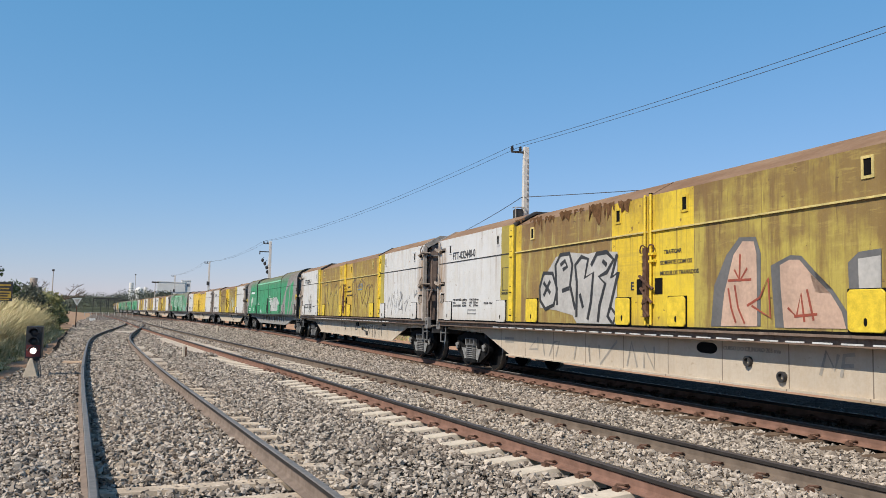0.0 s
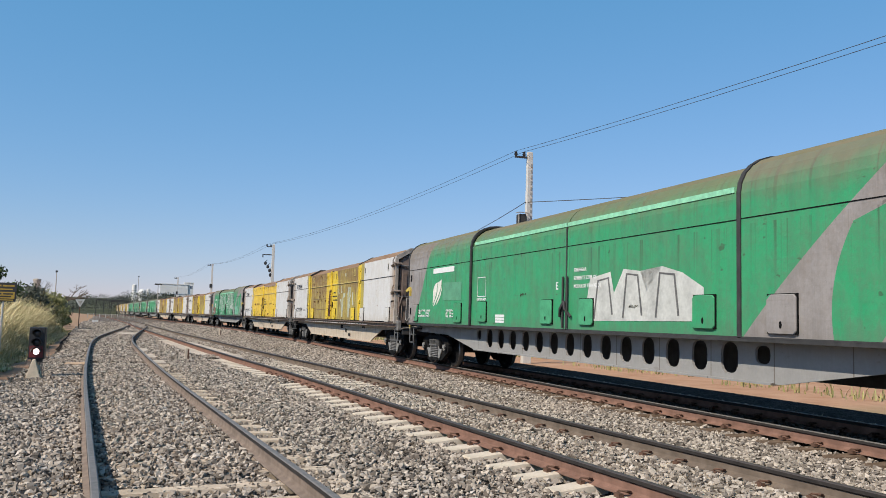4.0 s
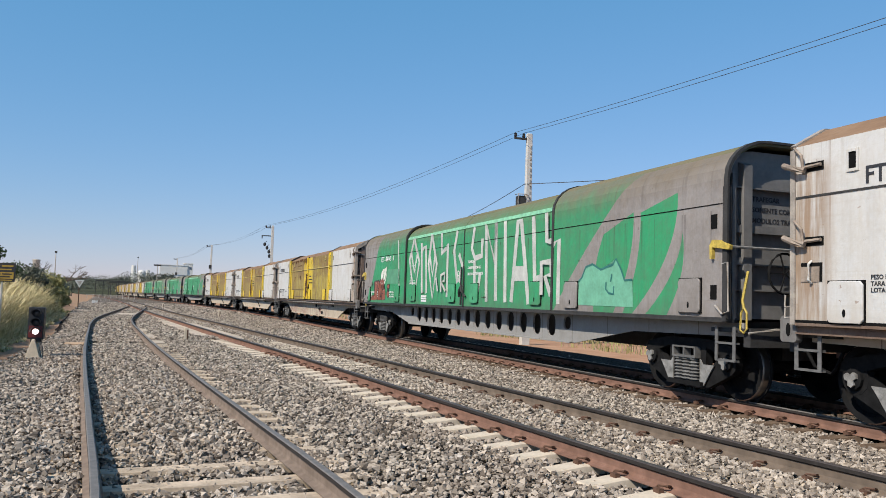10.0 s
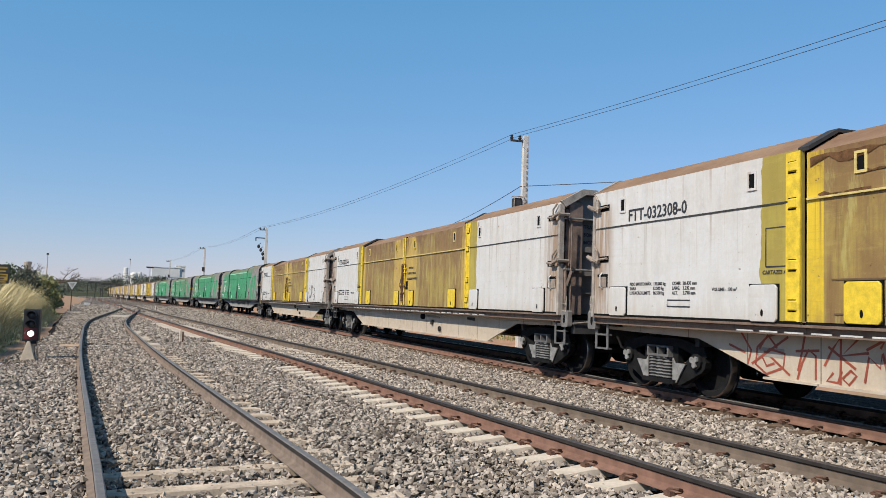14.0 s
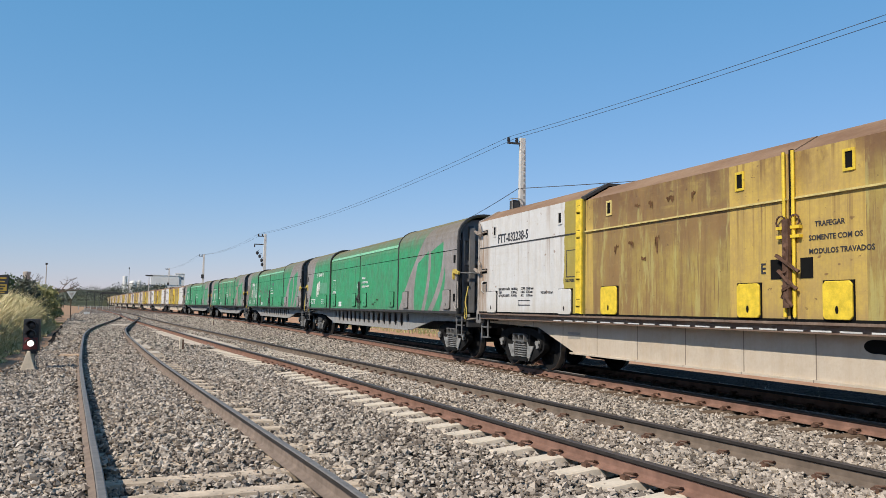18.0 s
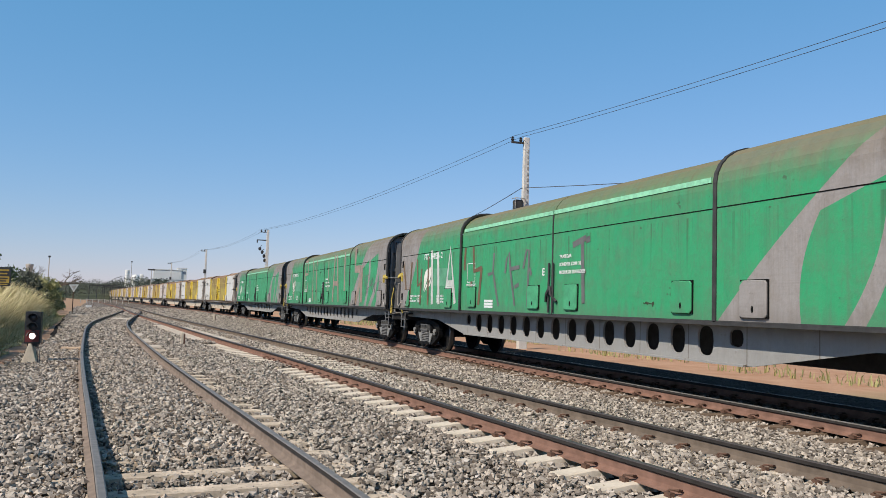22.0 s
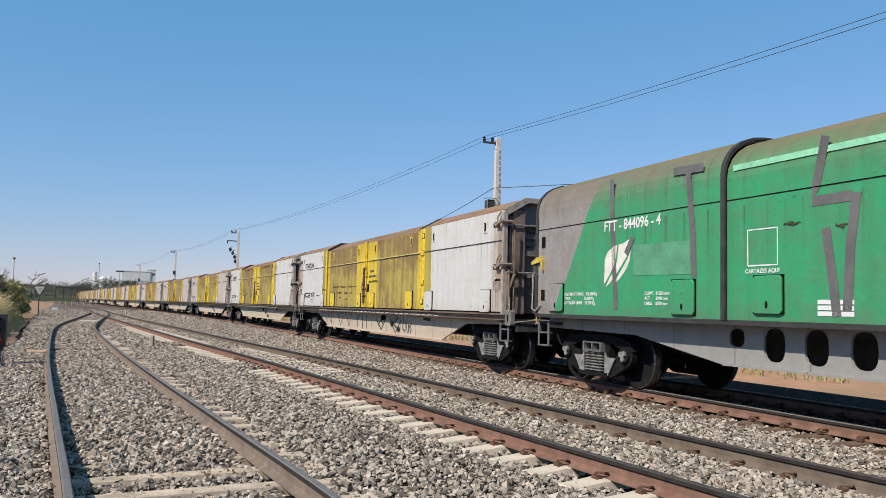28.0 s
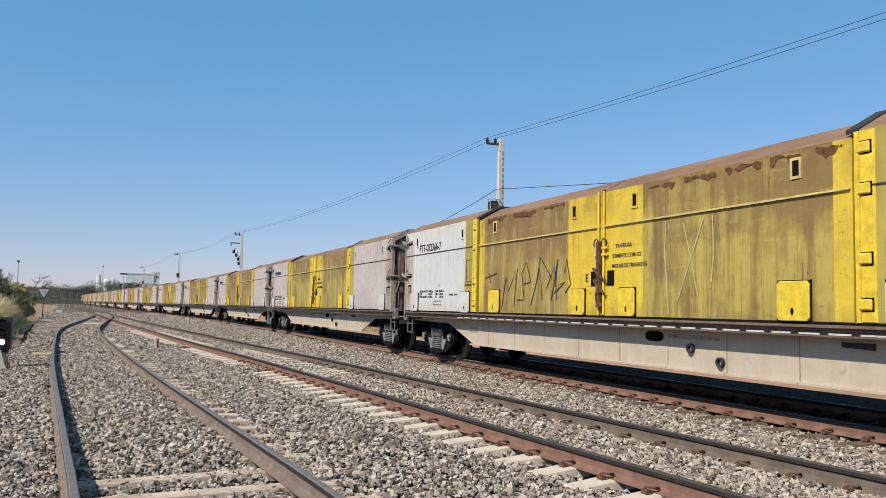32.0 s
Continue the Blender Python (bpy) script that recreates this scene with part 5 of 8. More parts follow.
def stones(name, count, y0, y1, size, seed):
    rng = np.random.default_rng(seed)
    y = y0 + (y1 - y0) * rng.random(count) ** 1.15
    lo, hi = np.interp(y, (0, 35, 70, 120), (-2.25, -2.3, -4.1, -6.0)), np.interp(y, TY, TX) + 2.3
    x = lo - 0.3 * rng.random(count) ** 3 + (hi - lo) * rng.random(count)
    keep = np.ones(count, bool)
    for rx, ry in ((LX, LY), (MX, MY), (TX, TY)):
        d = np.abs(np.abs(x - np.interp(y, ry, rx)) - GAUGE / 2)
        keep &= d > 0.06 + size
    keep &= (np.abs(x + 1.4) > 0.3) | (np.abs(y - 24.6) > 0.38)
    # only the wedge of bed seen from beside the loop track
    ang = np.degrees(np.arctan2(x, y))
    keep &= (ang < 53) & (ang > -12)
    x, y = x[keep], y[keep]
    n = len(x)
    # a loose top layer over a lower one, with deep gaps between
    z = bed_height(x, y) + np.where(rng.random(n) < 0.46, rng.uniform(-0.35, 0.75, n), rng.uniform(-2.8, -1.3, n)) * size
    # angular lumps: six uneven corners
    unit = np.array([(1, 0, 0), (-1, 0, 0), (0, 1, 0), (0, -1, 0), (0, 0, 1), (0, 0, -1)], float)
    v = unit[None] * rng.uniform(0.75, 1.35, (n, 6, 1)) + rng.uniform(-0.24, 0.24, (n, 6, 3))
    v *= (size * np.exp(np.clip(rng.normal(0, 0.3, (n, 1, 1)), -0.6, 0.5))) * rng.uniform(0.6, 1.3, (n, 1, 3))
    q = rng.normal(size=(n, 4))
    q /= np.linalg.norm(q, axis=1, keepdims=True)
    w, a, b, c = q.T
    rot = np.empty((n, 3, 3))
    rot[:, 0] = np.stack([1 - 2 * (b * b + c * c), 2 * (a * b - w * c), 2 * (a * c + w * b)], 1)
    rot[:, 1] = np.stack([2 * (a * b + w * c), 1 - 2 * (a * a + c * c), 2 * (b * c - w * a)], 1)
    rot[:, 2] = np.stack([2 * (a * c - w * b), 2 * (b * c + w * a), 1 - 2 * (a * a + b * b)], 1)
    v = np.einsum("nij,nkj->nki", rot, v)
    v[:, :, 2] *= 0.8
    v += np.stack([x, y, z], 1)[:, None]
    tri = np.array([(0, 2, 4), (2, 1, 4), (1, 3, 4), (3, 0, 4), (2, 0, 5), (1, 2, 5), (3, 1, 5), (0, 3, 5)])
    faces = (tri[None] + 6 * np.arange(n)[:, None, None]).reshape(-1)
    me = bpy.data.meshes.new(name)
    me.vertices.add(n * 6)
    me.vertices.foreach_set("co", v.reshape(-1))
    me.loops.add(len(faces))
    me.loops.foreach_set("vertex_index", faces.astype(np.int32))
    me.polygons.add(n * 8)
    me.polygons.foreach_set("loop_start", np.arange(0, n * 24, 3, dtype=np.int32))
    me.polygons.foreach_set("loop_total", np.full(n * 8, 3, np.int32))
    me.polygons.foreach_set("use_smooth", np.zeros(n * 8, bool))
    # main track and to its right: oil, brake dust and the train's shade as colour
    oily_shaded = (x - np.interp(y, TY, TX) > -0.75) & (x - np.interp(y, TY, TX) < 1.7)
    me.polygons.foreach_set("material_index", np.repeat(oily_shaded.astype(np.int32), 8))
    me.update(calc_edges=True)
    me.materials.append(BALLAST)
    me.materials.append(OILY_SHADED)
    tagged(new(name, me), "grey-brown crushed stone ballast between the rails", "ballast", kind="stuff")


stones("ballast_stones", 98000, 4.6, 13.0, 0.0262, 3)
stones("ballast_stones", 130000, 13.0, 28.0, 0.0285, 4)
stones("ballast_stones", 100000, 28.0, 66.0, 0.041, 5)
stones("ballast_stones", 24000, 66.0, 120.0, 0.075, 6)


# ---- grass and scrub ----
def leaf_paint(name, a, b, rough=0.7):
    g = Graph(name, rough)
    col = g.mix(g.island(), a, b)
    g.color(col)
    return g.mat


STRAW = leaf_paint("dry_straw", (0.5, 0.4, 0.18), (0.82, 0.7, 0.42))
SCRUB = leaf_paint("dry_green_scrub", (0.17, 0.165, 0.06), (0.42, 0.385, 0.16))
LEAF = leaf_paint("dull_green_leaves", (0.035, 0.06, 0.018), (0.09, 0.125, 0.04))
FAR_LEAF = leaf_paint("distant_foliage", (0.05, 0.058, 0.042), (0.13, 0.135, 0.095))
BARK = plain("grey_bark", (0.13, 0.1, 0.08), 0.9, 0, 0.3, 10)


def bulk(name, verts, faces, mat):
    """One mesh from arrays of triangles or quads."""
    verts, faces = np.asarray(verts, float), np.asarray(faces, np.int32)
    me = bpy.data.meshes.new(name)
    k = faces.shape[1]
    me.vertices.add(len(verts))
    me.vertices.foreach_set("co", verts.reshape(-1))
    me.loops.add(faces.size)
    me.loops.foreach_set("vertex_index", faces.reshape(-1))
    me.polygons.add(len(faces))
    me.polygons.foreach_set("loop_start", np.arange(0, faces.size, k, dtype=np.int32))
    me.polygons.foreach_set("loop_total", np.full(len(faces), k, np.int32))
    me.polygons.foreach_set("use_smooth", np.zeros(len(faces), bool))
    me.update(calc_edges=True)
    me.materials.append(mat)
    return me


def blades(x, y, z, h, rng, lean=0.5, width=0.014):
    """Bent grass blades, three vertices a joint, as triangles."""
    n = len(x)
    a = rng.uniform(0, math.tau, n)
    d = np.stack([np.cos(a), np.sin(a)], 1)
    s = np.stack([-d[:, 1], d[:, 0]], 1) * width
    l = rng.uniform(0.15, lean, n) * h
    base = np.stack([x, y], 1)
    mid = base + d * (l * 0.35)[:, None]
    tip = base + d * l[:, None]
    v = np.zeros((n, 5, 3))
    v[:, 0, :2], v[:, 1, :2] = base - s, base + s
    v[:, 2, :2], v[:, 3, :2] = mid - s * 0.8, mid + s * 0.8
    v[:, 4, :2] = tip
    v[:, 0, 2] = v[:, 1, 2] = z
    v[:, 2, 2] = v[:, 3, 2] = z + h * 0.62
    v[:, 4, 2] = z + h * rng.uniform(0.78, 1.0, n)
    f = np.array([(0, 1, 3), (0, 3, 2), (2, 3, 4)])
    return v.reshape(-1, 3), (f[None] + 5 * np.arange(n)[:, None, None]).reshape(-1, 3)


def grass(name, count, mat, seed, x_span, y0, y1, tall, label, width=0.016):
    rng = np.random.default_rng(seed)
    y = y0 + (y1 - y0) * rng.random(count)
    edge = -2.55 - 0.028 * y
    x = edge - x_span * rng.random(count) ** 1.3
    cx, cy = np.floor(x / 0.7), np.floor(y / 0.7)
    tuft = np.abs(np.sin(cx * 12.9898 + cy * 78.233) * 43758.5453) % 1.0
    x += (np.sin(cx * 3.1 + cy) * 0.2)
    ramp = np.clip((edge - x) / 1.5, 0.12, 1.0)
    h = tall * ramp * (0.5 + 0.6 * tuft) * rng.uniform(0.6, 1.1, count)
    keep = (tuft > 0.18) & (np.degrees(np.arctan2(x, y)) > -16)
    x, y, h = x[keep], y[keep], h[keep]
    z = -0.45 + 0.55 * np.clip((-2.6 - 0.033 * y - x) / 6, 0, 1)
    v, f = blades(x, y, z, h, rng, 0.8, width)
    tagged(new(name, bulk(name, v, f, mat)), label, "grass", kind="stuff")


grass("dry_grass", 110000, STRAW, 11, 7.5, 15, 62, 2.2, "tall dry straw-coloured grass on the bank", 0.02)
grass("green_grass", 38000, SCRUB, 12, 6.0, 14, 70, 1.7, "green weeds among the dry grass", 0.022)
grass("short_grass", 9000, STRAW, 13, 3.0, 12, 80, 0.3, "short dry grass at the edge of the ballast", 0.01)


def right_grass():
    rng = np.random.default_rng(21)
    n = 14000
    x, y = rng.uniform(17.5, 27, n), rng.uniform(6, 90, n)
    patch = np.sin(x * 0.9 + np.sin(y * 0.21) * 3) + np.sin(y * 0.5 + x)
    keep = patch > 0.35
    x, y = x[keep], y[keep]
    v, f = blades(x, y, np.full(len(x), -0.43), rng.uniform(0.1, 0.5, len(x)), rng, 0.7, 0.02)
    tagged(new("verge_grass", bulk("verge_grass", v, f, SCRUB)), "sparse green grass on the far verge", "grass", kind="stuff")


right_grass()


def leaves(centres, radii, count, size, rng, squash=0.75):
    """Small leaf quads scattered through lumps of a crown."""
    centres, radii = np.asarray(centres, float), np.asarray(radii, float)
    k = rng.integers(0, len(centres), count)
    d = rng.normal(size=(count, 3))
    d /= np.linalg.norm(d, axis=1, keepdims=True)
    r = radii[k] * rng.random(count) ** 0.42
    c = centres[k] + d * r[:, None] * np.array([1, 1, squash])
    u = rng.normal(size=(count, 3))
    u /= np.linalg.norm(u, axis=1, keepdims=True)
    w = np.cross(u, rng.normal(size=(count, 3)))
    w /= np.linalg.norm(w, axis=1, keepdims=True)
    s = (size * rng.uniform(0.5, 1.3, count))[:, None]
    v = np.stack([c - u * s, c + w * s * 0.5, c + u * s, c - w * s * 0.5], 1).reshape(-1, 3)
    return v, np.arange(4 * count, dtype=np.int32).reshape(-1, 4)


def branch(bm, p, d, length, r, rng, depth, tips):
    q = p + d * length
    mid = p + d * length * 0.5 + Vector(rng.normal(0, 0.06, 3)) * length
    rings = []
    for pt, rad in ((p, r), (mid, r * 0.8), (q, r * 0.6)):
        u = d.orthogonal().normalized()
        w = d.cross(u)
        rings.append([bm.verts.new(pt + rad * (math.cos(k * math.tau / 5) * u + math.sin(k * math.tau / 5) * w)) for k in range(5)])
    for a, b in zip(rings, rings[1:]):
        for k in range(5):
            bm.faces.new((a[k], a[(k + 1) % 5], b[(k + 1) % 5], b[k]))
    if depth == 0:
        tips.append(q)
        return
    for _ in range(3 if depth > 1 else 2):
        e = (d + Vector(rng.normal(0, 0.55, 3))).normalized()
        e.z = abs(e.z) * 0.8 + 0.1
        branch(bm, q, e.normalized(), length * rng.uniform(0.55, 0.8), r * 0.6, rng, depth - 1, tips)


def tree(x, y, z, h, spread, seed, mat, label, count=1800, depth=3, leafy=True, size=0.11):
    rng = np.random.default_rng(seed)
    root = tagged(new("tree" if h > 2.6 else "bush"), label, "tree" if h > 2.6 else "bush")
    root.location = (x, y, z)
    bm, tips = bmesh.new(), []
    for _ in range(1 if h > 2.6 else 3):
        branch(bm, Vector((0, 0, -0.1)), Vector((*rng.normal(0, 0.12, 2), 1)).normalized(), h * 0.36, h * (0.028 if leafy else 0.04), rng, depth, tips)
    part("trunk", bm, BARK, root)
    if leafy:
        cs = np.array([t[:] for t in tips])
        cs[:, :2] *= spread / max(0.1, np.abs(cs[:, :2]).max())
        cs[:, 2] *= (h * 0.86) / cs[:, 2].max()
        if h < 3.2:
            # low scrub is leafy down to the ground
            cs = np.concatenate([cs, cs * np.array([1.15, 1.15, 0.6]), cs * np.array([1.2, 1.2, 0.22])])
        v, f = leaves(cs, rng.uniform(0.16, 0.34, len(cs)) * spread, count * (2 if h < 3.2 else 1), size, rng)
        part("crown", bulk("crown", v, f, mat), None, root)
    return root


tree(-6.8, 46, 0.0, 3.7, 1.7, 31, LEAF, "dense dark green tree on the grassy bank", 4200, 3, True, 0.1)
tree(-8.9, 52, 0.0, 4.5, 2.4, 32, LEAF, "dense dark green tree on the grassy bank", 4200)
tree(-7.9, 62, 0.0, 3.0, 2.2, 33, FAR_LEAF, "dusty grey-green shrub behind the dry grass", 3200)
tree(-7.6, 70, 0.0, 2.8, 2.2, 38, SCRUB, "dusty green shrub behind the dry grass", 2800)
tree(-8.0, 79, 0.0, 2.7, 2.6, 34, FAR_LEAF, "greyish leafless-looking scrub tree", 3000)
tree(-7.8, 89, -0.1, 2.7, 2.4, 35, FAR_LEAF, "greyish scrub tree by the path", 3000)
tree(-10.8, 97, 0.0, 3.0, 3.2, 36, FAR_LEAF, "greyish scrub tree by the path", 3000)
tree(-8.6, 109.7, -0.2, 6.0, 2.0, 37, BARK, "bare leafless tree with a spreading crown", 0, 5, False)
for k, (bx, by, bh) in enumerate(((-7.6, 43, 2.3), (-7.4, 57, 2.2), (-7.6, 73, 2.0), (-8.0, 92, 2.2))):
    tree(bx, by, -0.1, bh, bh * 0.7, 50 + k, SCRUB, "scrubby green bush in dry grass", 1800, 2, True, 0.07)


def far_woods():
    rng = np.random.default_rng(77)
    n = 520
    az = np.radians(rng.uniform(-20, 22, n))
    d = rng.uniform(330, 600, n)
    cx, cy = np.sin(az) * d, np.cos(az) * d
    hill = 9.5 + 2.0 * np.sin(np.degrees(az) * 0.45 + 1.2) + 1.2 * np.sin(np.degrees(az) * 1.7)
    cz = rng.uniform(0, 1, n) * (hill - 3.0) * d / 430
    v, f = leaves(np.stack([cx, cy, cz], 1), rng.uniform(4, 8, n), 190000, 0.4, rng, 0.5)
    tagged(new("far_woods", bulk("far_woods", v, f, FAR_LEAF)), "hazy dark green woods along the horizon", "woods", kind="stuff")
    # the rise that the woods stand on
    bm = bmesh.new()
    ring = []
    for k in range(0, 121):
        a = math.radians(-30 + k)
        row = [bm.verts.new((math.sin(a) * r, math.cos(a) * r, zz)) for r, zz in ((310, -0.5), (420, 5.0 + 1.5 * math.sin(k * 0.4)), (620, 10.0), (900, 6.0))]
        ring.append(row)
    for a, b in zip(ring, ring[1:]):
        for i in range(3):
            bm.faces.new((a[i], a[i + 1], b[i + 1], b[i]))
    tagged(new("far_hill", done(bm, "far_hill", plain("distant_scrub", (0.07, 0.075, 0.045), 0.95, 0, 0.4, 0.05), smooth=True)), "low wooded rise on the horizon", "hill", kind="structure")


far_woods()


# ---- line-side things ----
SIGNAL_BLACK = plain("signal_black", (0.02, 0.02, 0.022), 0.5, 0, 0.3)
POLE_CONCRETE = plain("pole_concrete", (0.55, 0.53, 0.49), 0.8, 0, 0.15, 3)
WIRE = plain("wire_black", (0.05, 0.05, 0.055), 0.6)


def glow(name, color, strength):
    g = Graph(name)
    g.bsdf.inputs["Base Color"].default_value = (*color, 1)
    g.bsdf.inputs["Emission Color"].default_value = (*color, 1)
    g.bsdf.inputs["Emission Strength"].default_value = strength
    return g.mat


def dwarf_signal():
    root = tagged(new("dwarf_signal"), "black three-lamp dwarf signal on a concrete foot, lowest lamp lit", "railway signal")
    root.matrix_world = Matrix.Translation((-1.95, 20.1, -0.2)) @ Matrix.Rotation(radians(-5), 4, "Z")
    bm = bmesh.new()
    box(bm, -0.16, 0.16, -0.02, 0.2, 0.42, 1.13)
    box(bm, -0.165, 0.165, -0.03, 0.0, 0.42, 1.13)
    part("housing", bm, SIGNAL_BLACK, root, bevel=0.012)
    bm = bmesh.new()
    box(bm, -0.14, 0.14, -0.035, -0.03, 0.46, 0.72)
    part("lower_plate", bm, plain("dark_red_paint", (0.13, 0.02, 0.02), 0.5), root, "dark red lamp plate")
    lens = (plain("dark_lens", (0.03, 0.03, 0.035), 0.2), plain("dark_lens", (0.03, 0.03, 0.035), 0.2), glow("lit_lens", (1.0, 0.9, 0.84), 4.0))
    for k, z in enumerate((0.99, 0.79, 0.59)):
        bm = bmesh.new()
        lr = 0.78 if k == 2 else 1.0
        lathe(bm, [(0.02, -0.052), (0.075 * lr, -0.045), (0.085 * lr, -0.032)], 18, "Y", (0, 0, z))
        lamp = part("lens", bm, lens[k], root, "lit white lens" if k == 2 else "dark unlit lens", smooth=True)
        bm = bmesh.new()
        for q in range(13):
            a0, a1 = math.pi * (q - 1) / 12 , math.pi * q / 12
            if q == 0:
                continue
            p = [(0.1 * math.cos(a), y, z + 0.1 * math.sin(a)) for a in (a0, a1) for y in (-0.03, -0.15)]
            o = [(0.108 * math.cos(a), y, z + 0.108 * math.sin(a)) for a in (a0, a1) for y in (-0.03, -0.15)]
            vs = [bm.verts.new(c) for c in p + o]
            for fc in ((0, 1, 3, 2), (4, 6, 7, 5), (1, 5, 7, 3), (0, 2, 6, 4)):
                bm.faces.new([vs[i] for i in fc])
        part("visor", bm, SIGNAL_BLACK, lamp)
    bm = bmesh.new()
    slab(bm, [(-0.2, -0.05), (0.14, -0.05), (0.0, 0.42), (-0.06, 0.42)], -0.05, 0.25)
    part("foot", bm, CONCRETE, root, "tapered concrete foot", bevel=0.01)
    bm = bmesh.new()
    box(bm, -0.1, 0.12, 0.0, 0.16, 0.36, 0.42)
    part("bracket", bm, SIGNAL_BLACK, root)
    bm = bmesh.new()
    for k in range(3):
        tube(bm, [(0.06 + 0.02 * k, 0.05, 0.4), (0.1 + 0.03 * k, 0.0, 0.25), (0.09 + 0.04 * k, 0.02, 0.0)], 0.01, 4)
    part("cable", bm, WIRE, root)


def bars(parent, x, y, z, rows, mat):
    """Writing too small to read: plain bars; rows of (from, to, height, thickness)."""
    for a, b, h, w in rows:
        bm = bmesh.new()
        box(bm, x + a, x + b, y - 0.004, y, z + h, z + h + w)
        part("writing_bar", bm, mat, parent)


def warning_board():
    root = tagged(new("warning_board"), "black and yellow metal warning board on a pale post", "sign")
    root.matrix_world = Matrix.Translation((-3.66, 27.45, -0.45)) @ Matrix.Rotation(radians(-6), 4, "Z")
    bm = bmesh.new()
    box(bm, -0.38, 0.34, -0.012, 0.012, 1.98, 2.55)
    board = part("board", bm, SIGNAL_BLACK, root, "black board", bevel=0.004)
    amber = plain("amber_paint", (0.36, 0.23, 0.03), 0.5)
    bm = bmesh.new()
    box(bm, -0.34, 0.3, -0.018, -0.0125, 2.07, 2.27)
    part("panel", bm, amber, board, "amber panel")
    bars(board, -0.34, -0.0125, 1.98, ((0.02, 0.26, 0.45, 0.05), (0.3, 0.62, 0.45, 0.05), (0.05, 0.58, 0.35, 0.04), (0.02, 0.6, 0.03, 0.03)), amber)
    bars(board, -0.34, -0.019, 1.98, ((0.03, 0.28, 0.21, 0.04), (0.32, 0.6, 0.21, 0.04), (0.06, 0.55, 0.13, 0.04)), SIGNAL_BLACK)
    bm = bmesh.new()
    lathe(bm, [(0.03, 0.0), (0.03, 2.5)], 8, "Z", (-0.02, 0.045, 0))
    part("post", bm, POLE_CONCRETE, root)


def yield_sign():
    root = tagged(new("triangular_sign"), "pale triangular sign on a thin rusty post", "sign")
    root.location = (-3.97, 70.9, -0.4)
    bm = bmesh.new()
    slab(bm, [(-0.36, 2.56), (0.36, 2.58), (0.02, 1.94)], -0.01, 0.01)
    part("plate", bm, WHITE_TRIM, root)
    bm = bmesh.new()
    slab(bm, [(-0.2, 2.48), (0.2, 2.48), (0.02, 2.12)], -0.014, -0.011)
    part("inner_plate", bm, STEEL, root)
    bm = bmesh.new()
    lathe(bm, [(0.035, 0.0), (0.035, 2.1)], 6, "Z", (0, 0.03, 0))
    part("post", bm, RUST, root)


def marker_post(x, y, h):
    root = tagged(new("marker_post"), "short pale concrete marker post standing in ballast", "post", "marker posts")
    root.location = (x, y, -0.24)
    bm = bmesh.new()
    box(bm, -0.07, 0.07, -0.06, 0.06, 0, h)
    box(bm, -0.05, 0.05, -0.05, 0.05, h, h + 0.02)
    part("shaft", bm, CONCRETE, root, bevel=0.012)
    bm = bmesh.new()
    box(bm, 0.02, 0.072, -0.062, 0.062, 0.05, h * 0.9)
    part("worn_edge", bm, RUST, root)


def cable_cover(x, y, w):
    bm = bmesh.new()
    box(bm, -w, w, -0.34, 0.34, 0.0, 0.07)
    ob = new("cover_slab", done(bm, "cover_slab", plain("tan_concrete", (0.48, 0.34, 0.23), 0.9), 0.01))
    ob.location = (x, y, -0.19)
    tagged(ob, "tan concrete slab lying in the ballast", "slab")


def point_lever(x, y):
    root = tagged(new("point_lever"), "white hand-worked point lever box beside the track", "point lever")
    root.location = (x, y, -0.3)
    bm = bmesh.new()
    box(bm, -0.34, 0.34, -0.3, 0.3, 0.0, 0.4)
    part("box", bm, WHITE_TRIM, root, bevel=0.03)
    bm = bmesh.new()
    tube(bm, [(0.4, 0, 0.05), (0.55, 0, 0.5), (0.6, 0, 0.55)], 0.03, 6)
    part("lever", bm, RUST, root)


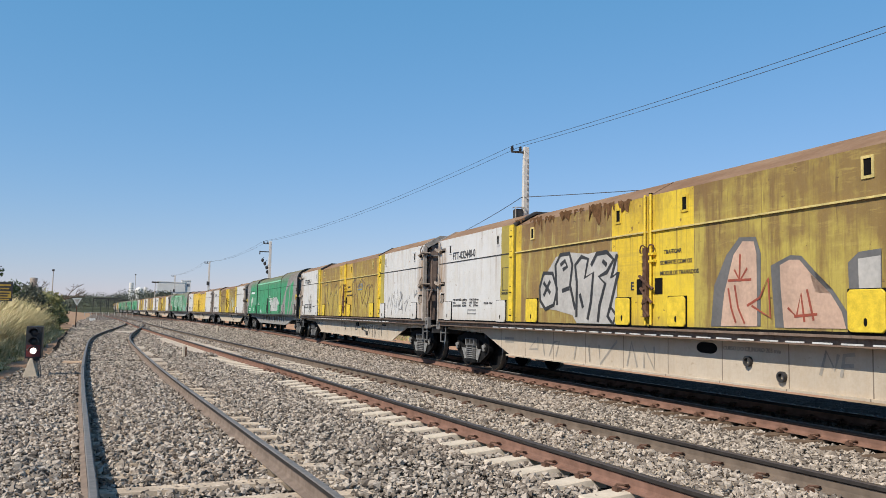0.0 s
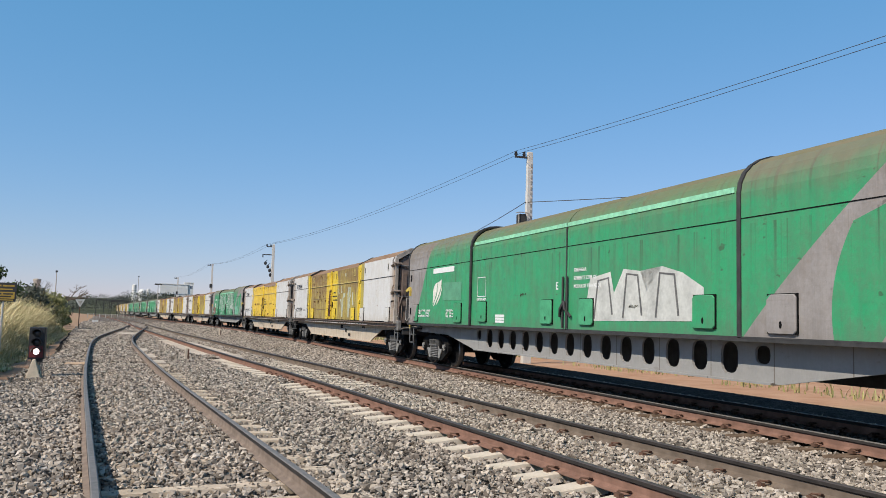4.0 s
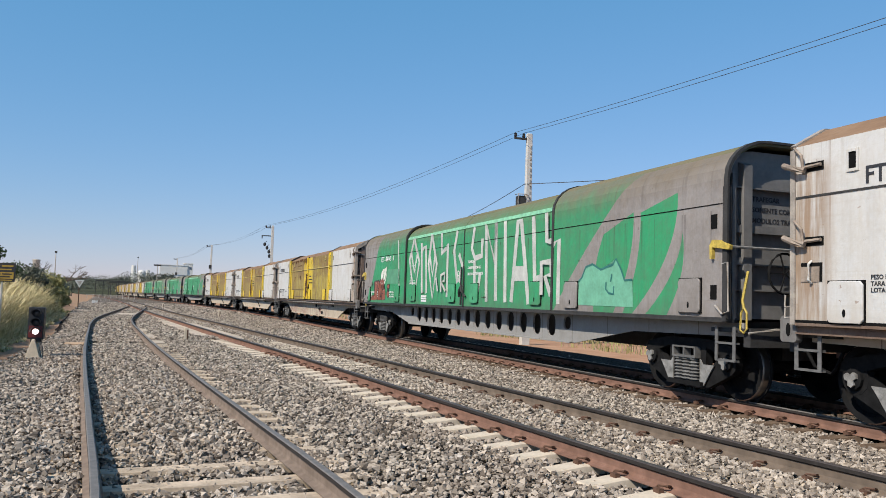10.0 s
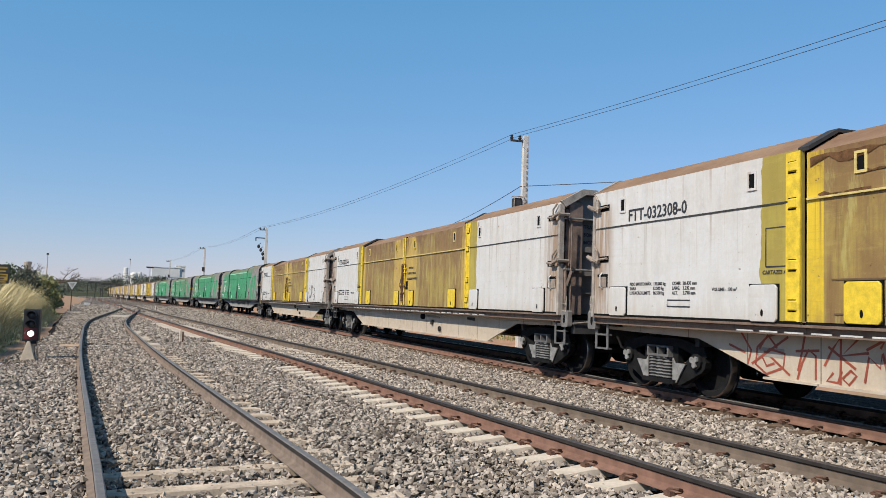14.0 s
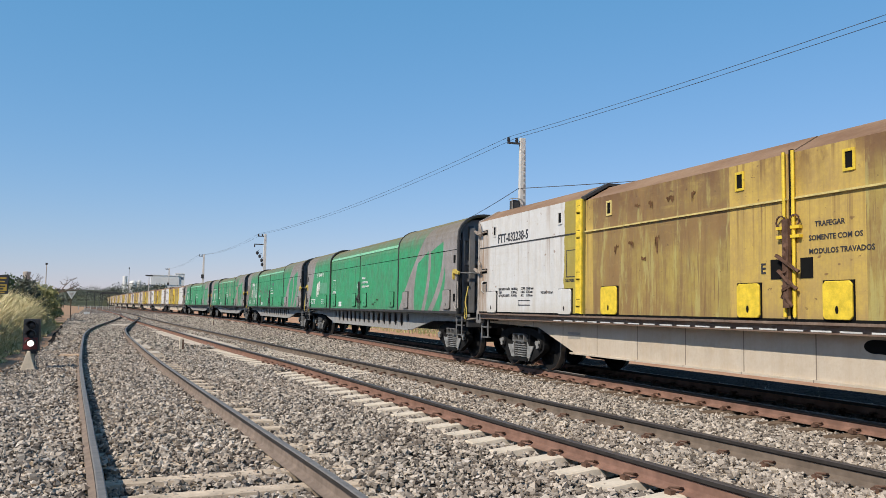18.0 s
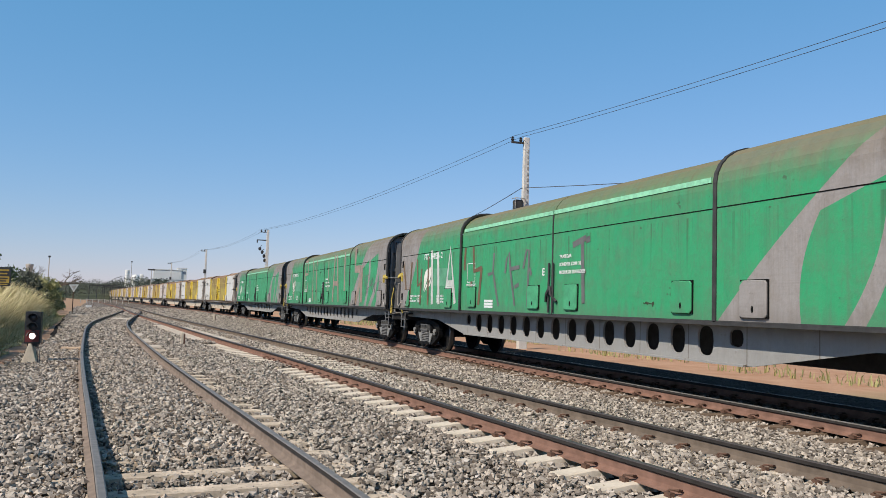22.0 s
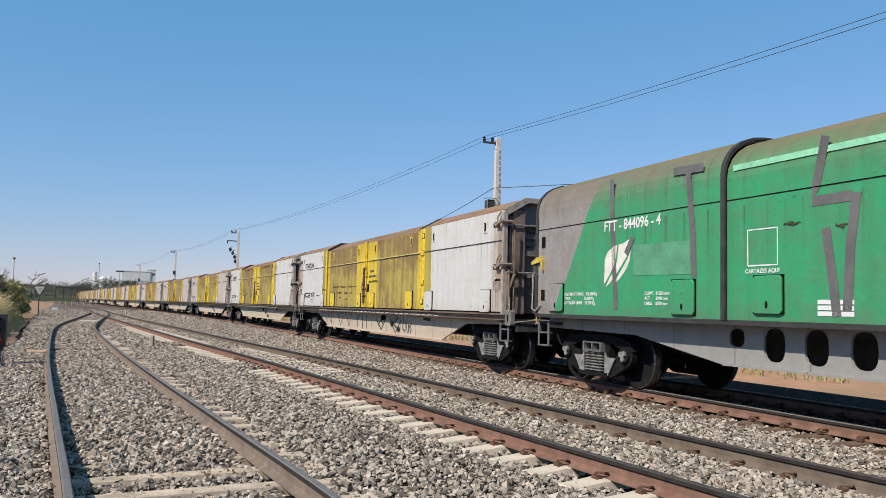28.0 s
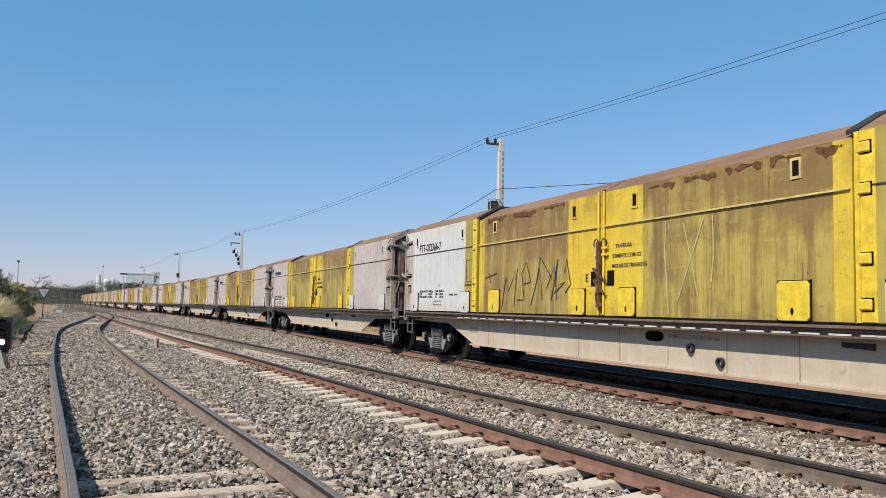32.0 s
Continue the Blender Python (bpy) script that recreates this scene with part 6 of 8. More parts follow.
def pole(x, y, h, kind, turn):
    """A concrete line pole with its arm and fittings."""
    root = tagged(new("line_pole"), {"near": "pale slotted concrete power pole with a short arm", "mast": "grey line pole with arms and hanging fittings", "plain": "thin concrete line pole with a top arm"}[kind], "utility pole", "poles beside the line")
    root.matrix_world = Matrix.Translation((x, y, -0.45)) @ Matrix.Rotation(radians(turn), 4, "Z")
    h += 0.45
    bm = bmesh.new()
    w0, w1 = 0.2, 0.125
    rings = [[bm.verts.new((sx * w, sy * w * 0.7, z)) for sx, sy in ((-1, -1), (1, -1), (1, 1), (-1, 1))] for w, z in ((w0, 0), (w1, h))]
    for k in range(4):
        bm.faces.new((rings[0][k], rings[0][(k + 1) % 4], rings[1][(k + 1) % 4], rings[1][k]))
    bm.faces.new(rings[0][::-1]), bm.faces.new(rings[1])
    shaft = part("shaft", bm, POLE_CONCRETE, root, bevel=0.02)
    if kind == "near":
        for k in range(16):
            z = h - 0.7 - k * 0.26
            bm = bmesh.new()
            box(bm, 0.02, 0.09, -0.115, -0.085, z, z + 0.14)
            part("step_hole", bm, HOLE_GREY, shaft)
    bm = bmesh.new()
    box(bm, -0.72, 0.0, -0.05, 0.05, h - 0.3, h - 0.22)
    box(bm, -0.06, 0.0, -0.05, 0.05, h - 0.6, h - 0.3)
    part("cross_arm", bm, DARK, root)
    for k, dx in enumerate((-0.68, -0.28)):
        bm = bmesh.new()
        lathe(bm, [(0.02, h - 0.24), (0.06, h - 0.2), (0.085, h - 0.13), (0.05, h - 0.09), (0.075, h - 0.05), (0.02, h)], 8, "Z", (dx, 0, 0))
        part("insulator", bm, SIGNAL_BLACK, root)
    if kind == "near":
        bm = bmesh.new()
        box(bm, -0.52, -0.18, -0.2, 0.2, h - 3.32, h - 2.86)
        part("transformer_box", bm, DARK, root, bevel=0.03)
        bm = bmesh.new()
        for dx in (-0.58, -0.14):
            tube(bm, [(dx, -0.24, h - 3.4), (dx, -0.24, h - 2.8), (dx, 0.1, h - 2.8)], 0.02, 5)
        tube(bm, [(-0.58, -0.24, h - 3.4), (-0.14, -0.24, h - 3.4), (0.0, 0, h - 3.4)], 0.02, 5)
        tube(bm, [(-0.58, -0.24, h - 2.8), (-0.14, -0.24, h - 2.8), (0.0, 0, h - 2.8)], 0.02, 5)
        part("box_frame", bm, STEEL, root)
    if kind == "mast":
        bm = bmesh.new()
        box(bm, -1.1, 0, -0.05, 0.05, h - 1.15, h - 1.05)
        box(bm, -1.1, -1.0, -0.05, 0.05, h - 1.4, h - 1.05)
        part("second_arm", bm, DARK, root)
        for k, (dx, dz) in enumerate(((-0.75, 2.0), (-0.5, 2.35), (-0.3, 2.75), (-0.22, 3.2))):
            bm = bmesh.new()
            lathe(bm, [(0.04, -0.18), (0.14, -0.1), (0.15, 0.1), (0.05, 0.2)], 8, "Z", (dx, 0, h - dz))
            tube(bm, [(dx, 0, h - dz + 0.2), (dx + 0.2, 0, h - dz + 0.35)], 0.03, 4)
            part("hanging_fitting", bm, SIGNAL_BLACK, root)
    if kind == "plain":
        bm = bmesh.new()
        box(bm, -0.3, 0.05, -0.2, 0.2, h - 3.6, h - 3.05)
        part("equipment_box", bm, DARK, root)
    return root


HOLE_GREY = plain("pole_recess_grey", (0.3, 0.29, 0.27), 0.9)
POLES = ((18.7, -16.0, 9.0, "plain"), (16.37, 32.07, 9.05, "near"), (13.32, 83.95, 8.7, "mast"), (11.09, 127.5, 8.9, "plain"), (8.79, 181.8, 8.9, "plain"))
for px, py, ph, pk in POLES:
    pole(px, py, ph, pk, -3)


def wire(name, a, b, sag, r):
    bm = bmesh.new()
    a, b = Vector(a), Vector(b)
    tube(bm, [a.lerp(b, k / 24) - Vector((0, 0, sag * 4 * (k / 24) * (1 - k / 24))) for k in range(25)], r, 5)
    tagged(new(name, done(bm, name, WIRE)), "thin black overhead wire between poles", "wire", "overhead wires")


for (ax, ay, ah, _), (bx, by, bh, _) in zip(POLES, POLES[1:]):
    for dx in (-0.68, -0.28):
        wire("overhead_wire", (ax + dx, ay, ah), (bx + dx, by, bh), 0.55, 0.009)
wire("lower_cable", (16.2, 32.1, 6.75), (31.0, 8.7, 7.0), 0.25, 0.016)
wire("lower_cable", (16.2, 32.1, 6.75), (25.5, 74.0, 7.9), 0.5, 0.016)
dwarf_signal()
warning_board()
yield_sign()
marker_post(1.78, 28.3, 0.42)
marker_post(5.85, 58.8, 0.5)
marker_post(3.0, 86.0, 0.5)
cable_cover(-1.4, 24.6, 0.25)
point_lever(-4.35, 111.9)


# ---- the town behind ----
def block(name, x, y, z0, w, d, h, mat, label, category, rows=0, cols=0, parapet=0.0):
    root = tagged(new(name), label, category)
    root.location = (x, y, z0)
    bm = bmesh.new()
    box(bm, -w / 2, w / 2, -d / 2, d / 2, 0, h)
    if parapet:
        box(bm, -w / 2 - 0.2, w / 2 + 0.2, -d / 2 - 0.2, d / 2 + 0.2, h, h + parapet)
    part("outer_wall", bm, mat, root)
    for r in range(rows):
        for c in range(cols):
            bm = bmesh.new()
            cx, cz = -w / 2 + (c + 0.5) * w / cols, (r + 0.45) * h / rows
            box(bm, cx - w / cols * 0.28, cx + w / cols * 0.28, -d / 2 - 0.06, -d / 2 + 0.02, cz - h / rows * 0.12, cz + h / rows * 0.24)
            part("window", bm, WINDOW_GREY, root)
    return root


WINDOW_GREY = plain("grey_window_glass", (0.2, 0.22, 0.25), 0.3)
PALE_WALL = plain("pale_render", (0.68, 0.66, 0.62), 0.8, 0, 0.1, 0.3)
block("factory_hall", 20.0, 452, -0.4, 14.0, 10, 16.4, PALE_WALL, "pale flat-roofed factory hall on the skyline", "building", 0, 0, 0.4)
block("stair_tower", 27.4, 450, -0.4, 4.6, 5, 17.4, PALE_WALL, "pale factory tower with dark open bays", "building", 4, 2, 0.5)
for tx, th, ts in ((9.5, 11.5, 81), (14.0, 12.2, 82), (18.5, 11.8, 83), (22.5, 11.0, 84)):
    tree(tx, 424, -0.4, th, 3.4, ts, FAR_LEAF, "dark round-crowned tree before the factory", 2600, 3, True, 0.35)
block("low_shed", 19.5, 430, -0.4, 16.0, 8, 11.0, PALE_WALL, "low pale roof among trees", "building", 0, 0, 0.3)


def silo(x, y, r, h, label, dome=False):
    root = tagged(new("silo"), label, "silo", "silos on the skyline")
    root.location = (x, y, -0.4)
    bm = bmesh.new()
    lathe(bm, [(r, 0), (r, h), (r * 0.7, h + (r * 0.5 if dome else 0.1)), (r * 0.1, h + (r * 0.75 if dome else 0.15))], 16, "Z")
    part("shell", bm, PALE_WALL, root)
    bm = bmesh.new()
    for k in range(3):
        lathe(bm, [(r * 1.01, h * (0.3 + 0.25 * k)), (r * 1.03, h * (0.3 + 0.25 * k) + 0.1), (r * 1.01, h * (0.3 + 0.25 * k) + 0.2)], 16, "Z")
    part("band", bm, STEEL, root)


silo(0.3, 450, 1.15, 15.6, "tall pale cylindrical silo on the skyline")
silo(4.3, 449, 2.0, 12.0, "squat pale domed tank", True)
silo(7.4, 452, 0.9, 13.6, "slim grey cylindrical silo behind trees")


def water_tower(x, y):
    root = tagged(new("water_tower"), "pale cup-shaped water tower on a dark shaft", "water tower")
    root.location = (x, y, -0.4)
    bm = bmesh.new()
    lathe(bm, [(0.55, 0), (0.5, 9.0)], 12, "Z")
    part("shaft", bm, DARK, root)
    bm = bmesh.new()
    lathe(bm, [(0.55, 8.2), (0.9, 9.2), (1.25, 11.3), (1.2, 11.5), (0.2, 11.7)], 16, "Z")
    part("tank", bm, STEEL, root)


water_tower(-30.2, 298.5)


def mast(x, y, h, lamps=0):
    root = tagged(new("lamp_mast"), "tall thin lighting mast", "mast", "masts on the skyline")
    root.location = (x, y, -0.4)
    bm = bmesh.new()
    lathe(bm, [(0.22, 0), (0.1, h)], 6, "Z")
    part("shaft", bm, STEEL, root)
    bm = bmesh.new()
    box(bm, -0.3 - lamps, 0.3 + lamps, -0.15, 0.15, h, h + 0.5)
    part("lamp_head", bm, DARK, root)


mast(-20.4, 249, 12.0)
mast(1.9, 400, 17.7)
mast(8.0, 300, 11.2, 0.9)


def gantry(x, y, w):
    root = tagged(new("pipe_gantry"), "thin grey steel gantry across the far tracks", "gantry", "far gantries")
    root.location = (x, y, -0.4)
    bm = bmesh.new()
    box(bm, -w, w, -0.1, 0.1, 4.7, 5.0)
    part("beam", bm, DARK, root)
    for k in range(5):
        bm = bmesh.new()
        box(bm, -w + k * w / 2 - 0.09, -w + k * w / 2 + 0.09, -0.09, 0.09, 0, 4.7)
        part("post", bm, DARK, root)


gantry(-6.0, 262, 4.2)
gantry(-2.5, 300, 5.0)


def far_fence():
    root = tagged(new("fence"), "low pale post-and-rail fence beyond the tracks", "fence")
    root.location = (-9.0, 190, -0.4)
    for k in range(9):
        bm = bmesh.new()
        box(bm, k * 1.2 - 0.08, k * 1.2 + 0.08, -0.06, 0.06, 0, 1.0)
        part("post", bm, STEEL, root)
    bm = bmesh.new()
    box(bm, -0.1, 9.7, -0.04, 0.04, 0.85, 0.93)
    part("rail", bm, STEEL, root)


far_fence()


# ---- paint schemes, lettering and graffiti ----
def spray(name, color, rough=0.5):
    return plain(name, color, rough, 0, 0.3, 2.5)


SPRAY_SILVER, SPRAY_BLACK, SPRAY_GREY = spray("silver_spray", (0.42, 0.4, 0.37)), spray("black_spray", (0.035, 0.033, 0.032)), spray("grey_spray", (0.13, 0.125, 0.12))
SPRAY_PINK, SPRAY_RED, SPRAY_BROWN = spray("pink_spray", (0.5, 0.34, 0.25)), spray("red_spray", (0.3, 0.07, 0.04)), spray("brown_spray", (0.15, 0.09, 0.045))
SPRAY_STREAK = spray("faded_streak_paint", (0.42, 0.39, 0.19))
SPRAY_BLUE, SPRAY_WHITE, SPRAY_PALE = spray("blue_spray", (0.12, 0.2, 0.32)), spray("white_spray", (0.52, 0.52, 0.48)), spray("pale_spray", (0.45, 0.47, 0.36))
SPRAY_MINT, SPRAY_TEAL, SPRAY_ROSE = spray("mint_spray", (0.16, 0.42, 0.28)), spray("teal_spray", (0.03, 0.16, 0.14)), spray("rose_spray", (0.3, 0.22, 0.17))
SPRAY_BRICK = spray("brick_red_spray", (0.3, 0.095, 0.055))
SPRAY_DARKRED, SPRAY_FADED = spray("dark_red_spray", (0.18, 0.05, 0.045)), spray("faded_spray", (0.3, 0.27, 0.23))
LOGO_WHITE, LOGO_MINT = spray("cream_paint", (0.7, 0.68, 0.6)), spray("pale_green_panel", (0.1, 0.3, 0.17))


def repaint(wagon, doors):
    for o in wagon.children_recursive:
        if o.name.startswith("door_module"):
            # the doors nearer the front of the train are less rusted
            near = o.data.vertices[0].co.x < 0
            wear(o, OLIVE if near and doors == RUSTED_OLIVE else doors)


for i, letter in enumerate(ORDER):
    if letter == "w":
        repaint(WAGONS[i], YELLOW if i == 4 else BROWNED if i in (7, 8, 16, 17, 19, 20, 22, 23, 25, 26, 28) else MUSTARD if i == 1 else RUSTED_OLIVE if i in (0, 3, 6, 14, 18, 21, 24, 27) else OLIVE)
for o in WAGONS[4].children_recursive:
    if o.name.startswith("end_module"):
        wear(o, WHITE_WHOLE)
for i in range(15, len(ORDER)):
    for o in WAGONS[i].children_recursive:
        if o.name.startswith("end_module"):
            wear(o, WHITE_PINK)
        elif o.name.startswith("sill_slot"):
            bpy.data.objects.remove(o)
# only some wagons carry a brake wheel at the rear
for o in WAGONS[11].children_recursive:
    if o.name.startswith("brake_wheel"):
        bpy.data.objects.remove(o)

NUMBERS = {0: "FTT-032440-0", 1: "FTT-032421-3", 3: "FTT-032188-5", 4: "FTT-032408-6", 6: "FTT-032308-0", 7: "FTT-032327-6", 8: "FTT-032238-5", 13: "FTT-032214-8", 14: "FTT-032366-7"}
GREEN_NUMBERS = {5: "FTT - 844143 - 0", 9: "FTT - 844148 - 1", 10: "FTT - 844133 - 2", 11: "FTT - 844090 - 5", 12: "FTT - 844096 - 4"}


def outline_box(wagon, x0, x1, z0, z1, y, mat):
    strokes("notice_frame", wagon, [[(x0, z0), (x1, z0), (x1, z1), (x0, z1), (x0, z0)]], 0.022, mat, y, "painted frame for notices")


def white_lettering(i):
    w = WAGONS[i]
    if i in NUMBERS:
        write(w, NUMBERS[i], 9.16, 1.6205, 2.88, 0.285, INK_DARK, 0.97)
    else:
        strokes("number_bar", w, [[(9.28, 2.98), (7.7, 2.98)]], 0.16, INK_DARK, 1.6205, "dark stencilled number")
    if i > 15:
        return
    for k, line in enumerate(("PESO BRUTO MÁX.  130.000 kg", "TARA                       33.500 kg", "LOTAÇÃO LIMITE    96.500 kg")):
        write(w, line, 9.08, 1.6205, 1.76 - 0.075 * k, 0.075, INK_DARK)
    for k, line in enumerate(("COMP.  20.430 mm", "LARG.   3.232 mm", "ALT.      3.798 mm")):
        write(w, line, 7.9, 1.6205, 1.76 - 0.075 * k, 0.075, INK_DARK)
    write(w, "VOLUME - 130 m³", 6.95, 1.6205, 1.66, 0.07, INK_DARK)
    outline_box(w, 8.02, 7.45, 1.42, 1.52, 1.6205, INK_DARK)
    outline_box(w, 5.86, 5.4, 1.98, 2.5, 1.6205, INK_DARK)
    write(w, "CARTAZES AQUI", 5.92, 1.6205, 1.88, 0.075, INK_DARK)
    for k, line in enumerate(("TRAFEGAR", "SOMENTE COM OS", "MODULOS TRAVADOS")):
        write(w, line, -0.3 - 0.1 * (k == 0), 1.6005, 2.42 - 0.17 * k, 0.095, INK_DARK)
    write(w, "D" if i in (6,) else "E", 0.55, 1.6005, 1.86, 0.2, INK_DARK)
    write(w, "CURSO DO CILINDRO 203 mm", -1.45, 1.3045, 0.94, 0.085, SPRAY_FADED)
    strokes("data_plate", w, [[(6.35, 0.86), (5.85, 0.86)], [(6.35, 0.78), (5.85, 0.78)]], 0.05, SPRAY_FADED, 1.3045, "small faded data plate")


def leaf_mark(w):
    """The painted leaf, two green veins through it, and the pale panel beside it."""
    y = 1.606
    blob("leaf_emblem", w, [(8.0, 2.1), (8.01, 2.22), (7.93, 2.34), (7.75, 2.43), (7.64, 2.45), (7.67, 2.28), (7.72, 2.13), (7.82, 2.0), (7.95, 1.86), (8.03, 1.78), (8.02, 1.95)], LOGO_WHITE, y, "cream painted leaf half")
    blob("leaf_emblem", w, [(7.6, 2.45), (7.45, 2.47), (7.31, 2.52), (7.3, 2.39), (7.36, 2.25), (7.51, 2.1), (7.66, 1.96), (7.86, 1.8), (7.98, 1.74), (7.86, 1.9), (7.71, 2.03), (7.64, 2.2)], LOGO_WHITE, y, "cream painted leaf half")
    blob("leaf_emblem", w, [(7.26, 2.34), (7.28, 2.19), (7.36, 2.05), (7.48, 1.94), (7.62, 1.84), (7.8, 1.76), (7.64, 1.9), (7.5, 2.04), (7.35, 2.2)], LOGO_WHITE, y, "cream painted leaf edge")
    blob("name_panel", w, [(7.19, 1.92), (5.72, 1.9), (5.72, 2.4), (7.19, 2.42)], LOGO_MINT, y, "pale green blank name panel")


def green_lettering(i):
    w = WAGONS[i]
    if i in GREEN_NUMBERS:
        write(w, GREEN_NUMBERS[i], 8.04, 1.606, 2.7, 0.25, INK_WHITE, 0.9)
    else:
        strokes("number_bar", w, [[(8.04, 2.78), (6.3, 2.78)]], 0.15, INK_WHITE, 1.606, "white stencilled number")
    leaf_mark(w)
    for k, line in enumerate(("PESO BRUTO MÁX.   130.000 Kg", "TARA                      32.500 Kg", "LOTAÇÃO LIMITE    97.500 Kg")):
        write(w, line, 9.33, 1.606, 1.6 - 0.08 * k, 0.078, INK_WHITE)
    for k, line in enumerate(("COMP.  21650 mm", "ALT.      3900 mm", "LARG.   3200 mm")):
        write(w, line, 6.88, 1.606, 1.6 - 0.08 * k, 0.078, INK_WHITE)
    outline_box(w, 4.67, 4.15, 1.98, 2.46, 1.566, INK_WHITE)
    write(w, "CARTAZES AQUI", 4.72, 1.566, 1.88, 0.08, INK_WHITE)
    strokes("notice_table", w, [[(3.52, 1.5), (3.0, 1.5)], [(3.52, 1.43), (3.0, 1.43)], [(3.52, 1.36), (3.0, 1.36)]], 0.055, INK_WHITE, 1.566, "white table of small print")
    for k, line in enumerate(("TRAFEGAR", "SOMENTE COM OS", "MODULOS TRAVADOS")):
        write(w, line, -0.3, 1.566, 2.38 - 0.16 * k, 0.1, INK_WHITE)
    write(w, "D" if i in (5, 11) else "E", 0.45, 1.566, 2.05, 0.22, INK_WHITE)


for i, letter in enumerate(ORDER):
    if letter == "w":
        white_lettering(i)
    else:
        green_lettering(i)


def rust_patch(i, x, z, wide, drop, seed):
    """A ragged patch of rust with drips under it."""
    rng = random.Random(seed)
    n = 9
    top = [(x + wide * (k / (n - 1) - 0.5), z + rng.uniform(-0.02, 0.03)) for k in range(n)]
    low = [(px, z - 0.015 - drop * rng.random() ** 2.2) for px, _ in top[::-1]]
    y = (1.604 if ORDER[i] == "w" else 1.566) if abs(x) < 5.15 else (1.622 if ORDER[i] == "w" else 1.606)
    blob("rust_patch", WAGONS[i], top + low, RUST_MARK if ORDER[i] == "w" else FLAKED, y, "ragged rust patch with drips")


FLAKED = plain("flaked_dark_primer", (0.05, 0.06, 0.04), 0.9, 0, 0.5, 14)
RUST_MARK = plain("flaking_rust", (0.13, 0.07, 0.035), 0.9, 0, 0.5, 14)

blob("graffiti_fill", WAGONS[0], [(3.96, 1.57), (3.95, 2.10), (3.60, 2.33), (3.25, 2.60), (2.65, 2.65), (1.99, 2.58), (1.59, 2.60), (0.96, 2.55), (0.97, 1.27), (2.40, 1.27), (2.56, 1.42), (3.21, 1.51)], SPRAY_SILVER, 1.604, "silver graffiti fill")
strokes("graffiti_outline", WAGONS[0], [
    [(3.97, 1.98), (3.79, 2.29), (3.39, 2.27), (3.19, 1.94), (3.33, 1.62), (3.70, 1.54), (3.94, 1.72), (3.97, 1.98)],
    [(3.18, 1.62), (3.27, 2.43), (3.06, 2.63), (2.69, 2.63), (2.57, 2.39), (2.66, 2.01), (2.45, 1.53)],
    [(3.06, 2.42), (2.87, 2.50), (2.78, 2.38), (2.96, 2.32)],
    [(2.40, 1.38), (2.39, 2.05), (2.46, 2.39), (2.22, 2.54), (1.97, 2.48), (2.09, 2.13), (1.78, 2.22), (1.86, 1.67), (1.98, 1.34)],
    [(1.86, 2.35), (1.66, 2.56), (1.31, 2.57), (1.08, 2.42), (1.31, 2.20), (1.58, 2.13), (1.36, 2.00), (1.55, 1.61), (1.61, 1.30)],
    [(0.97, 2.51), (1.16, 2.09), (0.93, 2.19), (1.19, 1.58), (0.99, 1.43), (1.11, 1.27), (1.28, 1.41), (1.19, 1.58)],
    [(3.79, 2.10), (3.48, 1.86)],
    [(3.49, 2.12), (3.78, 1.81)],
    [(1.46, 2.42), (1.31, 2.33)],
    [(2.98, 1.90), (2.68, 1.95)],
    [(2.28, 1.83), (2.15, 1.56)],
], 0.085, SPRAY_BLACK, 1.606, "thick black graffiti outlines")
blob("graffiti_shadow", WAGONS[0], [(-1.55, 1.28), (-1.63, 1.88), (-1.90, 2.31), (-2.17, 2.54), (-2.50, 2.52), (-2.59, 2.29), (-2.57, 1.30)], SPRAY_GREY, 1.604, "dark grey graffiti shade")
blob("graffiti_fill", WAGONS[0], [(-1.77, 1.29), (-1.85, 1.76), (-2.05, 2.30), (-2.24, 2.48), (-2.46, 2.46), (-2.51, 2.28), (-2.51, 1.30)], SPRAY_PINK, 1.607, "pale pink graffiti fill")
blob("graffiti_shadow", WAGONS[0], [(-2.84, 1.29), (-2.77, 2.11), (-2.94, 2.17), (-3.12, 2.23), (-3.31, 2.21), (-3.51, 2.02), (-3.59, 1.79), (-3.80, 1.77), (-4.00, 1.51), (-4.06, 1.30)], SPRAY_GREY, 1.604, "dark grey graffiti shade")
blob("graffiti_fill", WAGONS[0], [(-3.00, 1.29), (-2.95, 1.81), (-2.94, 2.11), (-3.11, 2.17), (-3.28, 2.16), (-3.45, 1.99), (-3.53, 1.74), (-3.77, 1.72), (-3.93, 1.50), (-3.99, 1.30)], SPRAY_PINK, 1.607, "pale pink graffiti fill")
blob("graffiti_shadow", WAGONS[0], [(-4.06, 1.29), (-4.03, 2.08), (-4.19, 2.20), (-4.50, 2.22), (-4.49, 1.27)], SPRAY_GREY, 1.604, "dark grey graffiti shade")
blob("graffiti_fill", WAGONS[0], [(-4.19, 1.29), (-4.18, 2.12), (-4.49, 2.14), (-4.48, 1.27)], SPRAY_SILVER, 1.607, "silver graffiti fill")
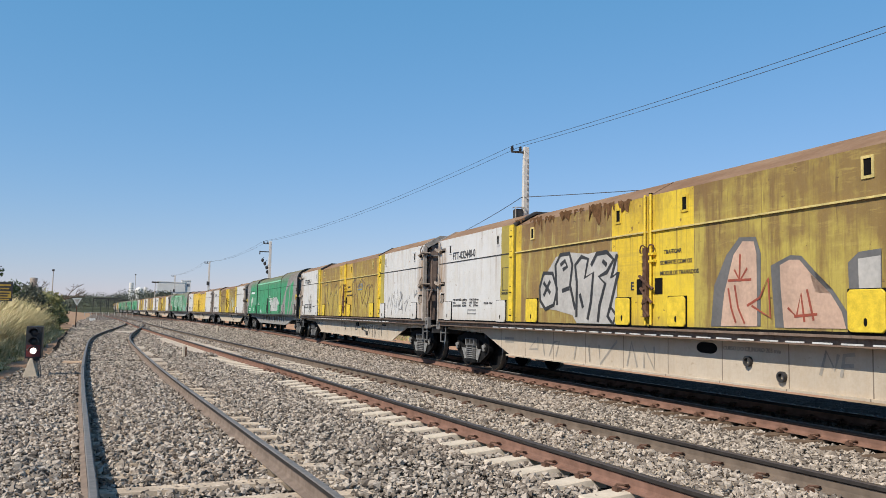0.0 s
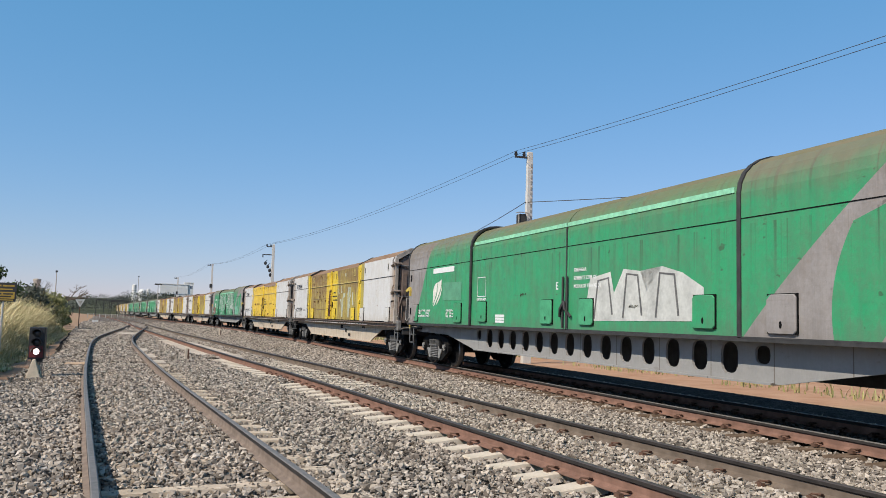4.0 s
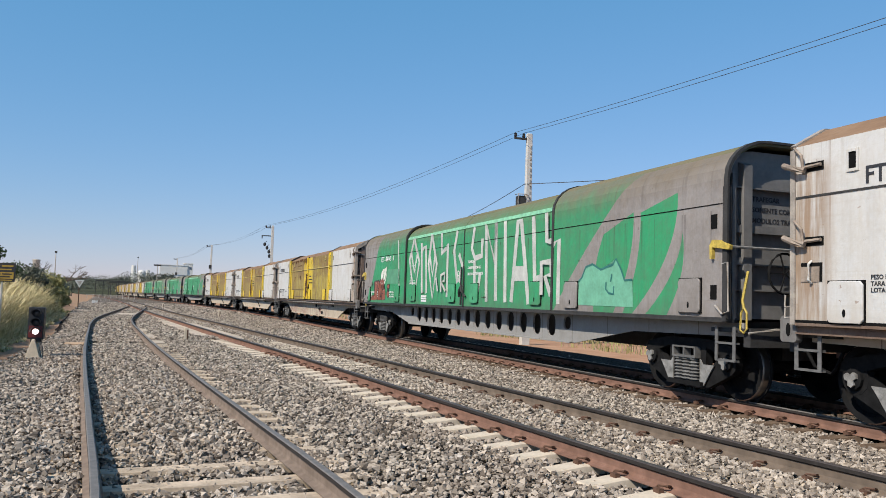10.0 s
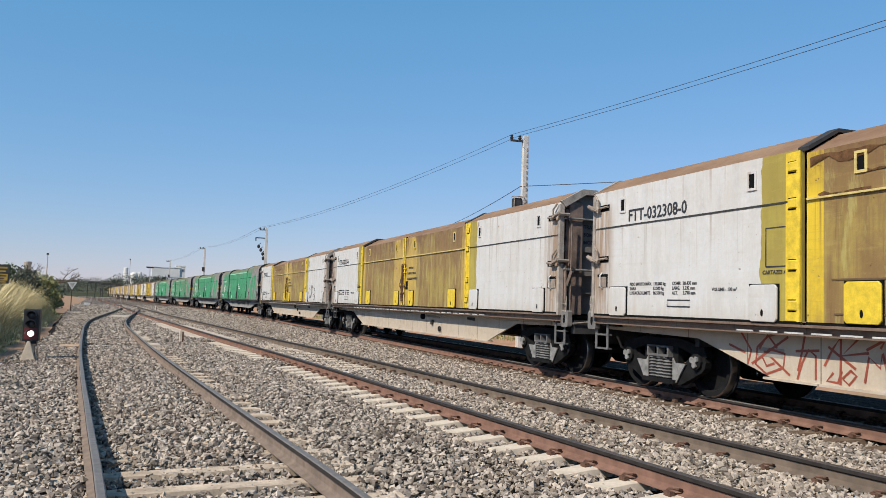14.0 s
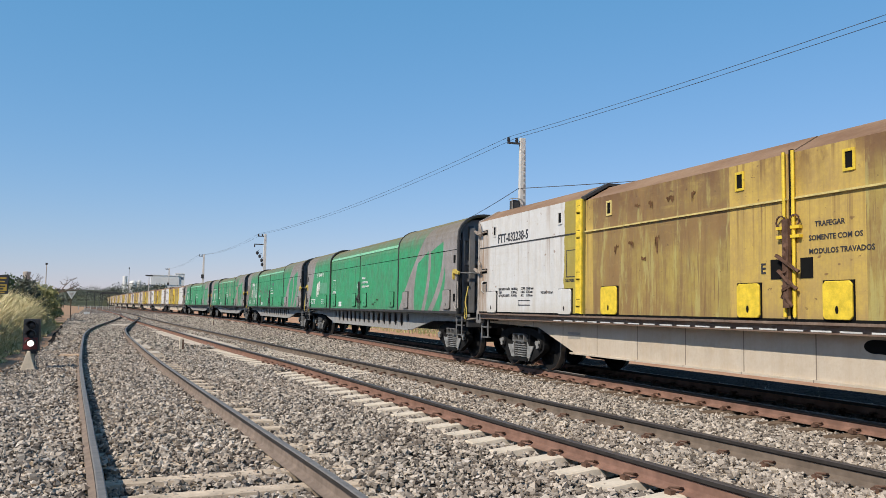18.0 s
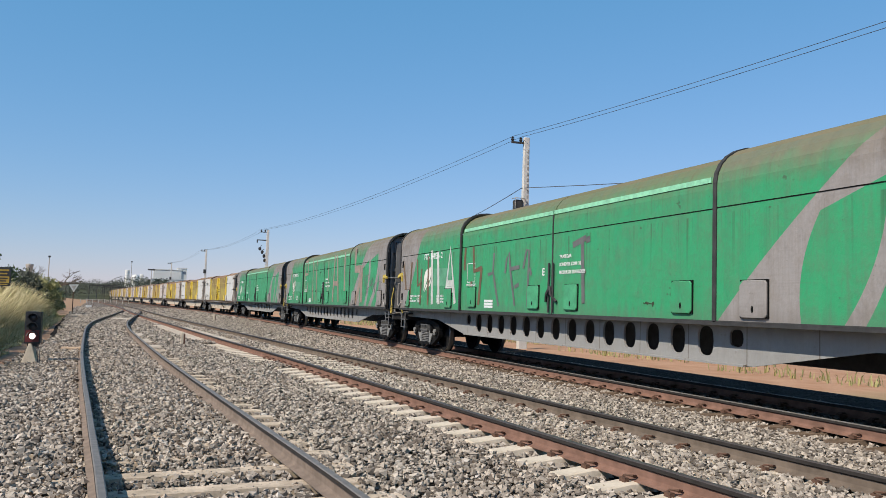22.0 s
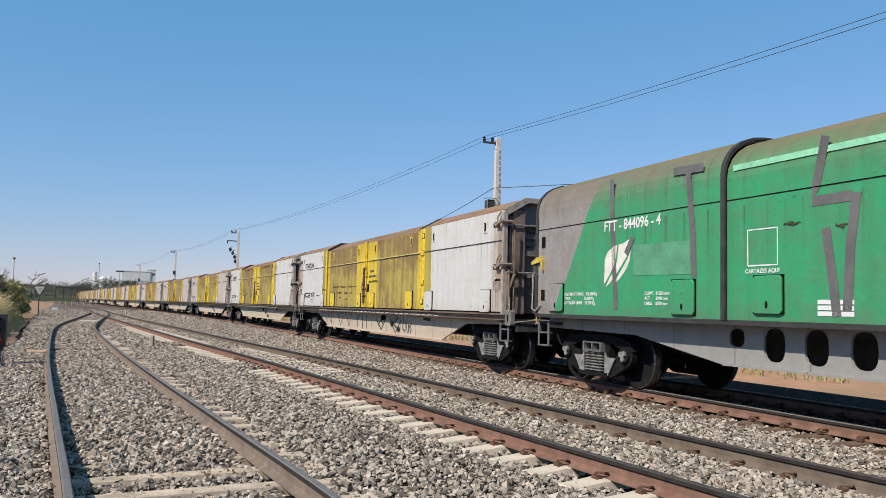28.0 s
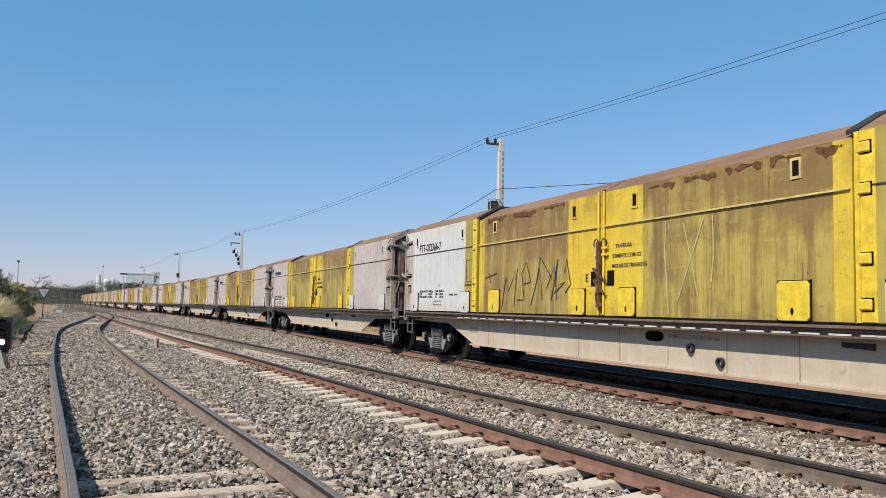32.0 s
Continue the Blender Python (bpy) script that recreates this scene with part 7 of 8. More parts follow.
strokes("graffiti_tag", WAGONS[0], [
    [(-2.19, 2.30), (-2.17, 1.94)],
    [(-2.07, 2.09), (-2.18, 1.93), (-2.33, 2.10)],
    [(-1.93, 1.94), (-2.41, 1.94)],
    [(-2.32, 1.58), (-2.57, 1.69), (-2.73, 1.95), (-2.76, 1.42), (-2.41, 1.58)],
    [(-1.94, 1.83), (-2.00, 1.55), (-2.09, 1.34)],
    [(-2.07, 1.87), (-2.14, 1.55), (-2.27, 1.33)],
    [(-3.07, 1.55), (-3.22, 1.44), (-3.30, 1.73), (-3.35, 1.37)],
    [(-3.40, 1.78), (-3.50, 1.39)],
    [(-3.18, 1.44), (-3.56, 1.47)],
], 0.035, SPRAY_RED, 1.61, "thin dark red graffiti tag")
strokes("graffiti_outline", WAGONS[1], [
    [(3.99, 1.31), (3.96, 2.08), (4.31, 2.61), (3.57, 2.70), (3.61, 2.19), (2.97, 1.35)],
    [(3.07, 2.03), (2.86, 2.31), (2.37, 2.15), (2.50, 1.38)],
    [(2.03, 1.33), (2.22, 2.09), (1.74, 2.36), (1.41, 2.01), (1.54, 1.40)],
    [(1.19, 2.44), (0.68, 2.62), (0.89, 2.10), (0.67, 1.67), (1.01, 1.37)],
    [(3.49, 1.94), (3.06, 1.69)],
    [(2.05, 2.49), (1.70, 2.64)],
], 0.035, SPRAY_BLACK, 1.604, "thin black graffiti outline")
strokes("graffiti_faded", WAGONS[1], [
    [(-1.22, 1.46), (-1.22, 2.59), (-1.66, 2.74), (-1.94, 2.45), (-1.83, 2.16), (-1.47, 2.09), (-1.83, 1.47)],
    [(-2.04, 1.42), (-2.17, 2.43), (-2.67, 2.72), (-3.19, 2.52), (-3.28, 2.10), (-2.89, 1.76), (-2.53, 2.23)],
    [(-3.28, 2.10), (-3.49, 2.42), (-3.87, 2.47), (-3.92, 2.08), (-3.50, 1.63), (-3.27, 1.83)],
    [(-3.84, 2.31), (-4.26, 2.47), (-4.54, 2.12), (-4.43, 1.48)],
], 0.05, SPRAY_BROWN, 1.604, "faded brown graffiti outline")
strokes("graffiti_tag", WAGONS[1], [
    [(-2.21, 2.51), (-2.29, 2.38), (-2.37, 2.57), (-2.45, 2.36), (-2.53, 2.54)],
    [(-2.61, 2.36), (-2.67, 2.56), (-2.82, 2.37), (-2.90, 2.56)],
    [(-2.19, 2.32), (-2.82, 2.32)],
], 0.05, SPRAY_BLUE, 1.604, "small blue graffiti tag")
strokes("graffiti_tag", WAGONS[1], [
    [(8.11, 2.05), (7.75, 1.54), (7.67, 1.55), (7.90, 2.02)],
    [(7.92, 1.93), (7.63, 1.57), (7.57, 1.73), (7.79, 2.06), (7.73, 2.19), (7.43, 2.29)],
    [(7.35, 2.17), (7.57, 2.17), (7.57, 2.02), (7.32, 1.98), (7.32, 1.82), (7.53, 1.83)],
    [(7.51, 2.19), (7.42, 1.79)],
    [(7.44, 2.20), (7.36, 1.80)],
    [(7.49, 1.76), (7.46, 1.54)],
    [(7.42, 1.79), (7.25, 1.54)],
    [(7.71, 1.38), (7.45, 1.49), (7.26, 1.50), (7.57, 1.40)],
], 0.03, SPRAY_GREY, 1.622, "thin grey scrawled graffiti tag")
strokes("graffiti_tag", WAGONS[1], [
    [(7.34, 1.03), (7.17, 1.05)],
    [(7.35, 0.97), (7.18, 0.99)],
    [(7.28, 1.08), (7.31, 0.93)],
    [(7.21, 1.09), (7.23, 0.92)],
    [(6.93, 1.08), (7.07, 1.05), (7.13, 0.92), (7.04, 0.82), (6.88, 0.82), (6.78, 0.91), (6.84, 0.98), (6.95, 0.96)],
    [(6.75, 1.03), (6.78, 0.89), (6.70, 0.83), (6.50, 0.82), (6.50, 0.90), (6.73, 0.90)],
    [(6.48, 0.98), (6.28, 0.96), (6.37, 1.02)],
    [(6.19, 1.04), (5.79, 1.03)],
    [(6.16, 1.08), (6.17, 0.90), (5.80, 1.01)],
], 0.025, SPRAY_BLACK, 1.304, "black scrawled graffiti tag")
blob("graffiti_fill", WAGONS[2], [(-0.71, 1.42), (-0.93, 2.23), (-1.65, 2.32), (-1.77, 1.93), (-2.08, 2.35), (-2.59, 2.29), (-2.78, 1.94), (-3.22, 2.34), (-3.76, 2.21), (-4.28, 1.96), (-4.24, 1.45)], SPRAY_WHITE, 1.566, "white graffiti letters")
strokes("graffiti_outline", WAGONS[2], [
    [(-1.09, 1.46), (-1.22, 2.17), (-1.58, 2.21), (-1.72, 1.54)],
    [(-2.07, 1.49), (-2.18, 2.26), (-2.52, 2.22), (-2.65, 1.53)],
    [(-3.05, 1.50), (-3.16, 2.23), (-3.55, 2.19), (-3.66, 1.53)],
], 0.05, SPRAY_GREY, 1.569, "grey graffiti lines")
strokes("graffiti_letters", WAGONS[3], [
    [(-1.85, 2.08), (-2.01, 2.11), (-2.24, 1.38)],
    [(-2.54, 2.27), (-2.37, 2.19), (-2.25, 1.38)],
    [(-2.37, 2.29), (-2.77, 2.32)],
    [(-3.19, 2.36), (-3.30, 2.30), (-3.42, 1.37)],
    [(-3.72, 2.31), (-3.53, 1.99), (-3.44, 1.37)],
    [(-3.32, 2.14), (-3.68, 1.78)],
    [(-3.41, 2.63), (-3.30, 2.07)],
    [(-3.61, 2.61), (-3.65, 2.26)],
    [(-4.11, 2.39), (-4.14, 1.90), (-4.29, 1.92)],
], 0.17, SPRAY_PALE, 1.604, "pale wide graffiti letters")
strokes("graffiti_letters", WAGONS[3], [
    [(-1.48, 2.64), (-1.51, 2.38), (-1.66, 2.40)],
    [(-1.99, 2.70), (-2.01, 2.44), (-2.19, 2.46)],
    [(-2.69, 3.24), (-2.67, 3.11)],
    [(-2.93, 3.25), (-2.95, 3.06)],
], 0.09, SPRAY_PALE, 1.604, "pale small graffiti marks")
strokes("graffiti_letters", WAGONS[5], [
    [(4.35, 3.31), (4.79, 2.66), (4.19, 1.46), (3.78, 2.56), (4.35, 3.31)],
    [(4.62, 2.89), (4.26, 2.27), (3.98, 2.87)],
    [(3.60, 3.14), (3.45, 1.59)],
    [(3.56, 2.91), (3.18, 3.02), (3.01, 1.59)],
    [(2.64, 3.33), (2.89, 2.47), (2.46, 1.44), (2.15, 2.44), (2.64, 3.33)],
    [(2.78, 2.67), (2.51, 2.13), (2.32, 2.70)],
], 0.16, SPRAY_WHITE, 1.566, "tall white graffiti letters")
strokes("graffiti_letters", WAGONS[5], [
    [(1.80, 3.32), (1.74, 2.74), (1.20, 2.93)],
    [(1.27, 2.97), (1.24, 1.49)],
    [(0.53, 3.30), (0.75, 2.76), (0.45, 1.87)],
    [(0.37, 2.65), (0.11, 2.35), (0.33, 1.89)],
    [(-0.71, 3.30), (-0.55, 2.75), (-0.78, 2.49), (-1.23, 2.54), (-1.25, 2.97)],
    [(-0.75, 2.41), (-0.80, 1.51)],
    [(-1.15, 2.11), (-0.94, 1.44)],
], 0.16, SPRAY_WHITE, 1.566, "tall white graffiti letters")
strokes("graffiti_letters", WAGONS[5], [
    [(-1.58, 1.38), (-1.47, 3.31), (-2.05, 2.35), (-2.07, 3.31), (-2.15, 1.41)],
    [(-2.61, 3.30), (-2.70, 1.38)],
    [(-3.04, 1.39), (-3.32, 3.25), (-3.49, 3.25), (-3.94, 1.36)],
    [(-3.18, 2.13), (-3.77, 2.11)],
    [(-3.15, 1.96), (-3.80, 1.95)],
    [(-4.10, 3.28), (-4.27, 1.41)],
], 0.17, SPRAY_WHITE, 1.566, "tall white graffiti letters")
strokes("graffiti_letters", WAGONS[5], [
    [(-4.79, 3.29), (-4.83, 2.69), (-5.05, 2.68)],
    [(-5.06, 2.56), (-5.37, 2.69), (-5.37, 1.38)],
    [(-4.62, 1.56), (-4.60, 2.24), (-5.02, 2.25), (-5.05, 1.97), (-4.78, 1.95), (-5.05, 1.55)],
    [(-4.46, 1.98), (-4.48, 1.85)],
], 0.15, SPRAY_WHITE, 1.606, "tall white graffiti letters")
strokes("graffiti_letters", WAGONS[5], [
    [(5.98, 3.38), (5.69, 1.46)],
    [(2.09, 2.04), (1.91, 1.65)],
    [(1.63, 1.63), (1.66, 2.11), (1.34, 2.16), (1.37, 1.94), (1.64, 1.91), (1.26, 1.65)],
], 0.1, SPRAY_WHITE, 1.606, "white graffiti strokes")
blob("graffiti_fill", WAGONS[5], [(-6.14, 1.37), (-6.12, 1.78), (-6.31, 1.89), (-6.46, 2.09), (-6.70, 2.14), (-7.00, 2.03), (-7.42, 2.11), (-7.51, 2.21), (-7.67, 2.02), (-7.80, 1.82), (-8.04, 1.83), (-8.07, 1.36), (-7.80, 1.36)], SPRAY_MINT, 1.606, "pale green graffiti cloud")
strokes("graffiti_outline", WAGONS[5], [
    [(-6.12, 1.78), (-6.32, 1.89), (-6.46, 2.09), (-6.71, 2.14), (-7.00, 2.03), (-7.42, 2.11), (-7.51, 2.21), (-7.68, 2.02), (-7.80, 1.82), (-8.04, 1.83)],
    [(-7.20, 1.80), (-7.19, 1.67), (-7.29, 1.60), (-7.45, 1.58), (-7.46, 1.72)],
    [(-7.39, 1.94), (-7.35, 1.80)],
], 0.04, SPRAY_TEAL, 1.61, "dark teal graffiti outline")
blob("graffiti_shadow", WAGONS[5], [(8.91, 1.35), (8.93, 1.98), (8.83, 2.05), (8.50, 2.05), (8.29, 2.09), (8.17, 2.02), (8.08, 2.09), (7.93, 2.10), (7.84, 2.13), (7.67, 2.12), (7.56, 2.04), (7.55, 1.78), (7.41, 1.74), (7.35, 1.59), (7.38, 1.34)], SPRAY_BLACK, 1.606, "black graffiti shade")
blob("graffiti_fill", WAGONS[5], [(8.80, 1.34), (8.80, 2.00), (8.50, 2.01), (8.62, 1.59), (8.48, 1.65), (8.41, 1.36)], SPRAY_BRICK, 1.609, "brick red graffiti letter")
blob("graffiti_fill", WAGONS[5], [(8.46, 1.77), (8.46, 1.98), (8.34, 2.03), (8.22, 1.98), (8.21, 1.77), (8.24, 1.65), (8.44, 1.71)], SPRAY_BRICK, 1.609, "brick red graffiti letter")
blob("graffiti_fill", WAGONS[5], [(8.19, 1.77), (8.11, 2.02), (7.98, 2.08), (7.90, 2.03), (8.00, 1.73), (7.87, 1.68), (7.85, 1.36), (8.36, 1.35), (8.35, 1.65), (8.22, 1.59)], SPRAY_BRICK, 1.609, "brick red graffiti letter")
blob("graffiti_fill", WAGONS[5], [(7.87, 2.04), (7.75, 2.10), (7.59, 2.04), (7.59, 1.89), (7.75, 1.76), (7.58, 1.76), (7.43, 1.70), (7.39, 1.37), (7.80, 1.35), (7.81, 1.59), (7.93, 1.75)], SPRAY_BRICK, 1.609, "brick red graffiti letter")
strokes("graffiti_outline", WAGONS[5], [
    [(8.40, 1.94), (8.41, 1.77), (8.22, 1.75)],
    [(8.16, 1.59), (8.14, 1.37)],
    [(7.97, 1.68), (7.98, 1.40)],
    [(8.07, 1.46), (7.88, 1.47)],
    [(7.75, 1.76), (7.82, 1.59), (7.63, 1.57), (7.61, 1.38)],
    [(7.75, 1.70), (7.57, 1.74)],
    [(7.92, 1.73), (7.82, 1.87)],
], 0.035, SPRAY_BLACK, 1.612, "black graffiti outline")
blob("graffiti_shadow", WAGONS[5], [(7.24, 1.80), (7.14, 1.91), (6.85, 1.90), (6.86, 1.75), (6.99, 1.68), (6.87, 1.63), (6.90, 1.44), (7.02, 1.39), (7.24, 1.53), (7.11, 1.69)], SPRAY_BLACK, 1.606, "black graffiti shade")
blob("graffiti_fill", WAGONS[5], [(7.18, 1.81), (7.11, 1.88), (6.90, 1.89), (6.90, 1.78), (7.02, 1.74)], SPRAY_BRICK, 1.609, "brick red graffiti drop")
blob("graffiti_fill", WAGONS[5], [(7.19, 1.54), (7.08, 1.65), (6.93, 1.63), (6.93, 1.49), (7.03, 1.45)], SPRAY_BRICK, 1.609, "brick red graffiti drop")
blob("graffiti_fill", WAGONS[5], [(9.33, 1.34), (9.26, 1.45), (9.11, 1.50), (8.93, 1.52), (8.83, 1.47), (8.82, 1.34)], SPRAY_BRICK, 1.609, "small brick red graffiti bubbles")
strokes("graffiti_outline", WAGONS[5], [
    [(9.31, 1.36), (9.28, 1.43), (9.17, 1.44), (9.16, 1.35)],
    [(9.15, 1.44), (9.08, 1.49), (8.99, 1.48), (8.98, 1.35)],
    [(8.96, 1.47), (8.89, 1.51), (8.81, 1.47)],
    [(9.23, 1.99), (9.05, 1.86)],
    [(9.11, 2.01), (9.20, 1.78)],
    [(9.24, 1.88), (9.04, 1.93)],
], 0.03, SPRAY_BLACK, 1.612, "black graffiti outline")
strokes("graffiti_dot", WAGONS[5], [
    [(8.62, 1.94), (8.61, 1.93)],
    [(8.57, 1.96), (8.56, 1.95)],
    [(8.36, 1.91), (8.35, 1.90)],
    [(8.31, 1.98), (8.31, 1.97)],
    [(8.03, 1.96), (8.02, 1.95)],
    [(7.97, 2.00), (7.96, 2.00)],
    [(7.74, 1.94), (7.74, 1.93)],
    [(7.69, 1.98), (7.68, 1.97)],
    [(7.59, 1.68), (7.58, 1.67)],
    [(7.53, 1.71), (7.53, 1.70)],
    [(8.57, 1.56), (8.56, 1.56)],
    [(8.51, 1.54), (8.50, 1.54)],
    [(7.01, 1.86), (7.01, 1.86)],
    [(7.02, 1.58), (7.02, 1.58)],
], 0.045, SPRAY_WHITE, 1.614, "white graffiti dots")
strokes("graffiti_letters", WAGONS[10], [
    [(7.38, 2.96), (7.26, 1.38)],
    [(6.85, 2.89), (6.70, 1.39)],
    [(6.22, 1.39), (5.85, 2.93), (5.42, 1.42)],
    [(6.10, 1.97), (5.54, 1.97)],
    [(6.12, 1.79), (5.50, 1.80)],
], 0.17, SPRAY_WHITE, 1.606, "tall white graffiti letters")
strokes("graffiti_faded", WAGONS[10], [
    [(10.06, 2.64), (9.57, 1.33)],
    [(9.23, 2.70), (9.40, 1.34)],
    [(8.70, 2.75), (8.60, 1.94), (8.24, 2.05)],
    [(7.66, 2.81), (7.63, 1.36)],
    [(8.26, 2.45), (8.34, 1.37)],
], 0.13, SPRAY_BROWN, 1.606, "faded brown graffiti strokes")
strokes("graffiti_faded", WAGONS[10], [
    [(4.84, 2.89), (4.88, 2.30)],
    [(4.30, 2.89), (4.22, 2.26), (3.70, 2.32)],
    [(4.39, 2.00), (4.31, 1.40), (4.06, 1.49)],
    [(3.73, 2.33), (3.89, 1.40)],
], 0.13, SPRAY_BROWN, 1.566, "faded brown graffiti strokes")
strokes("graffiti_letters", WAGONS[10], [
    [(3.34, 2.14), (3.04, 2.18), (2.98, 2.66)],
    [(3.01, 2.18), (2.67, 1.38)],
    [(2.32, 2.15), (2.26, 2.46), (2.12, 2.63), (2.05, 2.24)],
    [(2.05, 2.24), (1.56, 2.27)],
    [(2.05, 2.24), (1.77, 1.39)],
    [(1.81, 1.82), (1.58, 1.88)],
    [(1.37, 2.23), (1.22, 2.63), (1.09, 2.63), (1.14, 1.38)],
    [(1.04, 2.22), (0.96, 2.07)],
], 0.09, SPRAY_GREY, 1.566, "grey graffiti strokes")
strokes("graffiti_letters", WAGONS[10], [
    [(-0.83, 2.62), (-1.33, 2.73)],
    [(-1.20, 2.67), (-1.27, 1.47)],
    [(-1.34, 2.68), (-1.48, 2.71)],
], 0.12, SPRAY_GREY, 1.566, "grey graffiti strokes")
strokes("graffiti_letters", WAGONS[11], [
    [(4.58, 1.38), (4.75, 2.71), (4.58, 3.44), (3.95, 3.44)],
    [(4.75, 2.75), (3.91, 2.79), (3.94, 3.38)],
    [(4.29, 1.39), (3.88, 2.33)],
    [(2.54, 1.40), (2.69, 3.49), (1.75, 2.74), (1.70, 3.39)],
    [(1.80, 2.83), (1.69, 1.41)],
    [(-0.88, 3.42), (-0.90, 1.43)],
], 0.15, SPRAY_ROSE, 1.566, "dusty rose graffiti letters")
strokes("graffiti_letters", WAGONS[11], [
    [(-1.89, 1.39), (-2.16, 3.45)],
    [(-2.59, 3.44), (-3.02, 1.39)],
    [(-2.03, 2.20), (-2.80, 2.19)],
    [(-4.07, 3.49), (-4.02, 2.76), (-4.12, 1.37)],
], 0.2, SPRAY_ROSE, 1.566, "dusty rose graffiti letters")
strokes("graffiti_letters", WAGONS[11], [
    [(-6.07, 3.56), (-5.98, 3.13), (-5.98, 2.70), (-6.80, 2.69)],
    [(-7.02, 2.83), (-7.00, 2.03), (-7.02, 1.39)],
    [(-6.86, 2.29), (-6.15, 1.38)],
], 0.3, SPRAY_ROSE, 1.606, "broad dusty rose graffiti strokes")
strokes("graffiti_letters", WAGONS[11], [
    [(8.04, 3.61), (8.42, 2.90), (7.71, 1.50)],
    [(7.46, 2.73), (7.71, 1.50)],
], 0.12, SPRAY_ROSE, 1.606, "dusty rose graffiti strokes")
strokes("graffiti_letters", WAGONS[12], [
    [(7.82, 3.59), (7.79, 2.78), (7.67, 1.36)],
    [(6.18, 3.48), (5.50, 3.45)],
    [(5.84, 3.45), (5.74, 2.53), (5.71, 1.86)],
    [(7.39, 2.28), (7.21, 2.55)],
], 0.12, SPRAY_GREY, 1.606, "grey graffiti strokes")
strokes("graffiti_letters", WAGONS[12], [
    [(3.38, 3.51), (3.53, 2.91), (3.57, 2.73), (3.02, 2.74)],
    [(2.95, 2.77), (3.04, 2.19), (3.10, 1.34)],
    [(3.39, 2.39), (3.31, 1.87), (3.24, 1.33)],
], 0.13, SPRAY_GREY, 1.566, "grey graffiti strokes")
strokes("graffiti_tag", WAGONS[8], [
    [(-6.43, 1.87), (-6.61, 2.10), (-6.52, 1.90), (-6.67, 1.86)],
    [(-6.85, 1.92), (-6.91, 2.09), (-7.00, 1.65), (-6.76, 1.46), (-6.49, 1.49), (-6.67, 1.59), (-6.85, 1.49)],
    [(-7.15, 1.45), (-7.09, 1.78), (-7.20, 2.06), (-7.37, 1.91)],
    [(-7.54, 1.90), (-7.65, 1.93), (-7.70, 1.83), (-7.57, 1.82), (-7.54, 1.90)],
    [(-7.48, 1.61), (-7.76, 1.67), (-7.54, 1.52), (-7.84, 1.58)],
    [(-7.54, 1.36), (-7.76, 1.52), (-7.84, 1.34)],
], 0.04, SPRAY_BLACK, 1.622, "black scrawled graffiti tags")
strokes("graffiti_tag", WAGONS[13], [
    [(4.69, 1.07), (4.13, 0.55), (3.69, 1.04), (4.25, 0.98), (4.55, 0.83)],
    [(3.41, 1.05), (2.95, 0.55), (2.61, 1.05), (3.07, 0.97)],
    [(1.93, 1.00), (1.86, 0.54)],
    [(1.56, 1.02), (1.93, 0.79)],
    [(1.25, 1.03), (1.24, 0.51)],
    [(0.79, 1.02), (0.76, 0.53)],
    [(0.15, 1.02), (0.14, 0.57)],
], 0.05, SPRAY_BLACK, 1.3045, "black graffiti tags on the beam")
strokes("graffiti_tag", WAGONS[13], [
    [(-0.31, 0.89), (-0.89, 0.56), (-1.36, 0.94), (-1.04, 0.96)],
    [(-0.57, 0.69), (-0.82, 0.88), (-1.10, 0.72)],
    [(-1.76, 0.95), (-2.31, 0.50), (-2.80, 0.91), (-2.50, 0.98), (-1.86, 0.70)],
    [(-2.03, 0.80), (-2.55, 0.62)],
    [(-3.02, 1.01), (-2.97, 0.65), (-3.13, 0.60)],
    [(-3.16, 0.54), (-3.25, 0.93), (-3.38, 0.53)],
    [(-3.46, 0.85), (-3.50, 0.57), (-3.58, 0.75), (-3.45, 0.77)],
    [(-3.75, 0.84), (-3.62, 0.75), (-3.72, 0.65), (-3.63, 0.54)],
], 0.06, SPRAY_BLACK, 1.3045, "black graffiti tags on the beam")
strokes("graffiti_tag", WAGONS[13], [
    [(7.11, 1.15), (6.86, 0.58), (6.72, 1.13), (6.43, 0.60), (6.25, 1.12)],
    [(6.13, 0.61), (6.05, 1.12), (5.68, 0.63)],
    [(5.56, 1.11), (5.49, 0.54)],
], 0.045, SPRAY_BLACK, 1.3045, "black graffiti tags on the beam")
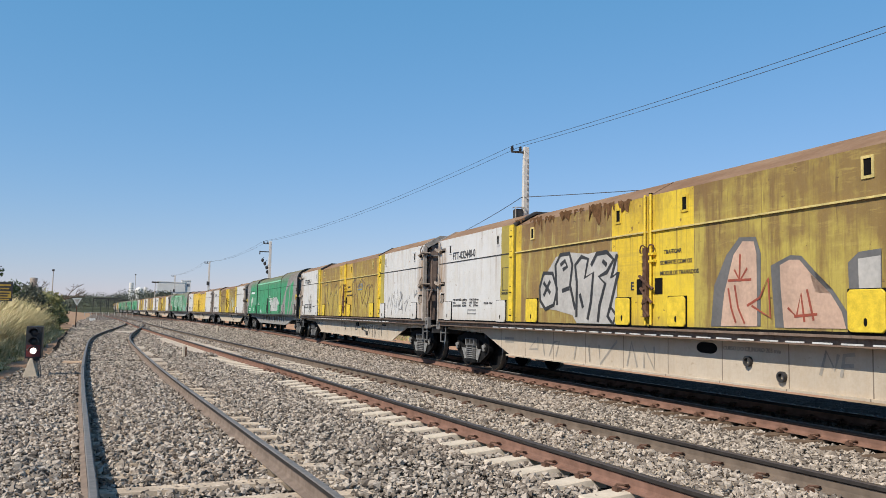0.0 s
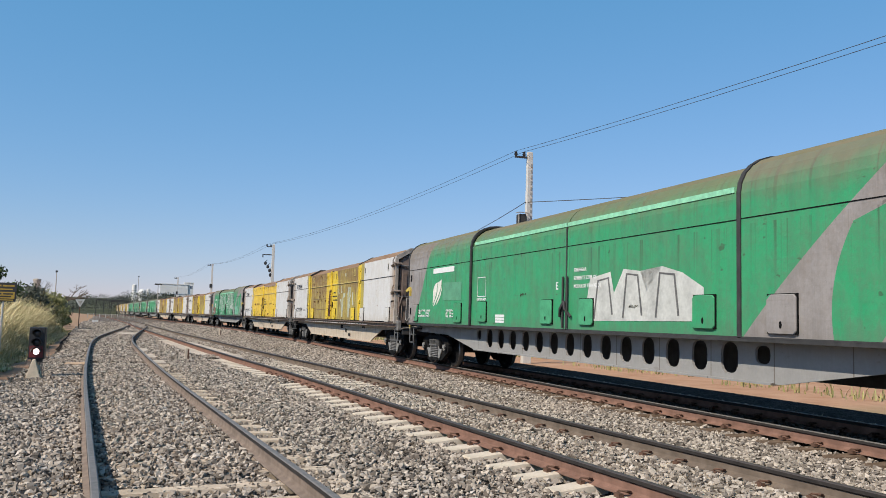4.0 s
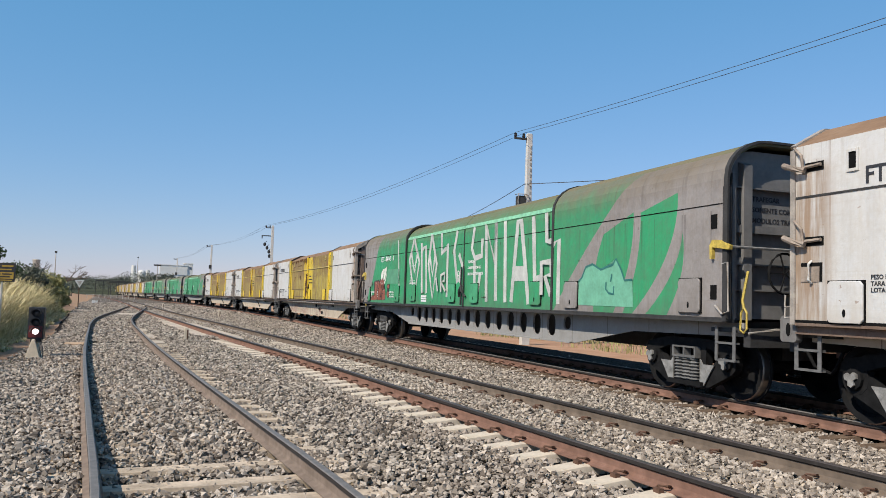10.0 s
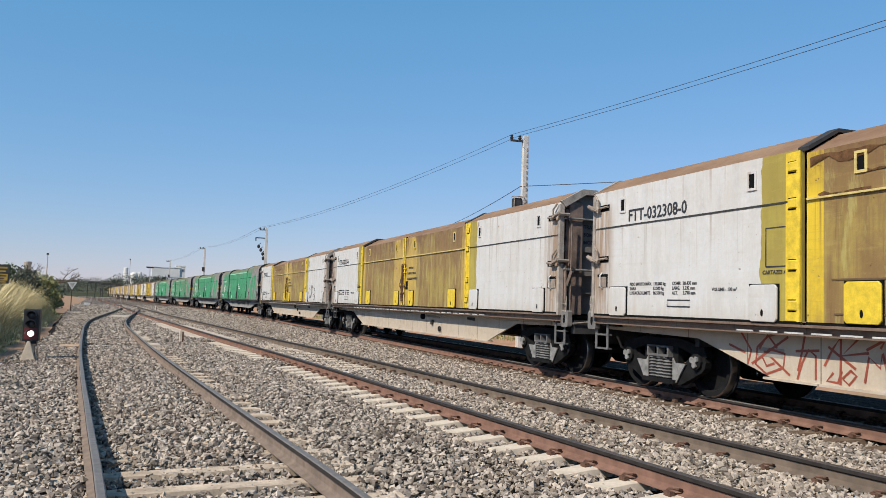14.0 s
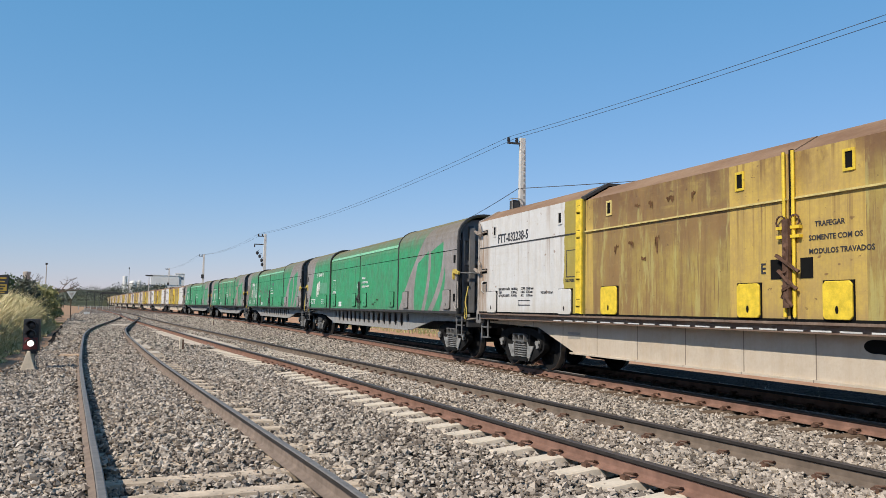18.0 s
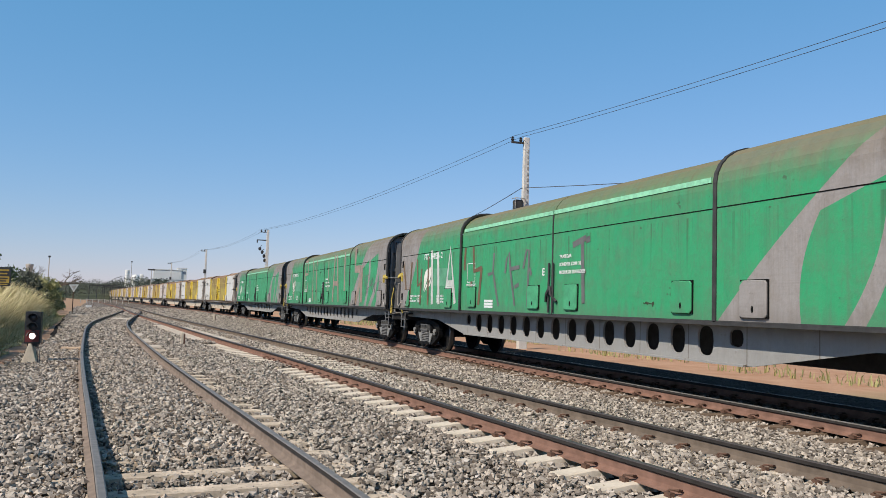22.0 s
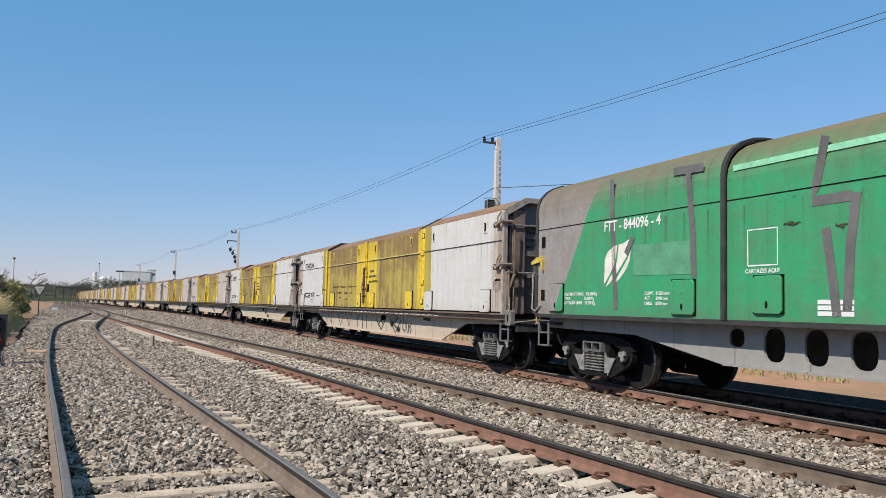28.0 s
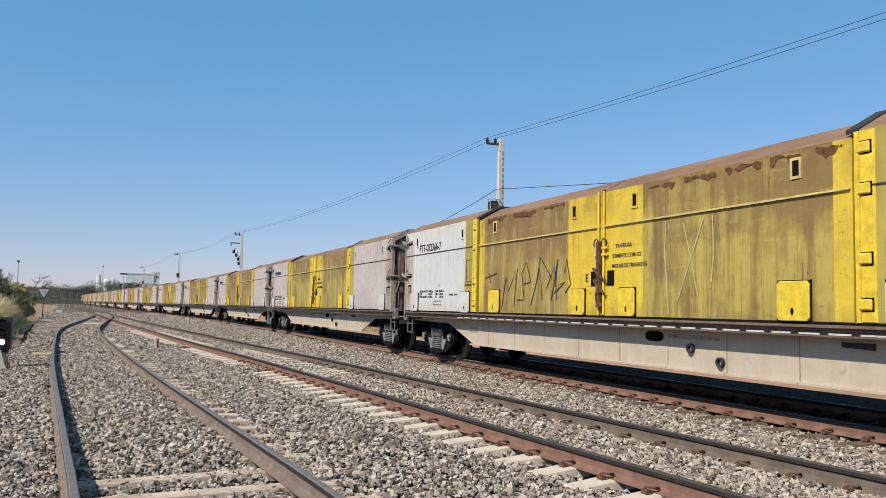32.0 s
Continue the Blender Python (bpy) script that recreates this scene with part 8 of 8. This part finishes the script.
strokes("graffiti_tag", WAGONS[6], [
    [(6.72, 1.12), (6.48, 0.83), (6.55, 0.63)],
    [(6.94, 0.89), (6.60, 0.79)],
    [(5.82, 1.13), (6.16, 1.04), (6.36, 0.88), (6.39, 0.64), (6.18, 0.52), (5.87, 0.63), (5.84, 0.82), (6.12, 0.87), (6.27, 0.76), (6.18, 0.63), (6.03, 0.68)],
    [(6.32, 0.86), (6.16, 1.06), (5.98, 0.89)],
    [(6.47, 0.64), (5.78, 1.05)],
    [(6.23, 0.84), (5.75, 0.54)],
    [(5.61, 0.61), (5.54, 0.87), (5.48, 1.14)],
    [(5.62, 0.50), (5.54, 0.72), (5.43, 0.90), (5.31, 0.83), (5.31, 0.52)],
    [(5.65, 0.87), (5.25, 0.90)],
    [(5.17, 0.71), (5.04, 0.93), (4.91, 1.08), (4.92, 0.50)],
    [(5.11, 0.96), (4.69, 0.71)],
    [(5.03, 0.64), (5.13, 0.53), (4.96, 0.52), (4.90, 0.67)],
    [(4.76, 0.69), (4.89, 0.58), (4.79, 0.51), (4.68, 0.63), (4.77, 0.69)],
    [(4.64, 1.09), (4.90, 0.86), (4.50, 0.92)],
    [(4.56, 0.56), (4.50, 0.87), (4.34, 0.75), (4.31, 0.93), (4.20, 0.53)],
], 0.035, SPRAY_RED, 1.3045, "red looping graffiti on the beam")
strokes("graffiti_tag", WAGONS[6], [
    [(4.54, 0.95), (4.25, 1.10), (4.34, 0.98)],
    [(4.17, 0.83), (4.00, 1.08), (3.97, 0.91)],
    [(3.93, 1.11), (3.86, 0.51)],
    [(3.88, 1.08), (3.65, 0.73)],
    [(3.65, 1.12), (3.82, 0.90)],
    [(3.46, 0.77), (3.34, 0.53), (3.27, 0.81), (3.30, 1.10), (3.44, 0.96), (3.45, 0.75)],
    [(3.13, 1.11), (3.10, 0.85), (2.92, 0.86), (2.66, 1.06)],
    [(3.03, 1.08), (3.00, 0.95)],
    [(3.15, 0.58), (2.97, 0.78), (2.97, 0.51)],
    [(2.97, 0.78), (2.81, 0.83), (2.78, 0.51)],
    [(2.80, 0.80), (2.68, 0.86), (2.61, 0.51)],
    [(2.50, 0.55), (2.48, 0.75), (2.33, 0.77)],
    [(2.42, 0.51), (2.35, 0.62), (2.33, 0.50)],
    [(2.28, 0.77), (2.29, 0.52), (2.16, 0.53), (2.14, 0.72)],
    [(2.07, 0.61), (2.04, 0.51), (1.95, 0.52)],
    [(2.00, 0.84), (1.57, 0.84)],
    [(1.82, 0.80), (1.83, 0.52)],
    [(1.87, 0.67), (1.66, 0.80)],
    [(1.98, 0.95), (1.96, 1.09), (1.75, 0.95)],
    [(1.49, 1.05), (1.46, 0.50)],
    [(1.44, 0.79), (1.25, 0.70), (1.09, 0.82)],
    [(1.11, 0.71), (1.17, 0.54), (1.07, 0.52)],
], 0.035, SPRAY_RED, 1.3045, "red looping graffiti on the beam")
strokes("graffiti_tag", WAGONS[6], [
    [(0.55, 0.81), (0.35, 0.52)],
    [(-0.70, 0.83), (-0.87, 0.50)],
    [(-0.99, 0.85), (-1.18, 0.49), (-1.48, 0.51)],
    [(-1.83, 0.85), (-2.34, 0.58)],
    [(-2.15, 0.94), (-1.99, 0.46)],
    [(-1.82, 0.67), (-2.41, 0.82)],
    [(-3.16, 0.83), (-3.41, 0.49), (-3.56, 0.84)],
    [(-3.91, 1.00), (-3.99, 0.89), (-4.11, 1.03)],
    [(-4.20, 1.02), (-4.18, 0.90)],
    [(-4.30, 0.90), (-4.39, 1.04), (-4.48, 0.92)],
], 0.06, SPRAY_DARKRED, 1.3045, "dark red graffiti tags on the beam")
strokes("graffiti_tag", WAGONS[4], [
    [(3.99, 0.71), (3.76, 1.03), (3.64, 0.70)],
    [(3.52, 0.99), (3.22, 1.02), (3.45, 0.68), (3.15, 0.71)],
    [(3.01, 0.97), (3.07, 0.70)],
    [(2.79, 1.00), (2.89, 0.68), (2.65, 0.70)],
    [(2.51, 0.67), (2.36, 0.99), (2.25, 0.67)],
    [(2.08, 0.99), (2.15, 0.63), (1.88, 0.72)],
    [(1.76, 0.56), (1.74, 0.97), (1.53, 0.97), (1.71, 0.81), (1.46, 0.59)],
    [(1.42, 0.85), (1.03, 0.87), (1.35, 0.71), (1.05, 0.78)],
    [(1.30, 0.60), (1.17, 0.65), (1.19, 0.52)],
], 0.055, SPRAY_BLACK, 1.3045, "black graffiti tag on the beam")
strokes("graffiti_tag", WAGONS[0], [
    [(4.73, 0.85), (5.06, 0.65), (4.61, 0.67), (4.62, 0.94)],
    [(4.40, 0.90), (4.29, 0.54)],
    [(4.08, 0.55), (3.88, 0.85), (3.63, 0.88), (3.78, 0.55)],
    [(2.93, 0.82), (3.01, 0.54)],
    [(2.44, 0.84), (2.40, 0.53)],
    [(2.07, 0.87), (2.02, 0.51), (1.44, 0.96)],
    [(1.11, 0.53), (0.97, 0.96), (0.79, 0.53)],
    [(0.59, 0.53), (0.59, 0.91), (0.29, 0.53), (0.29, 0.91)],
    [(-3.29, 0.70), (-3.39, 1.01), (-3.52, 0.78), (-3.58, 0.98)],
    [(-3.62, 0.70), (-3.67, 0.97), (-3.83, 0.99)],
    [(-3.65, 0.84), (-3.81, 0.85)],
], 0.05, SPRAY_FADED, 1.3045, "faded grey graffiti on the beam")
strokes("graffiti_tag", WAGONS[1], [
    [(1.94, 1.11), (1.79, 0.78), (1.57, 1.10)],
    [(1.31, 1.02), (1.05, 0.68), (0.84, 0.99), (1.13, 0.89)],
    [(0.10, 1.01), (-0.01, 0.65)],
    [(-0.78, 1.00), (-0.74, 0.70), (-1.04, 0.75), (-1.07, 1.03)],
    [(-2.13, 0.95), (-2.42, 0.60), (-2.53, 0.93), (-2.18, 0.69)],
    [(-2.78, 0.89), (-3.02, 0.60), (-3.09, 0.93), (-2.75, 0.71)],
    [(-3.35, 0.92), (-3.41, 0.45)],
    [(-3.65, 0.92), (-3.71, 0.48), (-4.01, 0.93)],
    [(-3.25, 0.89), (-3.50, 0.93)],
    [(-4.12, 0.81), (-4.49, 0.85), (-4.32, 0.81), (-4.35, 0.47)],
    [(-4.67, 0.92), (-4.64, 0.57)],
], 0.05, SPRAY_BLACK, 1.3045, "black graffiti tags on the beam")
strokes("graffiti_tag", WAGONS[1], [
    [(-6.40, 1.56), (-6.62, 1.96), (-6.82, 1.64), (-6.98, 2.06)],
    [(-6.92, 1.35), (-7.14, 2.01), (-7.38, 1.44), (-7.26, 2.14)],
    [(-7.49, 1.59), (-7.60, 2.19), (-7.78, 1.44), (-7.92, 2.13)],
    [(-7.83, 1.55), (-8.07, 1.53), (-8.18, 2.04), (-7.78, 1.67)],
    [(-8.01, 2.12), (-8.25, 1.40)],
    [(-8.39, 1.73), (-8.59, 1.84), (-8.48, 1.48), (-8.78, 1.87)],
    [(-8.85, 1.98), (-8.91, 1.87)],
    [(-8.97, 1.66), (-9.24, 1.69), (-8.97, 1.50), (-9.28, 1.53)],
    [(-9.34, 2.13), (-9.43, 1.89), (-9.60, 2.12), (-9.69, 2.05), (-9.40, 1.93)],
], 0.03, SPRAY_GREY, 1.622, "thin grey scrawled graffiti")
strokes("panel_seam", WAGONS[3], [
    [(4.21, 2.23), (2.65, 2.20), (1.12, 2.22)],
    [(4.97, 1.68), (2.65, 1.70), (1.06, 1.70)],
], 0.022, SPRAY_BROWN, 1.606, "rusty welded panel seam")
strokes("panel_seam", WAGONS[6], [
    [(4.77, 1.79), (1.13, 1.79)],
    [(4.73, 1.37), (1.10, 1.41)],
], 0.022, SPRAY_BROWN, 1.606, "rusty welded panel seam")
rust_patch(3, 3.97, 2.13, 0.48, 0.10, 300)
rust_patch(3, 3.01, 2.15, 0.40, 0.20, 301)
rust_patch(3, 2.32, 2.15, 0.22, 0.10, 302)
rust_patch(3, 1.27, 2.14, 0.33, 0.22, 303)
rust_patch(3, 3.35, 2.58, 0.21, 0.35, 304)
rust_patch(3, 2.77, 2.38, 0.13, 0.20, 305)
rust_patch(3, 2.48, 2.38, 0.16, 0.25, 306)
rust_patch(3, 2.08, 2.17, 0.09, 0.20, 307)
rust_patch(3, 2.67, 2.54, 0.21, 0.12, 308)
rust_patch(3, 3.87, 2.30, 0.24, 0.06, 309)
rust_patch(3, 1.77, 2.35, 0.13, 0.12, 310)
rust_patch(3, 1.98, 2.59, 0.13, 0.20, 311)
rust_patch(3, 2.25, 3.29, 0.10, 0.25, 312)
rust_patch(3, 2.00, 3.02, 0.07, 0.10, 313)
rust_patch(3, 1.69, 3.25, 0.07, 0.30, 314)
rust_patch(3, 1.38, 3.26, 0.09, 0.20, 315)
rust_patch(3, 2.54, 3.34, 0.24, 0.10, 316)
rust_patch(3, 4.25, 2.98, 0.17, 0.10, 317)
rust_patch(6, 4.52, 3.34, 1.18, 0.12, 400)
rust_patch(6, 3.25, 3.38, 1.07, 0.20, 401)
rust_patch(6, 2.06, 3.42, 1.13, 0.25, 402)
rust_patch(6, 0.69, 3.40, 1.03, 0.30, 403)
rust_patch(6, 3.88, 3.08, 0.82, 0.06, 404)
rust_patch(6, 2.34, 3.08, 1.19, 0.08, 405)
rust_patch(6, 4.59, 2.87, 0.79, 0.05, 406)
rust_patch(6, 3.81, 2.48, 0.30, 0.30, 407)
rust_patch(6, 2.25, 2.51, 0.26, 0.25, 408)
rust_patch(0, 4.98, 3.55, 0.47, 0.12, 500)
rust_patch(0, 4.18, 3.51, 0.57, 0.42, 501)
rust_patch(0, 3.55, 3.47, 0.43, 0.32, 502)
rust_patch(0, 2.87, 3.50, 0.52, 0.22, 503)
rust_patch(0, 2.33, 3.47, 0.39, 0.12, 504)
rust_patch(0, 1.73, 3.49, 0.46, 0.42, 505)
rust_patch(0, 1.25, 3.46, 0.37, 0.32, 506)
rust_patch(0, 0.73, 3.43, 0.42, 0.22, 507)
strokes("graffiti_tag", WAGONS[14], [
    [(4.79, 2.04), (4.20, 2.14)],
    [(4.60, 2.16), (4.55, 1.93)],
    [(3.95, 1.34), (3.75, 2.03), (3.63, 1.73), (3.22, 2.21), (3.36, 1.39)],
    [(3.20, 1.54), (2.90, 1.54), (3.01, 2.10), (2.82, 2.33), (2.61, 1.91), (2.91, 1.87)],
    [(2.60, 1.44), (2.24, 2.17), (2.13, 1.54)],
    [(2.38, 1.90), (2.21, 2.39), (1.78, 1.97)],
    [(1.96, 1.76), (1.67, 2.19), (1.55, 1.53)],
    [(1.77, 1.53), (1.53, 2.32), (1.61, 1.80), (1.27, 1.87), (1.65, 1.67)],
    [(1.27, 2.05), (1.20, 2.30), (1.06, 1.83), (1.25, 1.66)],
], 0.032, SPRAY_BLACK, 1.604, "thin black scrawled graffiti")
strokes("faded_streak", WAGONS[14], [
    [(-1.76, 2.75), (-1.73, 2.30), (-1.82, 1.32)],
    [(-2.17, 2.69), (-2.35, 2.13), (-2.49, 1.59)],
    [(-2.63, 2.74), (-2.35, 2.16), (-2.04, 1.53)],
    [(-2.81, 2.75), (-2.84, 2.23), (-2.78, 1.78)],
], 0.03, SPRAY_STREAK, 1.604, "pale faded chalky streaks")
rust_patch(13, 3.69, 2.00, 1.20, 0.05, 600)
rust_patch(13, 2.74, 1.99, 0.70, 0.04, 601)
rust_patch(13, 1.68, 1.99, 1.20, 0.05, 602)
rust_patch(13, 3.42, 1.80, 0.77, 0.06, 603)
rust_patch(13, 2.52, 1.77, 0.41, 0.05, 604)
rust_patch(13, 1.83, 1.77, 0.47, 0.07, 605)
rust_patch(13, 3.25, 1.61, 0.30, 0.05, 606)
rust_patch(13, 2.47, 1.55, 0.18, 0.05, 607)
rust_patch(14, -1.64, 3.34, 0.68, 0.12, 620)
rust_patch(14, -2.54, 3.35, 0.69, 0.10, 621)
rust_patch(14, -3.41, 3.36, 0.68, 0.15, 622)
rust_patch(14, -4.17, 3.37, 0.52, 0.12, 623)
rust_patch(14, -4.85, 3.37, 0.39, 0.15, 624)
rust_patch(14, 4.26, 3.39, 0.94, 0.10, 625)
rust_patch(14, 2.96, 3.39, 1.01, 0.12, 626)
rust_patch(14, 1.69, 3.38, 0.79, 0.10, 627)
rust_patch(8, 3.45, 3.14, 0.16, 0.10, 640)
rust_patch(8, 3.07, 3.15, 0.12, 0.15, 641)
rust_patch(8, 2.54, 3.17, 0.19, 0.10, 642)
rust_patch(8, 1.96, 3.17, 0.10, 0.20, 643)
rust_patch(8, 4.09, 2.48, 0.14, 0.15, 644)
rust_patch(8, 3.65, 2.52, 0.16, 0.20, 645)
rust_patch(8, 3.27, 2.23, 0.13, 0.10, 646)
rust_patch(8, 2.89, 2.55, 0.12, 0.30, 647)

strokes("graffiti_tag", WAGONS[11], [
    [(-7.45, 2.48), (-7.47, 1.73)],
    [(-7.61, 2.45), (-7.65, 1.68)],
    [(-7.77, 2.44), (-7.81, 1.72)],
    [(-7.58, 2.37), (-8.07, 2.44)],
    [(-7.94, 2.41), (-7.99, 1.72)],
    [(-7.84, 1.88), (-8.68, 2.11)],
    [(-8.13, 2.35), (-8.41, 1.91), (-8.68, 2.28), (-8.32, 2.17)],
    [(-8.32, 2.01), (-8.68, 2.35), (-8.41, 2.01), (-8.62, 1.83)],
    [(-8.79, 2.28), (-8.64, 2.02), (-9.09, 1.71)],
    [(-8.74, 2.01), (-9.03, 2.12)],
    [(-8.70, 2.09), (-8.70, 1.67)],
    [(-8.90, 2.12), (-8.94, 1.74)],
], 0.026, SPRAY_GREY, 1.604, "thin dark scrawled graffiti")
strokes("graffiti_tag", WAGONS[11], [
    [(-9.34, 2.32), (-9.14, 2.00), (-9.29, 1.71), (-9.55, 1.91), (-9.34, 2.32)],
    [(-9.47, 2.16), (-9.84, 2.11)],
    [(-9.54, 1.87), (-9.69, 1.91), (-9.60, 1.77), (-9.79, 1.70)],
    [(-9.69, 2.09), (-9.87, 1.63)],
    [(-9.49, 2.16), (-9.41, 1.63)],
], 0.026, SPRAY_GREY, 1.604, "thin dark scrawled graffiti")
# rust along the seams of the all-yellow doors and the peeled strip under their eaves
blob("peeled_strip", WAGONS[4], [(-0.25, 3.42), (-0.25, 3.3), (-1.1, 3.33), (-2.2, 3.31), (-3.4, 3.34), (-4.6, 3.28), (-4.95, 3.2), (-4.95, 3.42)], spray("peeled_pinkish_primer", (0.3, 0.2, 0.14)), 1.604, "peeled strip of dull pinkish primer")
for k in range(26):
    rx = 4.7 - k * 0.37
    rust_patch(4, rx + 0.05 * math.sin(k * 2.3), (2.14, 1.62, 2.2, 3.3, 1.42)[k % 5] + 0.05 * math.sin(k * 1.7), 0.2 + 0.14 * (k % 4), 0.05 + 0.05 * (k % 3), 700 + k)
# flaked paint on the green doors
for i, places in ((9, ((-2.2, 1.52), (-2.5, 1.6), (-1.9, 1.44))), (10, ((-3.4, 1.5), (-1.2, 2.1))), (11, ((2.6, 1.92), (3.3, 1.93), (1.9, 1.92), (-0.8, 1.75), (-0.6, 2.9), (0.8, 2.8))), (12, ((3.9, 2.5), (3.1, 2.42), (2.0, 2.5))), (2, ((2.0, 2.0), (-2.4, 1.7))), (5, ((3.4, 1.6), (-1.4, 1.5)))):
    for k, (px, pz) in enumerate(places):
        rust_patch(i, px, pz, 0.3, 0.06, 900 + 10 * i + k)


def motions():
    times = [k * 0.5 for k in range(65)]
    for i, w in enumerate(WAGONS):
        walk(w, [(t, wagon_pose(i, t)) for t in times])
        if i > 17:
            continue
        # the wheels roll; finer rows while they are near enough to see
        for o in w.children_recursive:
            if not o.name.startswith("wheelset"):
                continue
            seat = o.matrix_local.copy()
            rows, t, turn = [], 0.0, 0.0
            while True:
                rows.append((t, seat @ Matrix.Rotation(-turn, 4, "Y")))
                if t >= 32.0:
                    break
                s = MIDDLES[i] - rolled(t)
                near = -14 < s < 34
                after = round(min(32.0, t + (1 / 15 if near else 2.0)) * 30) / 30
                turn += (rolled(after) - rolled(t)) / WHEEL_R if near else 1.2
                t = after
            walk(o, rows)


motions()
